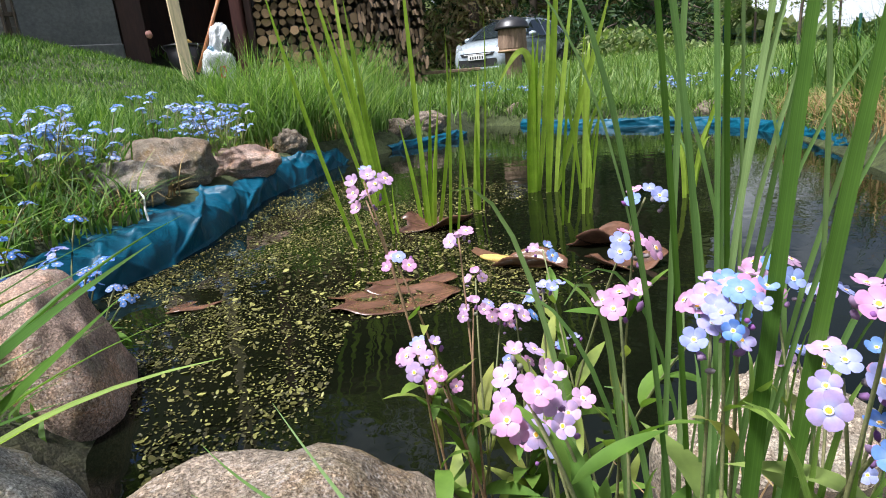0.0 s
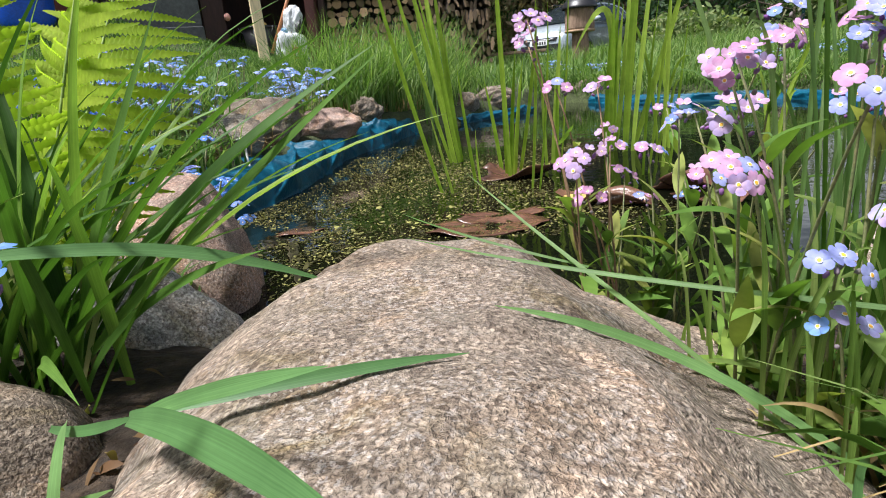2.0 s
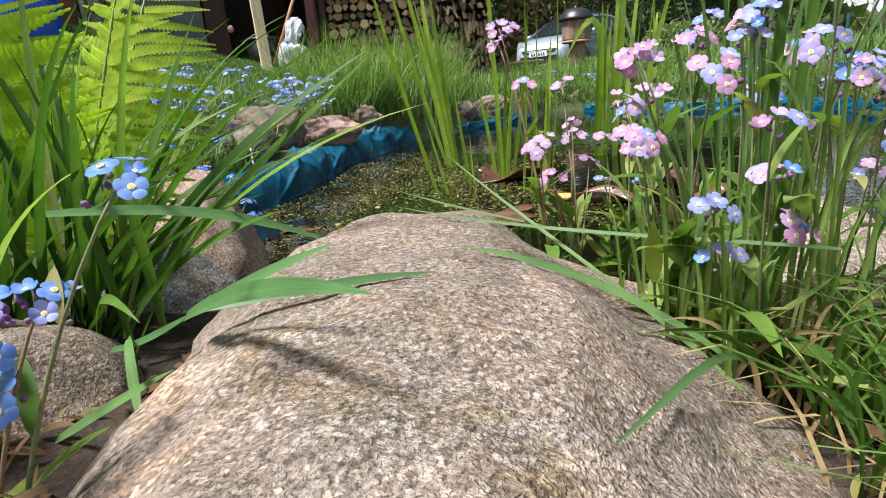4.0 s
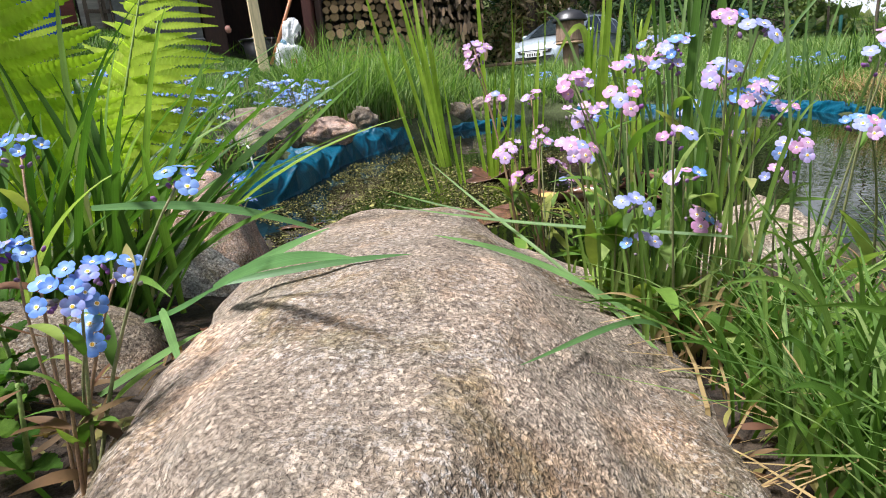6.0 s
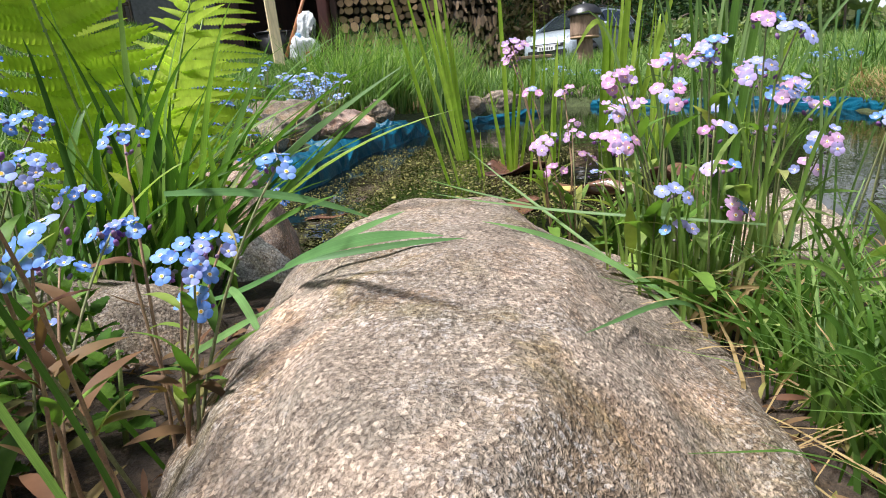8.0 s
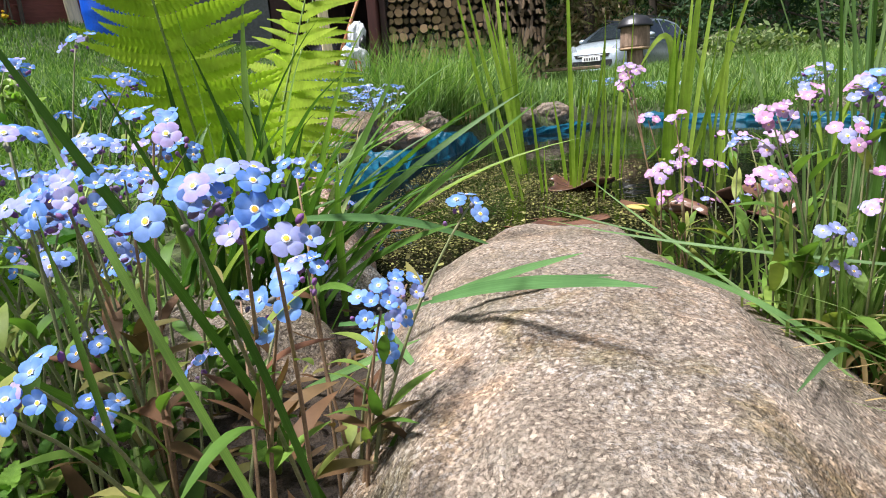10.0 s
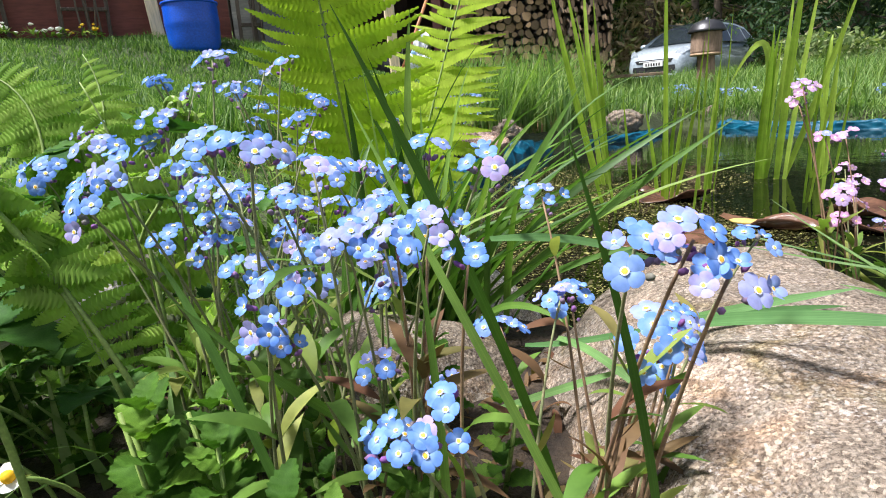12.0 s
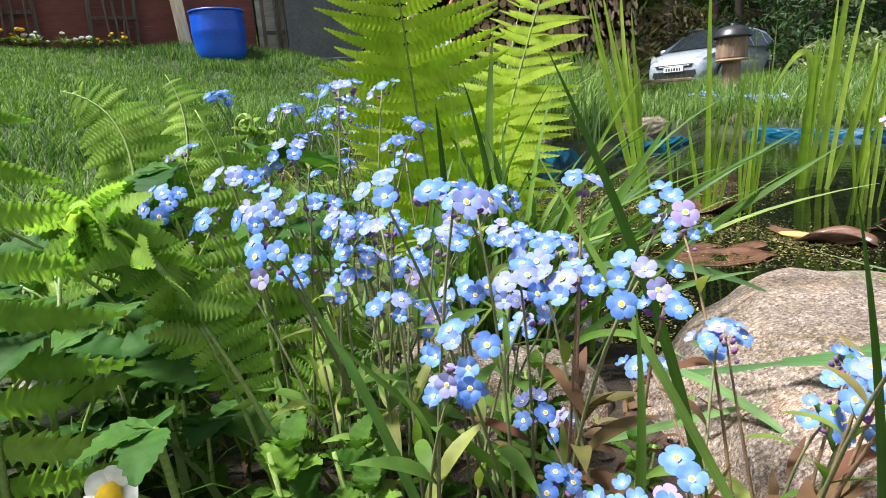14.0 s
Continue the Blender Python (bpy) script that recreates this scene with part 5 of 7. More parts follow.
lawn_patch("bank_grass", 8200, (-1.7, -0.80, 1.05, 2.6), 0.17, 0.0055, "green bank grass behind the stones", 6, keep=lambda x, y, s: s > 0.3)
lawn_patch("bank_grass", 7000, (1.35, 3.2, 0.9, 3.6), 0.42, 0.007, "tall green grass on the eastern bank", 7, lean=0.5, keep=lambda x, y, s: (s > 0.16) & ((y < 2.6) | (s > 0.5)))
lawn_patch("dry_grass", 5200, (-1.15, -0.45, 1.0, 3.3), 0.10, 0.003, "dry brown grass hanging between the stones", 8, lean=1.4, keep=lambda x, y, s: (s < 0.5) & (s > 0.15) & (clumpy(x, y, 1.4) > 0.35), material="straw")
lawn_patch("dry_grass", 1600, (1.3, 1.9, 1.6, 2.9), 0.2, 0.004, "dry brown grass under the tall tuft", 9, lean=1.3, keep=lambda x, y, s: (s < 0.35), material="straw")
lawn_patch("near_grass", 4600, (-0.02, 0.85, -0.6, 0.50), 0.10, 0.0042, "tangled green grass beside the boulder", 10, lean=0.6, material="near", keep=lambda x, y, s: (x > 0.095) & ((x - 0.226) ** 2 + (y - 0.385) ** 2 > 0.007) & ((x > 0.46) | (y < 0.07)), seg=5)
lawn_patch("near_grass", 4400, (-1.3, -0.34, -1.0, 1.05), 0.085, 0.005, "short grass under the ferns", 11, lean=0.8, seg=4, material="near", keep=lambda x, y, s: x < -0.42)
lawn_patch("near_grass", 1500, (-0.95, -0.5, 0.75, 1.4), 0.16, 0.005, "long grass over the pink boulder", 12, lean=0.9, keep=lambda x, y, s: (s > 0.1) & ((x + 0.52) ** 2 + (y - 0.57) ** 2 > 0.03), seg=4)
lawn_patch("near_grass", 5200, (0.03, 0.42, -0.40, 0.17), 0.085, 0.003, "short grass at the foot of the boulder", 13, lean=0.7, seg=4, material="near", keep=lambda x, y, s: (x > 0.088 - 0.12 * np.clip(y + 0.02, -0.4, 0)) & (y < 0.125))
lawn_patch("lawn_grass", 60000, (-5.5, 5.5, -4.5, 3.6), 0.06, 0.008, "rough garden grass round the pond", 14, lean=0.7, keep=lambda x, y, s: (s > 0.45) & ((x + 0.1) ** 2 + (y - 0.1) ** 2 > 0.8 + 0.3 * np.sin(5 * np.arctan2(y, x))) & (np.hypot(x, y + 0.4) < 4.6 + 0.5 * np.sin(7 * np.arctan2(y, x))))
lawn_patch("dry_grass", 700, (0.04, 0.46, -0.42, 0.26), 0.06, 0.0022, "dry straw lying between grass and boulder", 15, lean=1.6, material="straw", seg=4)
lawn_patch("bank_grass", 26000, (0.1, 2.2, 2.0, 5.0), 0.12, 0.006, "short grass along the far shore", 16, lean=0.8, keep=lambda x, y, s: (s > 0.05) & (s < 0.6), material="tall_grass")

# ---- forget-me-nots ----
def flower_mesh(name, radius, petal, cup):
    """Five round petals, a white star and a raised yellow eye."""
    vs, fs, idx = [], [], []
    for k in range(5):
        a = 2 * math.pi * k / 5
        ca, sa = math.cos(a), math.sin(a)
        out = [(0.10, 0.0), (0.28, 0.22), (0.52, 0.41), (0.76, 0.45), (0.95, 0.28), (1.0, 0.0), (0.95, -0.28), (0.76, -0.45), (0.52, -0.41), (0.28, -0.22)]
        b = len(vs)
        vs.append((ca * 0.6 * radius, sa * 0.6 * radius, (0.12 + cup * 0.5) * radius))
        for x, y in out:
            z = (cup * x * x + 0.05 * math.sin(3 * y + k) + 0.02 * (k % 2)) * radius
            vs.append(((ca * x - sa * y) * radius, (sa * x + ca * y) * radius, z))
        for j in range(10):
            fs.append((b, b + 1 + j, b + 1 + (j + 1) % 10))
            idx.append(0)
    for r, z, m in ((0.225, 0.11, 1), (0.155, 0.14, 2)):
        b = len(vs)
        vs.append((0, 0, (z + 0.02) * radius))
        vs += [(r * radius * math.cos(w), r * radius * math.sin(w), z * radius) for w in np.linspace(0, 2 * math.pi, 11)[:-1]]
        fs += [(b, b + 1 + j, b + 1 + (j + 1) % 10) for j in range(10)]
        idx += [m] * 10
    return mesh_of(name, vs, fs, [petal, M["eye_white"], M["eye"]], idx)


FLOWERS = {c: [flower_mesh("flower", 0.0048 * s, M["petal_" + c], cup) for s, cup in ((1.0, 0.1), (0.92, 0.28), (1.06, -0.06), (0.8, 0.45))] for c in ("blue", "pink", "lilac")}


def bud_mesh():
    bm = bmesh.new()
    bmesh.ops.create_icosphere(bm, subdivisions=1, radius=1, matrix=Matrix.Diagonal((0.0011, 0.0011, 0.0019, 1)))
    return bm_mesh("bud", bm, M["bud"], True)


BUD = bud_mesh()


def leaf_mesh(name, material, length=1.0, width=0.3, droop=0.3, blunt=0.5, n=7):
    """A simple lance-shaped leaf along x, folded at the midrib and bending down."""
    vs, fs = [], []
    for i in range(n + 1):
        u = i / n
        w = width * 0.5 * (math.sin(math.pi * min(1, u ** (0.75 + 0.3 * blunt))) ** 0.8 * 0.96 + 0.06 * (1 - u))
        z = droop * (0.35 * u - u * u) * length
        vs += [(u * length, -w, z + 0.25 * w), (u * length, 0, z), (u * length, w, z + 0.25 * w)]
        if i:
            a = 3 * (i - 1)
            fs += [(a, a + 3, a + 4, a + 1), (a + 1, a + 4, a + 5, a + 2)]
    return mesh_of(name, vs, fs, M[material])


LEAVES = {m: [leaf_mesh("leaf", m, 1, w, d) for w, d in ((0.21, 0.25), (0.25, 0.6), (0.18, -0.15), (0.28, 0.95))] for m in ("leaf", "leaf_pale", "leaf_brown", "herb")}


def aim(at, way, up=None):
    """A pose at a place with its z along way."""
    q = Vector(way).normalized().to_track_quat("Z", "Y").to_matrix().to_4x4()
    return Matrix.Translation(at) @ q


def head(plant, at, way, colour, r, n=6, size=1.0, buds=3):
    """A curled cluster of flowers on a dome round the end of a stem."""
    way = (Vector(way).normalized() + Vector((r.uniform(-0.45, 0.45), r.uniform(-0.65, 0.15), 0))).normalized()
    side = way.orthogonal().normalized()
    for k in range(n):
        a = k * 2.399 + r.uniform(-0.3, 0.3)
        rad = math.sqrt((k + 0.4) / max(n, 3)) * 0.0108 * size * (0.75 + 0.06 * n)
        d = Matrix.Rotation(a, 3, way) @ side
        nor = (way * 1.0 + d * (rad / 0.011) * 0.75 + Vector((0, -0.35, 0.1))).normalized()
        p = Vector(at) + d * rad + way * (0.004 - 0.32 * rad + r.uniform(-0.0015, 0.0015))
        c = colour
        if colour == "mixed":
            c = r.choice(("pink", "pink", "lilac", "lilac", "blue"))
        elif colour == "blue" and r.random() < 0.13:
            c = "lilac"
        elif colour == "pink" and r.random() < 0.14:
            c = "lilac"
        m = aim(p, nor) @ pose(0, 0, 0, 0, 0, r.uniform(0, 72)) @ Matrix.Diagonal((*[size * r.uniform(0.86, 1.1)] * 3, 1))
        part("flower", FLOWERS[c][r.randrange(4)], plant, m=plant.matrix_world.inverted() @ m)
    for k in range(buds):
        d = Matrix.Rotation(r.uniform(0, 6.3), 3, way) @ side
        p = Vector(at) + d * r.uniform(0.004, 0.012) * size - way * r.uniform(0.000, 0.006)
        m = aim(p, way + d) @ Matrix.Diagonal((*[r.uniform(0.8, 1.3)] * 3, 1))
        part("bud", BUD, plant, m=plant.matrix_world.inverted() @ m)


def forget_me_not(base, heads, colour, label, seed, leaves=14, leaf="leaf", stem="stem", leaf_len=0.032, size=1.0, spread=0.03, group="forget-me-nots"):
    """One plant: stems from the base to the given flower heads, leaves along them."""
    r = random.Random(seed)
    z0 = gz(base[0], base[1]) - 0.004 if base[2] is None else base[2]
    plant = empty("forget_me_not", (base[0], base[1], z0))
    inv = plant.matrix_world.inverted()
    lines = []
    for h in heads:
        at = Vector(h)
        b = Vector((base[0] + r.uniform(-spread, spread), base[1] + r.uniform(-spread, spread), z0))
        mid = b.lerp(at, 0.55) + Vector((r.uniform(-0.01, 0.01), r.uniform(-0.01, 0.01), 0.018))
        mid.x, mid.y = mid.x * 0.75 + b.x * 0.25, mid.y * 0.75 + b.y * 0.25
        line = bezier(b, mid, at, 9)
        lines.append(line)
        v, f = tube([inv @ p for p in line], [0.0011 - 0.0006 * i / 9 for i in range(10)], 5)
        part("stem", mesh_of("stem", v, f, M[stem if r.random() < 0.6 else "stem"]), plant)
        way = (line[-1] - line[-3]).normalized() + Vector((0, -0.1, 0.9))
        head(plant, at, way, colour, r, r.randint(4, 8) - (1 if colour != "blue" else 0), size * r.uniform(0.85, 1.1), r.randint(3, 6))
        # a side spray of buds below the cluster
        if r.random() < 0.5:
            for k in range(2):
                q = line[8].lerp(line[9], 0.3 + k / 3) + Vector((r.uniform(-0.005, 0.005), r.uniform(-0.005, 0.005), 0.002))
                part("bud", BUD, plant, m=inv @ aim(q, (r.uniform(-1, 1), r.uniform(-1, 1), 0.6)))
    for k in range(leaves):
        line = lines[k % len(lines)]
        i = r.choice((1, 2, 2, 3, 3, 4, 4, 5, 6, 7))
        low = 1 - i / 9
        a = r.uniform(0, 360)
        ln = leaf_len * (0.5 + 0.75 * low) * r.uniform(0.8, 1.25)
        kind = leaf if r.random() < (0.25 + 0.6 * low) else "leaf"
        m = Matrix.Translation(line[i]) @ pose(0, 0, 0, r.uniform(-20, 20), -r.uniform(20, 68), a) @ Matrix.Diagonal((ln, ln, ln, 1))
        part("leaf", LEAVES[kind][r.randrange(4)], plant, m=inv @ m)
    return tagged(plant, label, "flowers", group)


BL = "forget-me-not plant with sky-blue flowers beside the boulder"
forget_me_not((-0.215, -0.035, None), [(-0.250, 0.025, 0.257), (-0.156, -0.010, 0.242), (-0.234, -0.011, 0.215), (-0.188, -0.036, 0.210), (-0.185, -0.017, 0.209), (-0.197, -0.028, 0.185), (-0.19, -0.043, 0.206)], "blue",
              "blue forget-me-not with reddish lower leaves against the boulder", 1, 30, "leaf_brown", "stem_brown", 0.028, spread=0.015)
forget_me_not((-0.235, -0.075, None), [(-0.211, -0.133, 0.270), (-0.197, -0.128, 0.271), (-0.189, -0.130, 0.262), (-0.205, -0.098, 0.232), (-0.238, -0.016, 0.217), (-0.267, -0.018, 0.202), (-0.262, -0.137, 0.220), (-0.276, -0.142, 0.216)], "blue",
              "blue forget-me-not with large open flowers and brown stems", 2, 34, "leaf_brown", "stem_brown", 0.028, spread=0.02)
forget_me_not((-0.300, -0.055, None), [(-0.263, -0.058, 0.284), (-0.296, -0.016, 0.288), (-0.274, -0.099, 0.268), (-0.265, -0.082, 0.254), (-0.294, -0.078, 0.261), (-0.313, -0.048, 0.265), (-0.316, -0.074, 0.258), (-0.301, -0.079, 0.176), (-0.315, -0.054, 0.196), (-0.307, 0.0, 0.158)], "blue", BL, 3, 30, "leaf_brown", "stem_brown", 0.030)
forget_me_not((-0.345, -0.045, None), [(-0.330, -0.108, 0.298), (-0.337, -0.054, 0.287), (-0.349, -0.065, 0.273), (-0.333, -0.109, 0.244), (-0.338, -0.101, 0.226), (-0.346, -0.047, 0.244), (-0.362, -0.094, 0.299), (-0.32, -0.03, 0.235), (-0.36, -0.03, 0.225)], "blue", BL, 4, 32, leaf_len=0.030)
forget_me_not((-0.395, -0.020, None), [(-0.406, -0.037, 0.274), (-0.388, -0.034, 0.272), (-0.380, -0.047, 0.238), (-0.409, -0.035, 0.246), (-0.405, -0.026, 0.257), (-0.399, 0.029, 0.235), (-0.400, -0.110, 0.279), (-0.37, -0.01, 0.262), (-0.385, 0.0, 0.247)], "blue", BL, 5, 32, leaf_len=0.030)
forget_me_not((-0.440, -0.005, None), [(-0.430, -0.068, 0.287), (-0.431, -0.021, 0.283), (-0.442, -0.026, 0.247), (-0.446, -0.008, 0.309), (-0.473, -0.026, 0.298), (-0.479, 0.014, 0.293), (-0.499, -0.020, 0.273), (-0.429, 0.021, 0.340), (-0.42, 0.01, 0.262), (-0.45, 0.03, 0.27)], "blue", BL, 6, 32, leaf_len=0.030)
forget_me_not((-0.440, 0.095, None), [(-0.445, 0.124, 0.341), (-0.463, 0.086, 0.325), (-0.430, 0.150, 0.315), (-0.441, 0.131, 0.301), (-0.446, 0.164, 0.287), (-0.365, 0.074, 0.269), (-0.351, 0.089, 0.266), (-0.40, 0.08, 0.27), (-0.42, 0.06, 0.255)], "blue", BL, 7, 32, leaf_len=0.030)
forget_me_not((-0.565, 0.090, None), [(-0.559, 0.175, 0.332), (-0.614, 0.109, 0.304), (-0.536, -0.008, 0.285), (-0.52, 0.06, 0.26), (-0.60, 0.05, 0.20)], "blue", BL, 8, 16)
forget_me_not((-0.340, 0.020, None), [(-0.33, 0.0, 0.26), (-0.345, 0.035, 0.255), (-0.31, 0.03, 0.245), (-0.36, 0.01, 0.275), (-0.325, -0.02, 0.22), (-0.375, 0.05, 0.25), (-0.30, 0.045, 0.225)], "blue", BL, 9, 18)

PK = "forget-me-not plant with pink and lilac flowers at the water"
forget_me_not((0.005, 0.315, 0.03), [(-0.049, 0.332, 0.298), (-0.050, 0.34, 0.286), (-0.033, 0.314, 0.253), (0.002, 0.373, 0.250), (0.012, 0.395, 0.214), (0.008, 0.354, 0.208), (-0.024, 0.289, 0.209), (-0.014, 0.310, 0.179), (0.028, 0.403, 0.178)], "pink",
              "pink forget-me-not on tall bare stems over the water", 21, 42, leaf_len=0.036, spread=0.02, stem="stem_brown")
forget_me_not((0.060, 0.335, 0.03), [(0.062, 0.411, 0.227), (0.048, 0.324, 0.227), (0.034, 0.349, 0.204), (0.034, 0.355, 0.168), (0.075, 0.396, 0.159), (0.093, 0.283, 0.287), (0.077, 0.249, 0.274), (0.123, 0.262, 0.234)], "mixed", PK, 22, 52, leaf_len=0.046)
forget_me_not((0.045, 0.175, 0.05), [(0.016, 0.148, 0.263), (0.027, 0.173, 0.243), (0.034, 0.086, 0.255), (0.016, 0.131, 0.225), (0.025, 0.216, 0.240), (0.017, 0.140, 0.263), (0.028, 0.203, 0.211), (0.055, 0.194, 0.271)], "pink",
              "pink forget-me-not with pale green leaves beside the boulder", 23, 50, leaf_len=0.046, spread=0.02)
forget_me_not((0.065, 0.140, 0.06), [(0.046, 0.117, 0.193), (0.050, 0.120, 0.169), (0.063, 0.099, 0.233), (0.091, 0.134, 0.177), (0.081, 0.141, 0.204)], "mixed", "small lilac-blue forget-me-not between grass blades", 24, 18, leaf="leaf_pale", leaf_len=0.046, spread=0.015)
forget_me_not((0.105, 0.180, 0.055), [(0.080, 0.161, 0.280), (0.098, 0.126, 0.292), (0.101, 0.144, 0.264), (0.074, 0.164, 0.270), (0.112, 0.133, 0.248), (0.110, 0.115, 0.283), (0.080, 0.170, 0.281)], "mixed", PK, 25, 26, leaf="leaf_pale", leaf_len=0.046)
forget_me_not((0.150, 0.215, 0.045), [(0.152, 0.177, 0.236), (0.155, 0.252, 0.211), (0.135, 0.17, 0.25), (0.16, 0.20, 0.19), (0.15, 0.15, 0.215), (0.17, 0.26, 0.24), (0.13, 0.235, 0.26)], "mixed", PK, 26, 14, leaf="leaf_pale", leaf_len=0.050)
forget_me_not((0.195, 0.145, 0.07), [(0.165, 0.105, 0.23), (0.175, 0.12, 0.265), (0.20, 0.15, 0.275)], "mixed", PK, 27, 5, leaf="leaf_pale", leaf_len=0.045)


def bank_flowers(n, box, hgt, seed, label, grow=1.0, foliage=2, tone="petal_blue"):
    """Forget-me-nots further off: plants with a few stems, each flower cluster one piece."""
    r = random.Random(seed)
    clusters = []
    for k in range(4):
        vs, fs, idx = [], [], []
        for j in range(7):
            a = j * 2.4
            d = Vector((math.cos(a), math.sin(a), 0)) * 0.0115 * math.sqrt(j / 6)
            src = FLOWERS["blue"][j % 4]
            m = aim(d + Vector((0, 0, -0.3 * d.length)), d * 60 + Vector((0, -0.3, 1)))
            o = len(vs)
            vs += [m @ v.co * 1.0 for v in src.vertices]
            fs += [tuple(o + q for q in p.vertices) for p in src.polygons]
            idx += [p.material_index for p in src.polygons]
        clusters.append(mesh_of("umbel", vs, fs, [M[tone], M["eye_white"], M["eye"]], idx))
    for i in range(n):
        x, y = r.uniform(box[0], box[1]), r.uniform(box[2], box[3])
        z = gz(x, y)
        pl = empty("forget_me_not", (x, y, z))
        for s in range(r.randint(6, 11)):
            dx, dy, h = r.uniform(-0.09, 0.09), r.uniform(-0.09, 0.09), hgt * r.uniform(0.5, 1.12)
            line = bezier((dx * 0.3, dy * 0.3, 0), (dx * 0.6, dy * 0.6, h * 0.7), (dx, dy, h), 5)
            v, f = tube(line, 0.0014, 4)
            part("stem", mesh_of("stem", v, f, M["stem"]), pl)
            g = grow * r.uniform(0.9, 1.7)
            part("umbel", clusters[r.randrange(4)], pl, m=pose(dx, dy, h, r.uniform(-25, 15), r.uniform(-20, 20), r.uniform(0, 360)) @ Matrix.Diagonal((g, g, g, 1)))["kind"] = "stuff"
            for q in range(foliage):
                ln = 0.05 * r.uniform(0.7, 1.3)
                part("leaf", LEAVES["leaf"][r.randrange(4)], pl, m=Matrix.Translation(line[1 + q]) @ pose(0, 0, 0, 0, -r.uniform(20, 60), r.uniform(0, 360)) @ Matrix.Diagonal((ln, ln, ln, 1)))
        tagged(pl, label, "flowers", "forget-me-nots on the bank")


bank_flowers(9, (-1.02, -0.86, 1.22, 1.52), 0.225, 3, "blue forget-me-nots in grass on the bank", tone="petal_sky")
bank_flowers(3, (-0.62, -0.53, 0.72, 0.84), 0.19, 13, "blue forget-me-nots beside the pink boulder", 0.9)
bank_flowers(11, (-1.10, -0.76, 2.02, 2.42), 0.215, 4, "blue forget-me-nots behind the stones", tone="petal_sky")
bank_flowers(5, (-0.80, -0.55, 0.42, 0.80), 0.22, 14, "blue forget-me-nots behind the fern", 0.9)
bank_flowers(5, (1.48, 1.75, 3.95, 4.20), 0.12, 5, "pale blue forget-me-nots on the far bank", 1.2, 0, "petal_sky")
bank_flowers(4, (1.86, 2.10, 3.90, 4.10), 0.13, 15, "pale blue forget-me-nots on the far bank", 1.2, 0, "petal_sky")
bank_flowers(2, (0.30, 0.40, 4.75, 4.95), 0.13, 6, "pale blue forget-me-nots below the bird feeder", 1.2, 0, "petal_sky")
bank_flowers(5, (0.52, 0.80, 4.45, 4.75), 0.11, 16, "pale blue forget-me-nots below the bird feeder", 1.2, 0, "petal_sky")



# ---- reeds, broad blades and grass near the path ----
def reed(x, y, n, h, lean, width, seed, label, material="reed", z=-0.06, spread=0.05, curl=0.25, category="reeds", name="reed_clump", group="reeds in the pond", fan=0.35):
    """A clump of sword-shaped leaves from one root."""
    r = random.Random(seed)
    c = empty(name, (x, y, z))
    for k in range(n):
        hh = h * r.uniform(0.45, 1.1)
        a = r.uniform(0, 2 * math.pi)
        bx, by = math.cos(a) * spread * r.random(), math.sin(a) * spread * r.random()
        dx = lean[0] * hh + r.gauss(0, fan) * hh * 0.5
        dy = (lean[1] + 0.04) * hh + r.gauss(0, fan) * hh * 0.16
        c1 = (bx + dx * 0.15, by + dy * 0.15, hh * 0.5)
        c2 = (bx + dx * 0.5, by + dy * 0.5, hh * 0.95)
        e = (bx + dx * (1 + curl * r.random()), by + dy, hh * (1 - curl * abs(r.gauss(0, 0.6)) * 0.5))
        blade(cubic((bx, by, 0), c1, c2, e, 11), width * r.uniform(0.6, 1.15), M[material], c, face=(r.uniform(-0.5, 0.5), -1, 0.15), fold=r.uniform(0.1, 0.4), twist=r.uniform(-0.5, 0.5))
    return tagged(c, label, category, group)


RD = "clump of bright green sword-leaved reeds standing in water"


def reed_clump(x, y, leaves, seed, label=RD):
    """A clump of stiff flat sword leaves; each leaf: foot offset, tip offset, tip height, width."""
    r = random.Random(seed)
    c = empty("reed_clump", (x, y, -0.06))
    for foot, tip, top, w in leaves:
        f0 = Vector((foot, r.uniform(-0.02, 0.02), 0))
        e = Vector((tip, f0.y + r.uniform(-0.03, 0.03), top + 0.06))
        bow = Vector((r.uniform(-0.012, 0.012), 0, 0))
        blade(cubic(f0, f0.lerp(e, 0.35) + bow, f0.lerp(e, 0.7) + bow, e, 12), w, M["reed"], c, face=(r.uniform(-0.4, 0.4), -1, 0.12), fold=r.uniform(0.12, 0.3), taper=0.5, twist=r.uniform(-0.25, 0.25))
    return tagged(c, label, "reeds", "reeds in the pond")


reed_clump(-0.215, 1.76, [(0.0, -0.140, 0.70, 0.015), (-0.012, -0.075, 0.72, 0.016), (0.008, -0.042, 0.60, 0.015), (0.016, -0.015, 0.40, 0.013), (-0.006, -0.175, 0.66, 0.012), (0.012, -0.05, 0.47, 0.014), (0.02, -0.10, 0.56, 0.011)], 1)
reed_clump(-0.205, 1.26, [(0.0, -0.155, 0.60, 0.010), (0.02, -0.03, 0.19, 0.006)], 2)
reed_clump(-0.14, 1.40, [(0.0, -0.035, 0.29, 0.008), (0.012, 0.0, 0.13, 0.005)], 3)
reed_clump(-0.062, 1.44, [(0.004, -0.012, 0.66, 0.012), (-0.012, -0.055, 0.26, 0.010), (0.01, 0.046, 0.29, 0.011), (0.002, 0.03, 0.32, 0.010), (-0.006, -0.008, 0.25, 0.011), (0.014, 0.085, 0.42, 0.009)], 4)
reed_clump(-0.017, 1.26, [(0.0, 0.028, 0.45, 0.007), (0.012, 0.05, 0.40, 0.005)], 5)
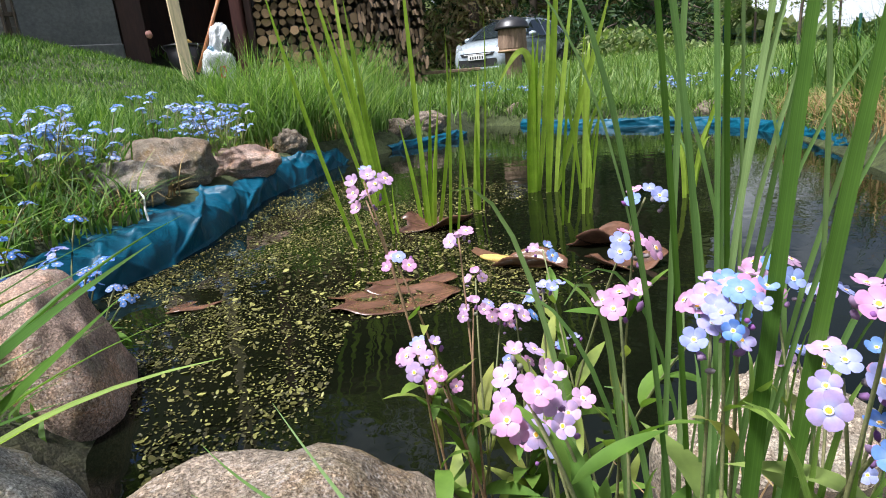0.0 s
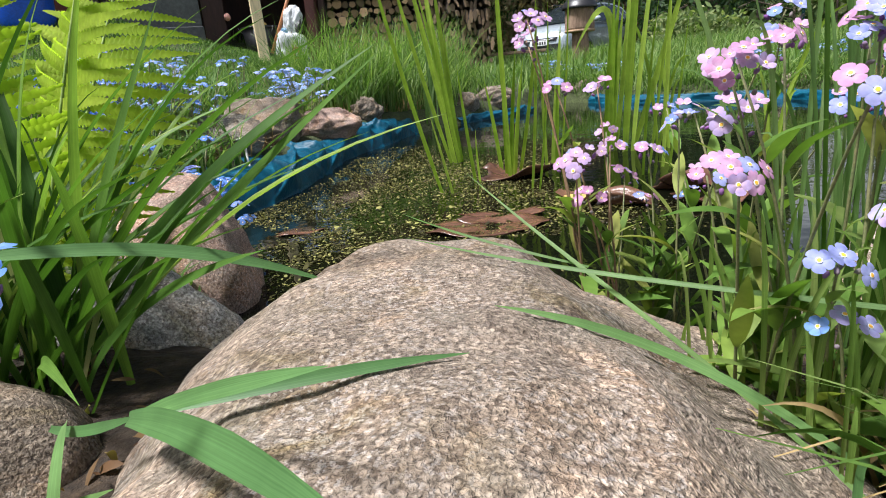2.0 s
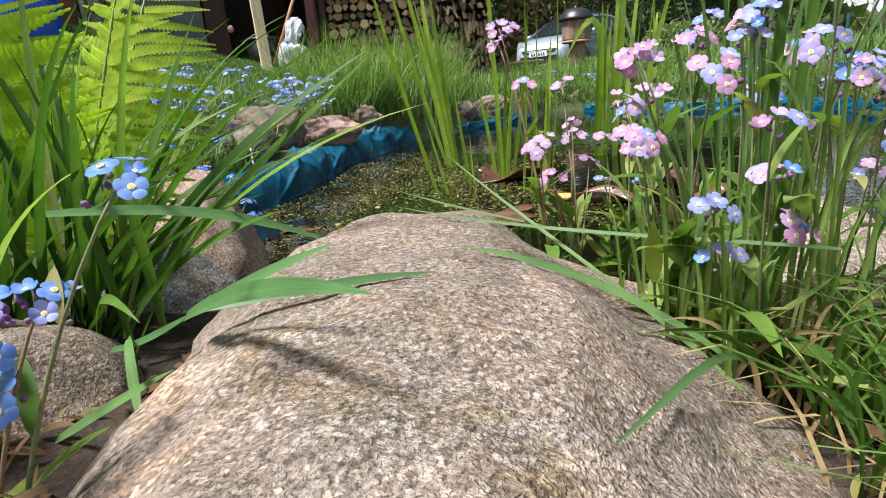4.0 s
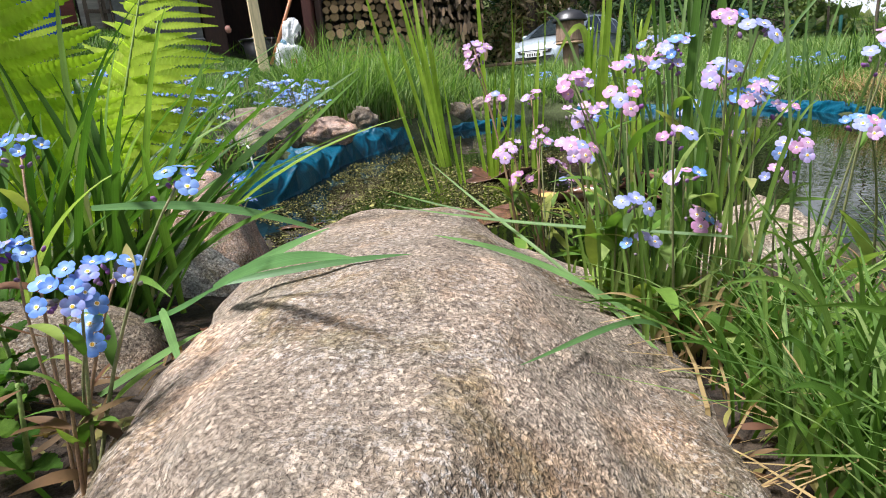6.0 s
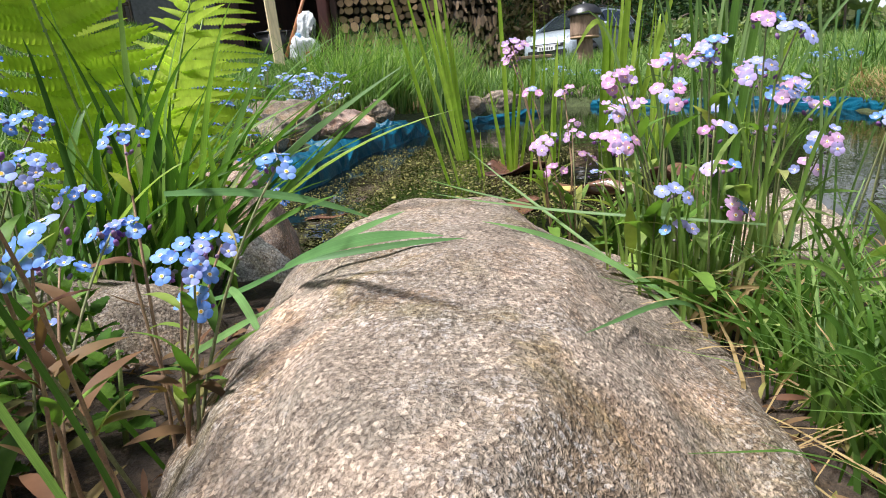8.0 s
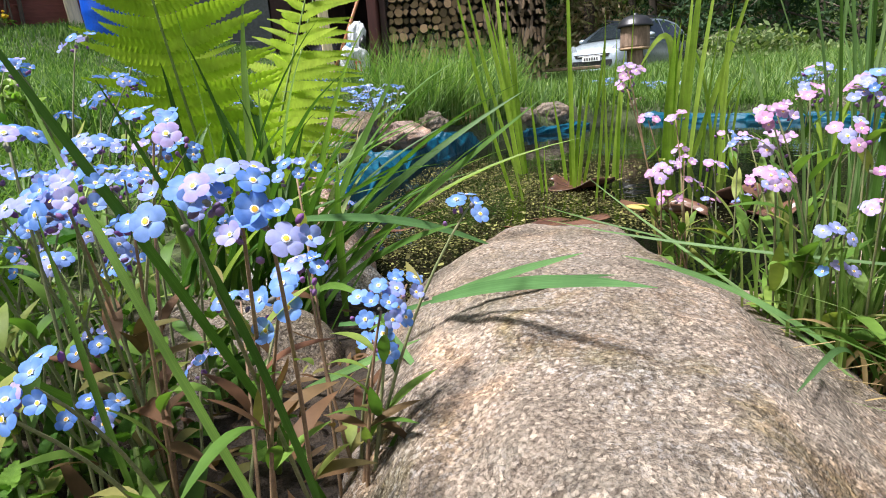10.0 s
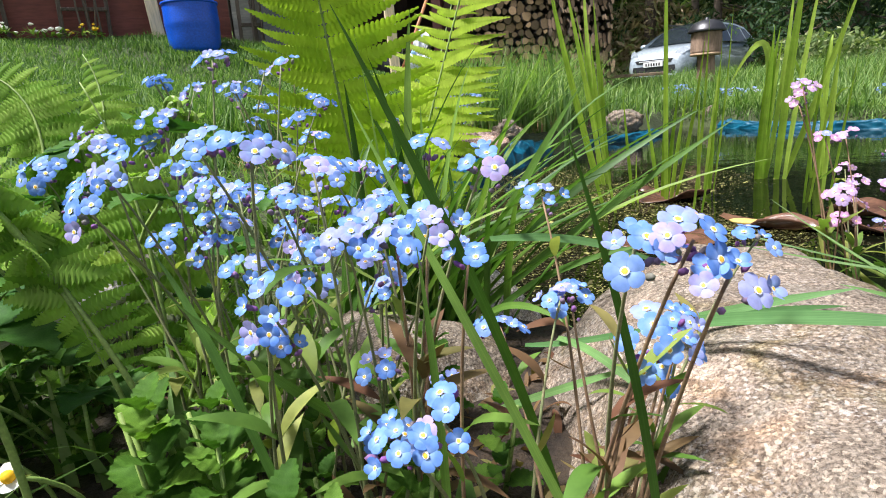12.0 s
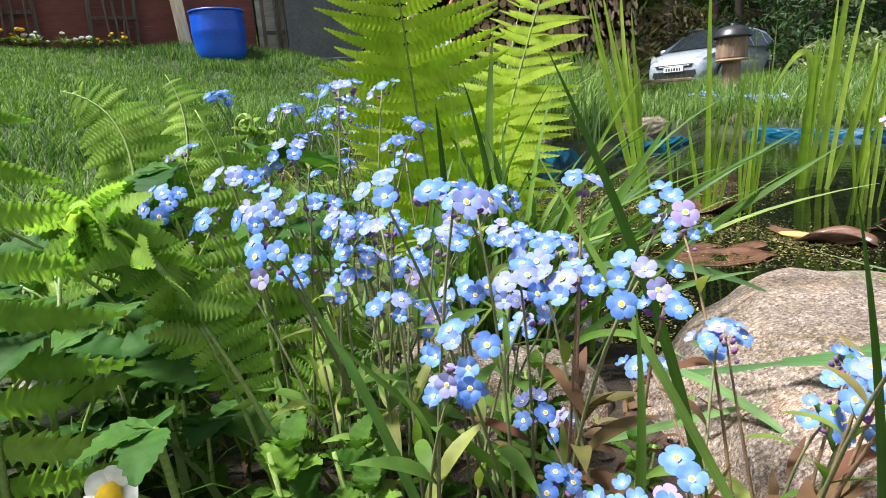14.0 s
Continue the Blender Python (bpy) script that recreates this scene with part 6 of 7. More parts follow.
reed_clump(0.057, 1.57, [(0.0, 0.035, 0.37, 0.015), (-0.012, -0.02, 0.28, 0.009), (0.012, 0.02, 0.25, 0.010), (0.02, 0.055, 0.50, 0.005)], 6)
reed_clump(0.246, 1.78, [(-0.008, 0.012, 0.46, 0.018), (0.0, 0.030, 0.45, 0.019), (0.008, 0.046, 0.42, 0.017), (0.012, 0.065, 0.60, 0.014), (-0.014, 0.0, 0.36, 0.012)], 7)
reed_clump(0.285, 1.76, [(0.0, 0.060, 0.70, 0.022), (0.014, 0.20, 0.58, 0.017), (0.02, 0.10, 0.64, 0.013)], 8)
reed_clump(0.251, 1.35, [(0.0, 0.03, 0.40, 0.007), (0.012, 0.06, 0.46, 0.006)], 9)
reed_clump(0.319, 1.44, [(0.0, 0.012, 0.42, 0.009), (0.014, 0.05, 0.36, 0.006)], 10)
bent = empty("reed_clump", (0.25, 1.77, -0.06))
blade(cubic((0, 0, 0), (0.01, 0, 0.36), (0.03, -0.01, 0.64), (-0.115, -0.03, 0.34), 16), 0.021, M["reed"], bent, face=(0, -1, 0.3), fold=0.12)
tagged(bent, "broad bright reed leaf bent over at the top", "reeds", "reeds in the pond")
reed(0.40, 1.75, 5, 0.5, (0.05, 0), 0.012, 7, RD)
reed(0.62, 1.55, 5, 0.45, (0.08, 0), 0.012, 8, RD)
reed(-0.42, 2.95, 10, 0.55, (-0.15, 0), 0.012, 9, "tall thin grass at the bank's foot", "blade", 0.0, 0.1, group="grass clumps", category="grass", name="grass_clump")

GC = "tall green grass clump between boulder and pond"
gk = dict(material="blade", name="grass_clump", category="grass", group="grass clumps")
reed(0.085, 0.205, 17, 0.40, (0.02, 0.0), 0.0021, 11, GC, z=0.045, spread=0.035, fan=0.3, **gk)
reed(0.125, 0.260, 16, 0.46, (0.05, 0.02), 0.0021, 12, GC, z=0.04, spread=0.045, fan=0.3, **gk)
reed(0.155, 0.185, 3, 0.44, (0.12, 0.0), 0.0021, 13, GC, z=0.05, spread=0.04, fan=0.3, **gk)
gt = dict(gk, material="tuft")
reed(0.058, 0.135, 34, 0.15, (0.03, -0.02), 0.0023, 14, "short green grass tuft with pale bases beside the boulder", z=0.065, spread=0.032, fan=0.22, curl=0.15, **gt)
reed(0.070, 0.125, 16, 0.075, (0.05, -0.10), 0.0024, 31, "withered straw-coloured grass at the tuft's foot", z=0.07, spread=0.035, fan=0.8, curl=0.6, **dict(gk, material="straw"))
reed(0.095, 0.120, 14, 0.070, (0.10, -0.15), 0.0024, 32, "withered straw-coloured grass at the tuft's foot", z=0.075, spread=0.03, fan=0.9, curl=0.6, **dict(gk, material="straw"))
reed(0.035, 0.190, 26, 0.14, (-0.04, -0.03), 0.0026, 21, "leafy green tuft with yellowing bases at the water", z=0.055, spread=0.035, fan=0.25, curl=0.15, **gt)
reed(0.100, 0.150, 20, 0.19, (0.06, 0.0), 0.0024, 22, "green grass tuft with pale bases between flowers", z=0.065, spread=0.035, fan=0.25, curl=0.15, **gt)
gl = dict(gk, material="long_grass")
reed(0.245, 0.080, 5, 0.34, (0.1, -0.05), 0.0030, 15, GC, z=0.06, spread=0.05, fan=0.4, **gk)
reed(0.300, 0.000, 26, 0.26, (0.30, -0.1), 0.0054, 16, GC, z=0.07, spread=0.07, fan=0.5, curl=0.5, **gl)
reed(0.205, -0.050, 30, 0.17, (0.36, -0.05), 0.0048, 17, "low grass tuft at the boulder's foot", z=0.072, spread=0.045, fan=0.6, curl=0.6, **gl)
reed(0.405, 0.060, 9, 0.34, (0.15, 0.0), 0.0042, 18, GC, z=0.07, spread=0.06, fan=0.4, curl=0.4, **gl)
reed(0.330, -0.120, 40, 0.30, (0.24, 0.0), 0.0056, 19, GC, z=0.08, spread=0.07, fan=0.55, curl=0.5, **gl)
reed(0.235, -0.140, 28, 0.20, (0.30, 0.05), 0.0048, 23, "low arching grass beside the boulder", z=0.075, spread=0.05, fan=0.6, curl=0.6, **gl)
for i, (rx, ry) in enumerate(((0.118, 0.050), (0.128, 0.000), (0.135, -0.055), (0.140, -0.110), (0.150, 0.030), (0.165, -0.085))):
    reed(rx, ry, 16, 0.13, (0.22, -0.08), 0.0036, 60 + i, "short arching grass rooted against the boulder", z=0.07, spread=0.03, fan=0.7, curl=0.6, **gl)
for i, (rx, ry) in enumerate(((0.092, 0.115), (0.098, 0.080), (0.094, 0.045), (0.100, 0.012), (0.104, -0.025), (0.108, -0.062), (0.114, -0.100), (0.122, -0.140))):
    reed(rx, ry, 11, 0.085, (0.30, -0.10), 0.0032, 80 + i, "short arching grass rooted against the boulder", z=0.084, spread=0.022, fan=0.8, curl=0.7, **gl)
reed(0.200, 0.270, 2, 0.42, (0.1, 0.05), 0.0021, 20, GC, z=0.04, spread=0.05, fan=0.35, **gk)


def lone_blades(name, label, rows, material="blade", category="grass", group="single grass blades"):
    """A tuft of a few long blades, each by its foot, two bends, tip and width."""
    p0 = Vector(rows[0][0])
    c = empty(name, p0)
    for a, b, d, e, w in rows:
        pts = [Vector(q) - p0 for q in (a, b, d, e)]
        blade(cubic(*pts, 14), w, M[material], c, face=(0, -0.75, 0.65), fold=0.2)
    return tagged(c, label, category, group)


lone_blades("grass_clump", "broad grass blades rising close over the boulder", [
    ((0.080, 0.150, 0.06), (0.078, 0.152, 0.17), (0.088, 0.158, 0.29), (0.112, 0.182, 0.45), 0.0048),
    ((0.090, 0.140, 0.06), (0.085, 0.150, 0.17), (0.096, 0.155, 0.29), (0.135, 0.170, 0.45), 0.0048),
    ((0.10, 0.22, 0.06), (0.09, 0.22, 0.22), (0.075, 0.21, 0.36), (0.055, 0.21, 0.52), 0.0022),
    ((0.12, 0.24, 0.06), (0.12, 0.24, 0.22), (0.10, 0.23, 0.36), (0.095, 0.22, 0.54), 0.0022)], "long_grass")
lone_blades("fallen_grass", "thin green grass stem lying across the boulder", [
    ((0.100, 0.110, 0.172), (0.054, 0.135, 0.173), (-0.031, 0.178, 0.169), (-0.125, 0.222, 0.183), 0.0022),
    ((-0.03, 0.19, 0.172), (-0.06, 0.20, 0.178), (-0.09, 0.21, 0.184), (-0.13, 0.25, 0.190), 0.0013)])
lone_blades("fallen_grass", "narrow grass blade hanging from the boulder into the water", [
    ((0.080, 0.080, 0.085), (0.025, 0.135, 0.140), (-0.03, 0.180, 0.166), (-0.09, 0.244, 0.213), 0.0022)])
lone_blades("fallen_grass", "green grass blade resting on the boulder's flank", [
    ((0.058, 0.116, 0.114), (0.01, 0.130, 0.152), (-0.035, 0.135, 0.168), (-0.075, 0.13, 0.178), 0.0040),
    ((0.075, 0.125, 0.098), (0.055, 0.115, 0.135), (0.01, 0.03, 0.150), (-0.026, -0.031, 0.167), 0.0032)], "sedge")
lone_blades("fallen_grass", "jointed grass stalk whose broad blades lie over the boulder", [
    ((-0.275, 0.120, 0.132), (-0.245, 0.099, 0.142), (-0.215, 0.078, 0.158), (-0.183, 0.058, 0.176), 0.0042),
    ((-0.186, 0.060, 0.175), (-0.155, 0.066, 0.178), (-0.120, 0.076, 0.181), (-0.083, 0.089, 0.178), 0.0042),
    ((-0.192, 0.064, 0.171), (-0.160, 0.034, 0.190), (-0.120, -0.002, 0.208), (-0.081, -0.039, 0.214), 0.0072),
    ((-0.186, 0.060, 0.174), (-0.162, 0.046, 0.188), (-0.134, 0.031, 0.201), (-0.106, 0.015, 0.213), 0.0046),
    ((-0.250, 0.102, 0.146), (-0.232, 0.078, 0.154), (-0.208, 0.042, 0.153), (-0.187, 0.014, 0.143), 0.0052),
    ((-0.300, 0.090, 0.092), (-0.268, 0.080, 0.110), (-0.232, 0.068, 0.132), (-0.199, 0.058, 0.149), 0.0050),
    ((-0.298, 0.126, 0.210), (-0.264, 0.156, 0.205), (-0.224, 0.185, 0.199), (-0.162, 0.206, 0.163), 0.0070)], "sedge")


def lily(x, y, z, n, seed, label, h=0.34, w=0.0105, reach=0.48):
    """A dense clump of strap leaves that spread like a fan, the outer ones arching."""
    r = random.Random(seed)
    c = empty("strap_leaf_clump", (x, y, z))
    for k in range(n):
        a = (r.gauss(0.1, 0.75) if k % 3 else r.uniform(-3.1, 3.1))
        up = r.uniform(0.30, 0.75) if k % 3 else r.uniform(0.7, 1.0)
        ln = h * r.uniform(0.65, 1.25) * (1.12 - 0.2 * up)
        out = ln * (1.02 - up) * (0.9 + reach * 0.4)
        d = Vector((math.cos(a), math.sin(a), 0))
        b = Vector((r.uniform(-0.04, 0.04), r.uniform(-0.03, 0.03), 0))
        top = ln * (0.30 + 0.70 * up)
        sag = r.uniform(0.72, 1.0) if r.random() < 0.3 else r.uniform(0.97, 1.1)
        pts = (b, b + d * out * 0.28 + Vector((0, 0, top * 0.48)), b + d * out * 0.62 + Vector((0, 0, top * 0.86)), b + d * out * 1.1 + Vector((0, 0, top * sag)))
        blade(cubic(*pts, 13), w * r.uniform(0.5, 1.1), M["lily" if k % 7 else "tuft"], c, face=tuple(Vector((0, 0, 1)) * (1.2 - up) - d * up), fold=r.uniform(0.3, 0.65), twist=r.uniform(-0.7, 0.7), taper=0.3)
    return tagged(c, label, "leaves", "strap-leaved clumps")


lily(-0.392, 0.235, 0.09, 54, 1, "dense clump of dark green strap leaves spreading like a fan", 0.27, 0.0105)
lily(-0.345, 0.205, 0.10, 8, 2, "arching green strap leaves beside grey stones", 0.20, 0.0075)
lily(-0.455, 0.205, 0.10, 16, 3, "upright green strap leaves among forget-me-nots", 0.20)
lone_blades("strap_leaf_clump", "long strap leaves arching out over the water", [
    ((-0.36, 0.24, 0.10), (-0.31, 0.24, 0.18), (-0.24, 0.25, 0.235), (-0.14, 0.265, 0.288), 0.0075),
    ((-0.35, 0.22, 0.10), (-0.30, 0.22, 0.15), (-0.22, 0.215, 0.215), (-0.125, 0.205, 0.282), 0.0075),
    ((-0.35, 0.23, 0.10), (-0.32, 0.22, 0.18), (-0.28, 0.22, 0.25), (-0.235, 0.21, 0.315), 0.0075),
    ((-0.33, 0.21, 0.10), (-0.30, 0.20, 0.15), (-0.24, 0.19, 0.18), (-0.185, 0.17, 0.195), 0.006),
    ((-0.34, 0.19, 0.10), (-0.31, 0.16, 0.15), (-0.28, 0.13, 0.17), (-0.24, 0.10, 0.155), 0.006)], "lily", "leaves", "strap-leaved clumps")
lone_blades("strap_leaf_clump", "long green blades standing among the blue flowers", [
    ((-0.235, -0.02, 0.09), (-0.25, -0.06, 0.2), (-0.27, -0.09, 0.27), (-0.30, -0.10, 0.34), 0.0038),
    ((-0.20, -0.10, 0.09), (-0.23, -0.10, 0.17), (-0.27, -0.09, 0.24), (-0.31, -0.07, 0.31), 0.0032),
    ((-0.28, -0.08, 0.09), (-0.275, -0.10, 0.15), (-0.27, -0.11, 0.21), (-0.275, -0.11, 0.265), 0.0032),
    ((-0.34, -0.08, 0.09), (-0.37, -0.08, 0.18), (-0.39, -0.07, 0.22), (-0.42, -0.06, 0.25), 0.0044),
    ((-0.33, 0.02, 0.09), (-0.30, -0.04, 0.14), (-0.35, -0.08, 0.19), (-0.39, -0.09, 0.24), 0.0044),
    ((-0.195, -0.09, 0.07), (-0.197, -0.10, 0.17), (-0.21, -0.115, 0.24), (-0.227, -0.132, 0.30), 0.0026)], "lily", "leaves", "strap-leaved clumps")


# ---- ferns ----
def pinna_mesh(name, material, lobes=20, width=0.066, notch=0.62, droop=0.07, ruffle=0.0):
    """One leaflet along x, one long, tapering, finely lobed on both sides, its tip turned up."""
    vs, fs = [], []
    prof = []
    for i in range(lobes):
        u0 = i / lobes
        w = width * (1 - u0 ** 1.8) * (0.75 + 0.25 * min(1, 5 * u0)) + 0.004
        prof += [(u0, w * notch), (u0 + 0.35 / lobes, w), (u0 + 0.75 / lobes, w * 0.94)]
    prof.append((1.0, 0.001))
    for i, (u, w) in enumerate(prof):
        z, y = 0.04 * math.sin(u * 2.6) - droop * u * u, 0.07 * u * u
        wav = ruffle * w * math.sin(i * 2.1)
        vs += [(u + 0.35 * w, y + w, z + 0.05 * w - ruffle * 0.6 * w + wav), (u, y, z - 0.004), (u + 0.35 * w, y - w, z + 0.05 * w - ruffle * 0.6 * w - wav)]
    for i in range(len(prof) - 1):
        a = 3 * i
        fs += [(a, a + 1, a + 4, a + 3), (a + 1, a + 2, a + 5, a + 4)]
    return mesh_of(name, vs, fs, M[material])


PINNA = {"fern": pinna_mesh("pinna", "fern", 18, 0.082, 0.66, 0.15, 0.25), "fern_dark": pinna_mesh("pinna", "fern_dark", 11, 0.175, 0.66, 0.26, 0.5)}


def frond(fern, line, reach, n, face, material="fern", start=0.12, slope=86, seed=0, thick=0.0024, hang=0.0):
    """A frond: a stalk with leaflets in two rows, longest past the middle."""
    r = random.Random(seed)
    inv = fern.matrix_world.inverted()
    pts = [Vector(p) for p in line]
    k = len(pts) - 1
    v, f = tube([inv @ p for p in pts], [thick * (1 - 0.8 * i / k) for i in range(k + 1)], 6)
    part("stalk", mesh_of("stalk", v, f, M["rachis"]), fern)
    for i in range(n):
        u = start + (0.985 - start) * (i / (n - 1))
        s = u * k
        j = min(k - 1, int(s))
        p = pts[j].lerp(pts[j + 1], s - j)
        t = (pts[j + 1] - pts[j]).normalized()
        w = (u - start) / (1 - start)
        ln = reach * (math.sin(math.pi * min(1, 0.08 + 0.92 * w) ** 0.85) ** 0.8 * 0.97 + 0.03)
        nor = Vector(face).normalized()
        side = t.cross(nor).normalized()
        nor = side.cross(t)
        for sgn in (1, -1):
            a = radians(slope + r.uniform(-6, 6) - 16 * w)
            x = (side * sgn * math.sin(a) + t * math.cos(a) - nor * r.uniform(-0.12, 0.34) - Vector((0, 0, hang * r.uniform(0.6, 1.4)))).normalized()
            y = nor.cross(x).normalized()
            z = x.cross(y)
            m = Matrix((x, y, z)).transposed().to_4x4()
            m = Matrix.Translation(p) @ m @ Matrix.Diagonal((ln, ln * sgn, ln, 1))
            part("pinna", PINNA[material], fern, m=inv @ m)


def fern(base, fronds, label, material="fern", start=0.12):
    c = empty("fern", base)
    for i, (p1, p2, p3, reach, n, face) in enumerate(fronds):
        frond(c, cubic(base, p1, p2, p3, 18), reach, n, face, material, start=start, seed=i, hang=0.35 if material == "fern_dark" else 0.06)
    return tagged(c, label, "fern", "ferns")


fern((-0.465, 0.335, 0.09), [((-0.478, 0.31, 0.22), (-0.468, 0.255, 0.38), (-0.475, 0.21, 0.62), 0.100, 46, (0.05, -1, 0.25)),
                             ((-0.42, 0.34, 0.22), (-0.40, 0.36, 0.32), (-0.315, 0.42, 0.58), 0.078, 44, (-0.55, -0.8, 0.2)),
                             ((-0.50, 0.36, 0.2), (-0.53, 0.40, 0.33), (-0.585, 0.44, 0.50), 0.072, 36, (0.4, -0.9, 0.2)),
                             ((-0.44, 0.38, 0.2), (-0.42, 0.44, 0.33), (-0.40, 0.52, 0.46), 0.09, 26, (0.2, -1, 0.1))],
     "tall bright yellow-green ostrich fern with upright fronds")
fern((-0.70, 0.03, 0.08), [((-0.70, 0.10, 0.22), (-0.66, 0.12, 0.27), (-0.57, 0.12, 0.265), 0.055, 22, (0.1, -0.5, 0.8)),
                           ((-0.76, 0.10, 0.20), (-0.80, 0.14, 0.25), (-0.86, 0.16, 0.24), 0.05, 18, (0.1, -0.5, 0.8)),
                           ((-0.66, 0.13, 0.25), (-0.665, 0.14, 0.345), (-0.74, 0.125, 0.362), 0.050, 28, (0.3, -0.9, 0.4)),
                           ((-0.65, 0.16, 0.24), (-0.66, 0.20, 0.32), (-0.70, 0.207, 0.375), 0.045, 26, (0.3, -0.9, 0.3))],
     "low arching young fern with fronds still unrolling", "fern_dark")
fern((-0.545, -0.125, 0.09), [((-0.540, -0.130, 0.17), (-0.530, -0.125, 0.27), (-0.520, -0.106, 0.36), 0.056, 13, (0.55, -0.8, 0.25))],
     "bright green young fern with close-set leaflets", "fern_dark")
fern((-0.430, -0.045, 0.09), [((-0.447, -0.058, 0.185), (-0.476, -0.060, 0.240), (-0.508, -0.066, 0.280), 0.030, 15, (0.35, -0.85, 0.25))],
     "young fern frond bending over the dead branch", "fern_dark", 0.42)
fern((-0.490, 0.005, 0.09), [((-0.495, 0.030, 0.20), (-0.505, 0.034, 0.28), (-0.532, 0.030, 0.335), 0.046, 17, (0.3, -0.9, 0.25)),
                             ((-0.48, 0.02, 0.15), (-0.455, 0.03, 0.20), (-0.43, 0.02, 0.215), 0.034, 14, (0.1, -0.8, 0.5))],
     "small green fern between forget-me-nots", "fern_dark")


def crozier(points, radius, coil, label, stout=1.0):
    """A fern frond still rolled up at its end."""
    c = empty("fern_crozier", points[0])
    o = Vector(points[0])
    line = [p - o for p in bezier(*points, 12)]
    t = (line[-1] - line[-2]).normalized()
    side = Vector((coil, 0, 0))
    side = (side - t * side.dot(t)).normalized()
    e = line[-1]
    for k in range(1, 30):
        a = k / 29 * 2.6 * math.pi
        rr = radius * (1 - 0.72 * k / 29)
        line.append(e + side * (radius - rr * math.cos(a)) + t * rr * math.sin(a))
    v, f = tube(line, [0.0013 + 0.0016 * stout * min(1, max(0, i - 7) / 10) for i in range(len(line))], 7)
    part("stalk", mesh_of("stalk", v, f, M["rachis"]), c)
    r = random.Random(3)
    for i in range(6 if stout > 1 else 10, len(line), 1 if stout > 1 else 2):
        for s in (1, -1):
            m = Matrix.Translation(line[i]) @ pose(0, 0, 0, s * 60, r.uniform(-60, 60), r.uniform(0, 360)) @ Matrix.Diagonal((0.011 * stout, 0.02 * stout, 0.011 * stout, 1))
            part("pinna", PINNA["fern_dark"], c, m=m)
    return tagged(c, label, "fern", "ferns")


crozier(((-0.450, -0.050, 0.10), (-0.470, -0.060, 0.262), (-0.512, -0.074, 0.286)), 0.0125, -1, "furled woolly fern crozier curling over", 2.4)
crozier(((-0.68, 0.28, 0.12), (-0.70, 0.29, 0.24), (-0.697, 0.302, 0.322)), 0.012, 1, "thin fern crozier curled at its tip")
crozier(((-0.67, 0.30, 0.12), (-0.68, 0.31, 0.22), (-0.682, 0.311, 0.306)), 0.010, 1, "thin fern crozier curled at its tip")


# ---- strawberry, lemon balm and low herbs ----
def toothed_leaf(name, material, length=1.0, width=0.75, teeth=9, wave=0.06):
    vs, fs = [], []
    n = teeth * 2
    for i in range(n + 1):
        u = i / n
        w = width * 0.5 * math.sin(math.pi * u ** 0.72) ** 0.75 + 0.004
        if i % 2 == 0 and 0 < i < n:
            w *= 0.88
        z = 0.22 * u - 0.34 * u * u
        for s in (-1, -0.5, 0, 0.5, 1):
            vs.append((u * length + (0.05 if i % 2 else 0) * abs(s), s * w, z + abs(s) * 0.13 * w * 2 + wave * math.sin(u * 30) * (abs(s) * 0.25)))
        if i:
            a = 5 * (i - 1)
            fs += [(a + j, a + 5 + j, a + 6 + j, a + 1 + j) for j in range(4)]
    return mesh_of(name, vs, fs, M[material])


STRAW_LEAF = toothed_leaf("leaflet", "strawberry_leaf")
HERB_LEAF = toothed_leaf("leaf", "herb", 1, 0.72, 8, 0.1)


def strawberry(x, y, seed, n=4, h=0.09, size=0.04):
    r = random.Random(seed)
    c = empty("strawberry_plant", (x, y, gz(x, y)))
    for k in range(n):
        a = 360 * k / n + r.uniform(-25, 25)
        d = Vector((math.cos(radians(a)), math.sin(radians(a)), 0))
        hh = h * r.uniform(0.7, 1.2)
        e = d * hh * 0.6 + Vector((0, 0, hh))
        v, f = tube(bezier((0, 0, 0), d * 0.01 + Vector((0, 0, hh * 0.7)), e, 6), 0.0014, 5)
        part("stalk", mesh_of("stalk", v, f, M["rachis"]), c)
        for q in (-75, 0, 75):
            s = size * r.uniform(0.85, 1.15)
            part("leaflet", STRAW_LEAF, c, m=Matrix.Translation(e) @ pose(0, 0, 0, r.uniform(-15, 15), -r.uniform(-15, 22), a + q) @ Matrix.Diagonal((s, s, s, 1)))
    return tagged(c, "dark green strawberry plant with toothed leaves", "strawberry plant", "strawberry plants")


for i, (sx, sy) in enumerate(((-0.66, 0.0), (-0.74, 0.10), (-0.62, -0.10), (-0.72, -0.08), (-0.58, 0.16), (-0.80, 0.20), (-0.68, 0.34), (-0.60, -0.17))):
    strawberry(sx, sy, i)
for i, (sx, sy, sh, ss) in enumerate(((-0.60, 0.042, 0.17, 0.045), (-0.585, -0.06, 0.125, 0.044), (-0.54, -0.03, 0.075, 0.040), (-0.56, 0.05, 0.15, 0.038))):
    strawberry(sx, sy, 40 + i, 3, sh, ss)


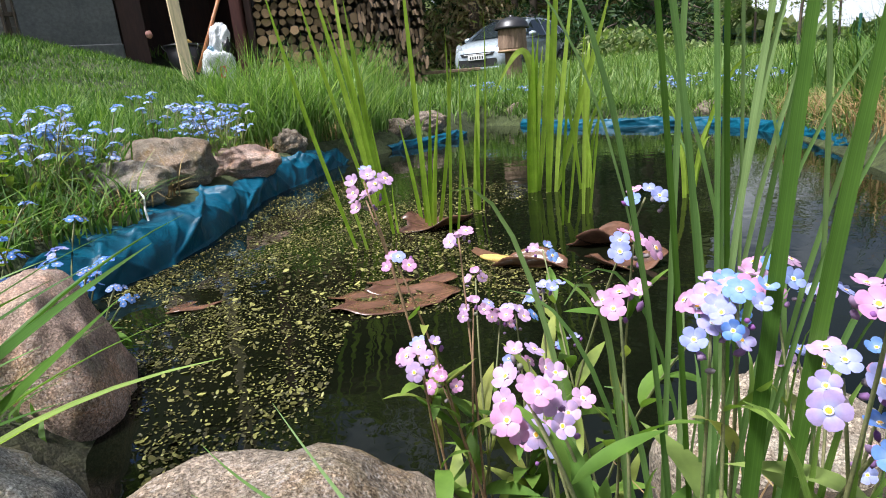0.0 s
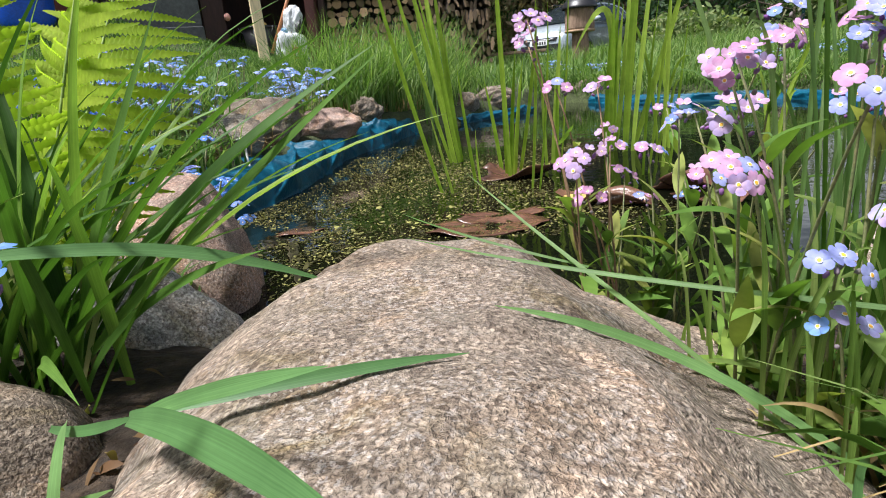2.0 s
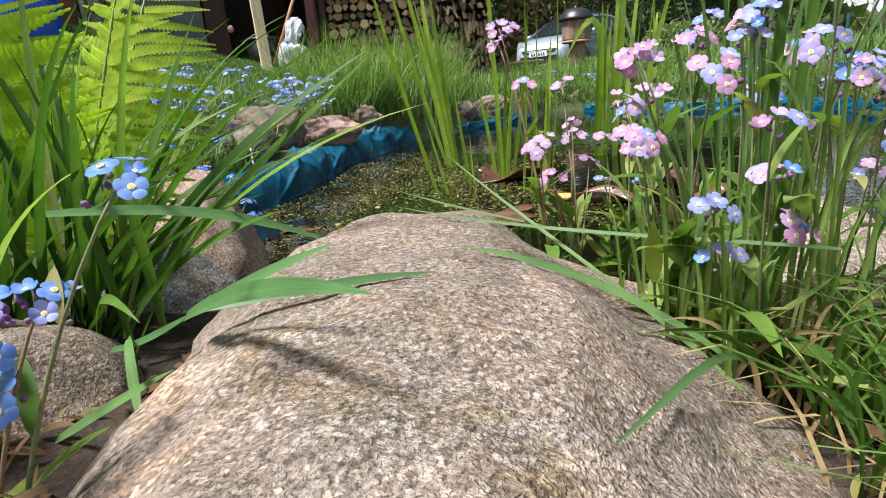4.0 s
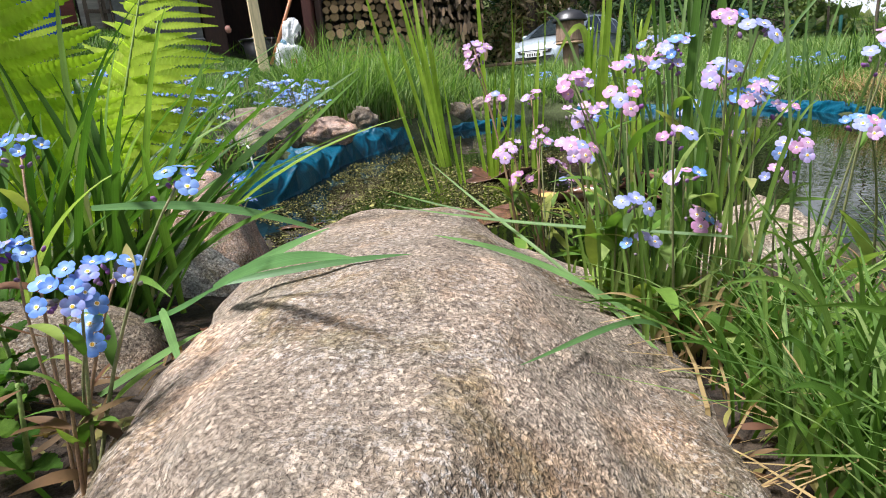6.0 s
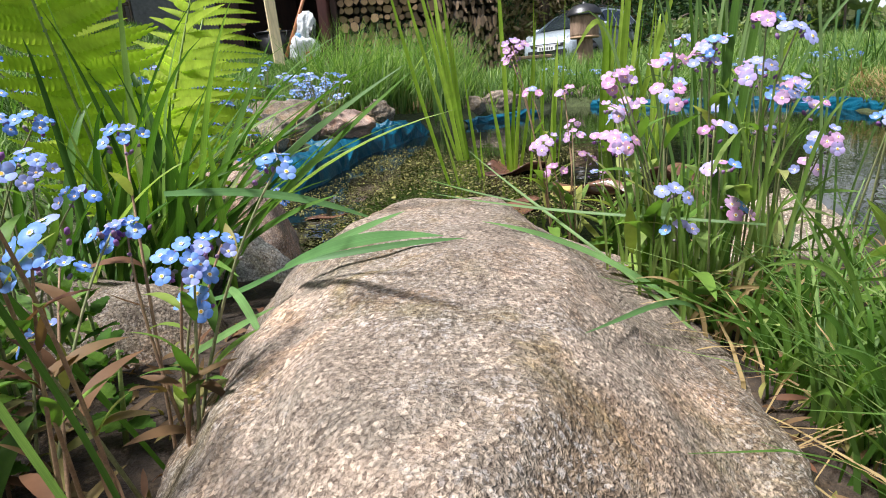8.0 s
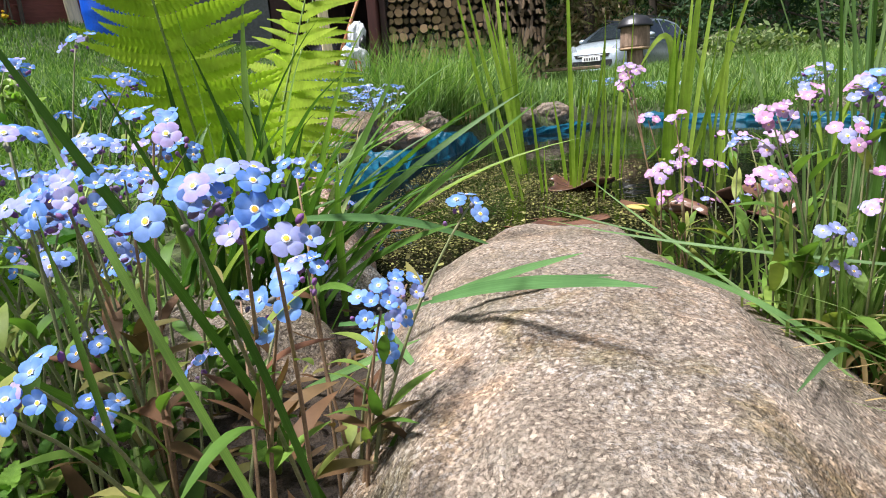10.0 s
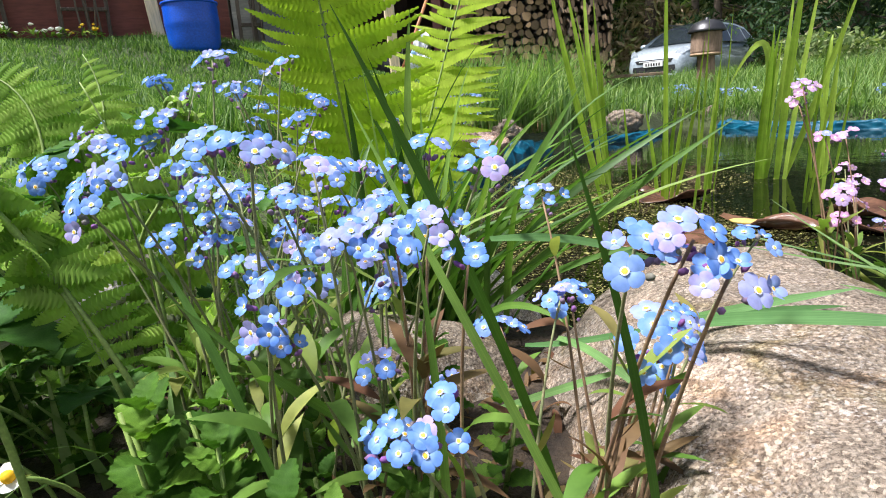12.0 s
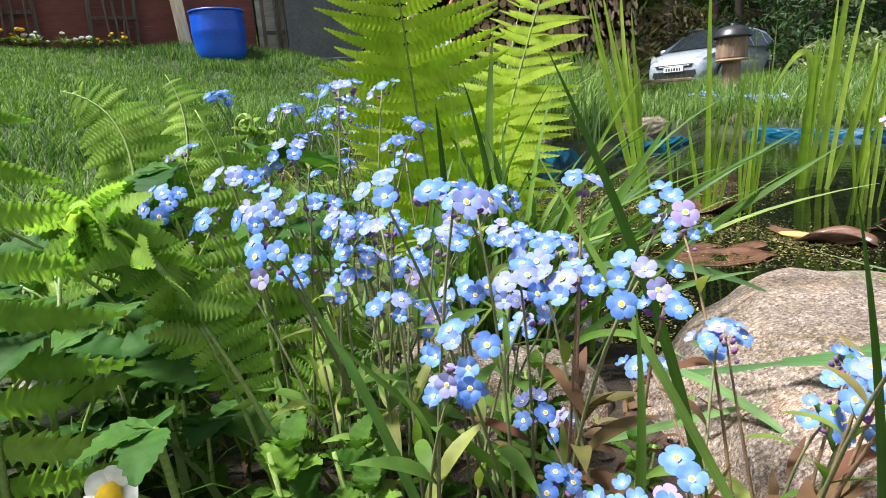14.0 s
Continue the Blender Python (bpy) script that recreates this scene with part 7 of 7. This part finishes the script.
def tall_strawberry(foot, at, size, turn, seed):
    """A strawberry plant that lifts one large leaf of three leaflets."""
    r = random.Random(seed)
    c = empty("strawberry_plant", (foot[0], foot[1], gz(*foot)))
    e = Vector(at) - c.location
    v, f = tube(bezier((0, 0, 0), Vector((0, 0, e.z * 0.7)), e, 8), 0.0016, 6)
    part("stalk", mesh_of("stalk", v, f, M["rachis"]), c)
    for q, k in ((-80, 0.85), (0, 1.0), (80, 0.85)):
        w = size * k
        part("leaflet", STRAW_LEAF, c, m=Matrix.Translation(e) @ pose(0, 0, 0, r.uniform(-12, 12), r.uniform(4, 18), turn + q) @ Matrix.Diagonal((w, w, w, 1)))
    return tagged(c, "strawberry plant with one large dark leaf held high", "strawberry plant", "strawberry plants")


tall_strawberry((-0.655, 0.14), (-0.640, 0.125, 0.292), 0.062, 205, 71)
tall_strawberry((-0.62, 0.08), (-0.610, 0.062, 0.258), 0.050, 190, 72)
tall_strawberry((-0.45, -0.12), (-0.448, -0.128, 0.216), 0.030, 215, 73)
tall_strawberry((-0.54, -0.10), (-0.525, -0.100, 0.245), 0.040, 200, 74)


def strawberry_flower(at, seed, opened=True):
    c = empty("strawberry_flower", at)
    r = random.Random(seed)
    rad = 0.0135
    vs, fs = [], []
    for k in range(5):
        w0 = 2 * math.pi * k / 5
        b = len(vs)
        vs.append((0, 0, 0))
        for j in range(11):
            w = (j / 10 - 0.5) * 1.35
            rr = rad * (0.72 + 0.28 * math.cos(w * 1.5))
            vs.append((rr * math.cos(w0 + w), rr * math.sin(w0 + w), 0.0015 + 0.002 * (k % 2) + 0.12 * rr * math.cos(w * 3)))
        fs += [(b, b + 1 + j, b + 2 + j) for j in range(10)]
    tilt = pose(0, 0, 0, 62, 0, 15) if opened else pose(0, 0, 0, 40, 20, 0) @ Matrix.Diagonal((0.5, 0.5, 0.8, 1))
    part("petals", mesh_of("petals", vs, fs, M["petal_white"]), c, "white petals", m=tilt)
    bm = bmesh.new()
    bmesh.ops.create_icosphere(bm, subdivisions=3, radius=1)
    for v in bm.verts:
        v.co *= 1 + 0.12 * noise.noise(v.co * 9)
        v.co = Vector((v.co.x * 0.0058, v.co.y * 0.0058, v.co.z * 0.004))
    part("centre", bm_mesh("centre", bm, M["petal_yellow"], True), c, "domed yellow centre", m=tilt @ pose(0, 0, 0.003))
    z = gz(at[0], at[1]) - at[2]
    v, f = tube(bezier((0.01, 0.03, z), (0.01, 0.03, -0.02), (0, 0.002, -0.001), 6), 0.0012, 5)
    part("stalk", mesh_of("stalk", v, f, M["rachis"]), c)
    for k in range(5):
        part("sepal", LEAVES["leaf"][2], c, m=tilt @ pose(0, 0, -0.002, 0, 10, 72 * k + 36) @ Matrix.Diagonal((0.014, 0.014, 0.014, 1)))
    return tagged(c, "white strawberry flower with yellow centre" if opened else "half-closed pale strawberry flower bud", "flower")


strawberry_flower((-0.500, -0.108, 0.166), 1)
strawberry_flower((-0.467, -0.114, 0.163), 2, False)
strawberry_flower((-0.665, 0.12, 0.215), 3)


def balm(x, y, h, seed, bright=1.0):
    """An upright herb with pairs of crinkled toothed leaves."""
    r = random.Random(seed)
    z = gz(x, y)
    c = empty("herb_plant", (x, y, z))
    v, f = tube([(0, 0, 0), (r.uniform(-0.01, 0.01), r.uniform(-0.01, 0.01), h)], [0.0018, 0.0011], 5)
    part("stem", mesh_of("stem", v, f, M["rachis"]), c)
    k = 6
    for i in range(k):
        u = (i + 1) / k
        s = 0.034 * bright * (1.15 - 0.55 * u) * r.uniform(0.85, 1.1)
        for q in (0, 180):
            part("leaf", HERB_LEAF, c, m=pose(0, 0, h * u, r.uniform(-12, 12), -(8 + 40 * u), 90 * (i % 2) + q + r.uniform(-15, 15)) @ Matrix.Diagonal((s, s, s, 1)))
    return tagged(c, "leafy green herb with crinkled toothed leaves", "herb", "herbs under the flowers")


for i in range(46):
    bx, by = uni(-0.66, -0.26), uni(-0.20, 0.10)
    if (bx > -0.43 or by > -0.05) and (bx + 0.46) ** 2 + (by + 0.14) ** 2 > 0.006:
        balm(bx, by, uni(0.04, 0.075), 100 + i, 0.6)
for i in range(24):
    bx, by = uni(-0.78, -0.46), uni(-0.20, 0.02)
    if (bx + 0.46) ** 2 + (by + 0.14) ** 2 > 0.006:
        balm(bx, by, uni(0.05, 0.09), 300 + i, 0.6)
for i, (bx, by, bh) in enumerate(((-0.430, -0.070, 0.075), (-0.42, -0.085, 0.085), (-0.445, -0.06, 0.06), (-0.335, -0.115, 0.07), (-0.56, -0.03, 0.08), (-0.385, -0.085, 0.07), (-0.395, -0.07, 0.08))):
    balm(bx, by, bh, 200 + i, 0.9)


# ---- things on and by the water ----
def pad(x, y, length, width, turn, label, curl=0.03, seed=1, material="water_leaf", z=0.002):
    """A floating leaf, cupped and torn, its rim a little raised."""
    r = random.Random(seed)
    vs, fs = [], []
    nr, na = 7, 36
    for i in range(nr + 1):
        for j in range(na):
            a = 2 * math.pi * j / na
            rr = (i / nr) * (1 + 0.06 * math.sin(3 * a + seed) + 0.04 * math.sin(7 * a + 2 * seed))
            if abs(a - math.pi) < 0.25:
                rr *= 0.75
            p = Vector((rr * math.cos(a) * length / 2, rr * math.sin(a) * width / 2, 0))
            p.z = curl * (i / nr) ** 2 * (0.5 + 0.5 * math.sin(a * 2 + seed)) + 0.009 * noise.noise(Vector((p.x * 22, p.y * 34, seed))) - 0.0025
            vs.append(p)
    for i in range(nr):
        fs += [(i * na + j, i * na + (j + 1) % na, (i + 1) * na + (j + 1) % na, (i + 1) * na + j) for j in range(na)]
    ob = new("lily_pad", mesh_of("lily_pad", vs, fs, M[material]))
    md = ob.modifiers.new("thickness", "SOLIDIFY")
    md.thickness = 0.0016
    ob.matrix_world = pose(x, y, z, 0, 0, turn)
    return tagged(ob, label, "lily pad", "leaves afloat on the pond")


pad(-0.115, 0.935, 0.22, 0.12, 6, "large reddish-brown lily leaf half under water", 0.008, 1)
pad(-0.09, 1.00, 0.17, 0.07, 10, "brown lily leaf overlapping another", 0.012, 2)
pad(-0.045, 1.42, 0.19, 0.10, 0, "curled brown lily leaf among reeds", 0.035, 3)
pad(0.135, 1.06, 0.15, 0.06, -18, "brown floating leaf beside the reeds", 0.03, 5)
pad(0.30, 1.17, 0.15, 0.06, 12, "reddish-brown leaf floating on the water", 0.04, 6)
pad(0.30, 1.02, 0.14, 0.06, -8, "dark brown leaf floating on the water", 0.03, 7)
pad(-0.47, 0.98, 0.1, 0.05, 20, "reddish leaf lying just below the surface", 0.0, 8)
lone_blades("dead_leaf", "yellow curled leaf edge floating on the pond", [((0.035, 1.165, 0.012), (0.06, 1.12, 0.004), (0.11, 1.06, 0.006), (0.17, 1.02, 0.012), 0.020)], "leaf_brown", "leaf", "leaves afloat on the pond")
yel = new("lily_pad", rock_mesh("lily_pad", 0.075, 0.012, 0.008, M["pad_edge"], 91, cuts=2, rough=0.05))
yel.matrix_world = pose(0.105, 1.085, 0.006, 0, 0, -40)
tagged(yel, "rolled yellow-brown leaf edge afloat", "lily pad", "leaves afloat on the pond")


def duckweed():
    """The carpet of small pondweed leaves that covers the sheltered western water."""
    g = np.random.default_rng(17)
    n = 170000
    x, y = g.uniform(-0.70, 0.30, n), g.uniform(0.45, 2.3, n)
    s = pond_side(x, y)
    cover = 0.95 - 1.6 * np.clip(x + 0.06 * np.sin(y * 9) + 0.02, 0, 1) - 0.55 * np.clip(y - 1.5, 0, 2)
    cover *= 0.12 + 0.85 * clumpy(x, y, 1.7) * (0.12 + 0.88 * clumpy(x + 3, y, 5.0))
    cover -= np.where((x > -0.17) & (y < 0.86), 0.8, 0.0) + np.where((x < -0.42) & (y < 1.05) & (y > 0.8), 0.35, 0.0)
    cover *= np.clip((2.25 - y + 0.25 * np.sin(x * 11)) / 0.5, 0, 1) * np.clip((0.22 - x + 0.1 * np.sin(y * 8)) / 0.2, 0, 1)
    ok = (s < -0.015) & (g.uniform(0, 1, n) < cover)
    x, y = x[ok], y[ok]
    n = len(x)
    a = g.uniform(0, 2 * np.pi, n)
    ln = 0.0021 * g.uniform(0.5, 1.5, n) * np.where(g.uniform(0, 1, n) < 0.05, 2.4, 1)
    wd = ln * g.uniform(0.4, 0.65, n)
    c = np.stack([x, y, g.uniform(0.0006, 0.0026, n)], 1)
    u = np.stack([np.cos(a), np.sin(a), g.normal(0, 0.25, n)], 1)
    w = np.stack([-np.sin(a), np.cos(a), g.normal(0, 0.3, n)], 1)
    ring = [(1, 0), (0.45, 0.95), (-0.5, 0.9), (-1, 0), (-0.5, -0.9), (0.45, -0.95)]
    v = np.stack([c + u * (ln * p)[:, None] + w * (wd * q)[:, None] for p, q in ring], 1).reshape(-1, 3)
    v[:, 2] = np.maximum(v[:, 2], 0.0005)
    f = np.arange(6 * n).reshape(-1, 6)
    ob = new("pondweed", big_mesh("pondweed", v, f, M["duckweed"]))
    tagged(ob, "carpet of small olive pondweed leaves on the water", "pondweed", kind="stuff")


duckweed()


def driftwood(a, b, r0, label):
    a, b = Vector(a), Vector(b)
    v, f = tube([(b - a) * u + Vector((0.004 * math.sin(9 * u), 0, 0.003 * math.sin(7 * u))) for u in np.linspace(0, 1, 12)], [r0 * (0.7 + 0.3 * math.sin(2 + 5 * u)) for u in np.linspace(0, 1, 12)], 10)
    ob = new("branch", mesh_of("branch", v, f, M["dead_wood"]))
    ob.matrix_world = Matrix.Translation(a)
    return tagged(ob, label, "branch")


driftwood((-0.605, -0.055, 0.175), (-0.520, 0.045, 0.212), 0.019, "bleached dead branch lying under the ferns")
driftwood((-0.31, -0.075, 0.098), (-0.235, -0.105, 0.104), 0.0022, "thin pale dry twig among brown leaves")
driftwood((-0.62, -0.10, 0.10), (-0.48, -0.07, 0.10), 0.004, "thin dry twig under the flowers")


def litter(n, box, seed, label):
    """Withered brown leaves lying on the earth."""
    r = random.Random(seed)
    c = empty("leaf_litter", (box[0], box[2], gz(box[0], box[2])))
    for k in range(n):
        x, y = r.uniform(box[0], box[1]), r.uniform(box[2], box[3])
        s = r.uniform(0.010, 0.024)
        m = pose(x, y, gz(x, y) + r.uniform(0.002, 0.014), r.uniform(-40, 40), r.uniform(-40, 30), r.uniform(0, 360)) @ Matrix.Diagonal((s, s, s, 1))
        part("dead_leaf", LEAVES["leaf_brown"][r.randrange(4)], c, m=c.matrix_world.inverted() @ m)
    return tagged(c, label, "dead leaves", "dead leaves")


litter(150, (-0.36, -0.19, -0.16, 0.03), 1, "reddish-brown withered leaves on the earth beside the boulder")
litter(110, (0.06, 0.22, -0.10, 0.22), 2, "dry brown leaf bits between grass and boulder")
litter(70, (-0.34, -0.21, 0.03, 0.24), 4, "withered brown leaves in the gap between the stones")
litter(120, (0.07, 0.26, -0.28, 0.12), 5, "dry leaf bits under the grass")
litter(60, (-0.6, -0.3, -0.1, 0.15), 3, "withered leaves under the ferns")

line = [(-0.775, 1.44, 0.145), (-0.755, 1.42, 0.15), (-0.735, 1.40, 0.135), (-0.725, 1.375, 0.11), (-0.715, 1.36, 0.085), (-0.72, 1.35, 0.07)]
v, f = tube(line, 0.0028, 6)
cord = new("string", mesh_of("string", v, f, M["string"]))
tagged(cord, "frayed white string lying over a grey stone", "string")
scrap = new("plastic_scrap", rock_mesh("plastic_scrap", 0.03, 0.018, 0.02, M["sky_blue"], 95, cuts=2, rough=0.3))
scrap.matrix_world = pose(0.03, 0.385, 0.012, 0, 0, 20)
tagged(scrap, "blue plastic scrap at the waterline", "plastic")


# ---- flower bed before the shed ----
def bed_flowers(x, y, colour, n, seed):
    r = random.Random(seed)
    c = empty("garden_flowers", (x, y, gz(x, y)))
    for k in range(n):
        p = (r.uniform(-0.12, 0.12), r.uniform(-0.08, 0.08), r.uniform(0.05, 0.15))
        bm = bmesh.new()
        bmesh.ops.create_icosphere(bm, subdivisions=2, radius=r.uniform(0.013, 0.026))
        for q in bm.verts:
            q.co *= 1 + 0.35 * noise.noise(q.co * 60 + Vector((k, 0, 0)))
            q.co.z *= 0.6
        part("bloom", bm_mesh("bloom", bm, M[colour], False), c, m=Matrix.Translation(p))
        for q in range(4):
            part("leaf", LEAVES["leaf"][r.randrange(4)], c, m=pose(p[0], p[1], p[2] * 0.4, 0, -r.uniform(10, 60), r.uniform(0, 360)) @ Matrix.Diagonal((0.09, 0.09, 0.09, 1)))
    return tagged(c, ("white" if "white" in colour else "yellow") + " flowers in the bed before the shed wall", "flowers", "flower bed")


for i, (fx, fy, col) in enumerate(((-5.15, 3.35, "petal_yellow"), (-4.92, 3.55, "petal_yellow"), (-4.85, 3.62, "petal_white"), (-4.60, 3.80, "petal_white"), (-4.42, 4.0, "petal_yellow"))):
    bed_flowers(fx, fy, col, 7, i)
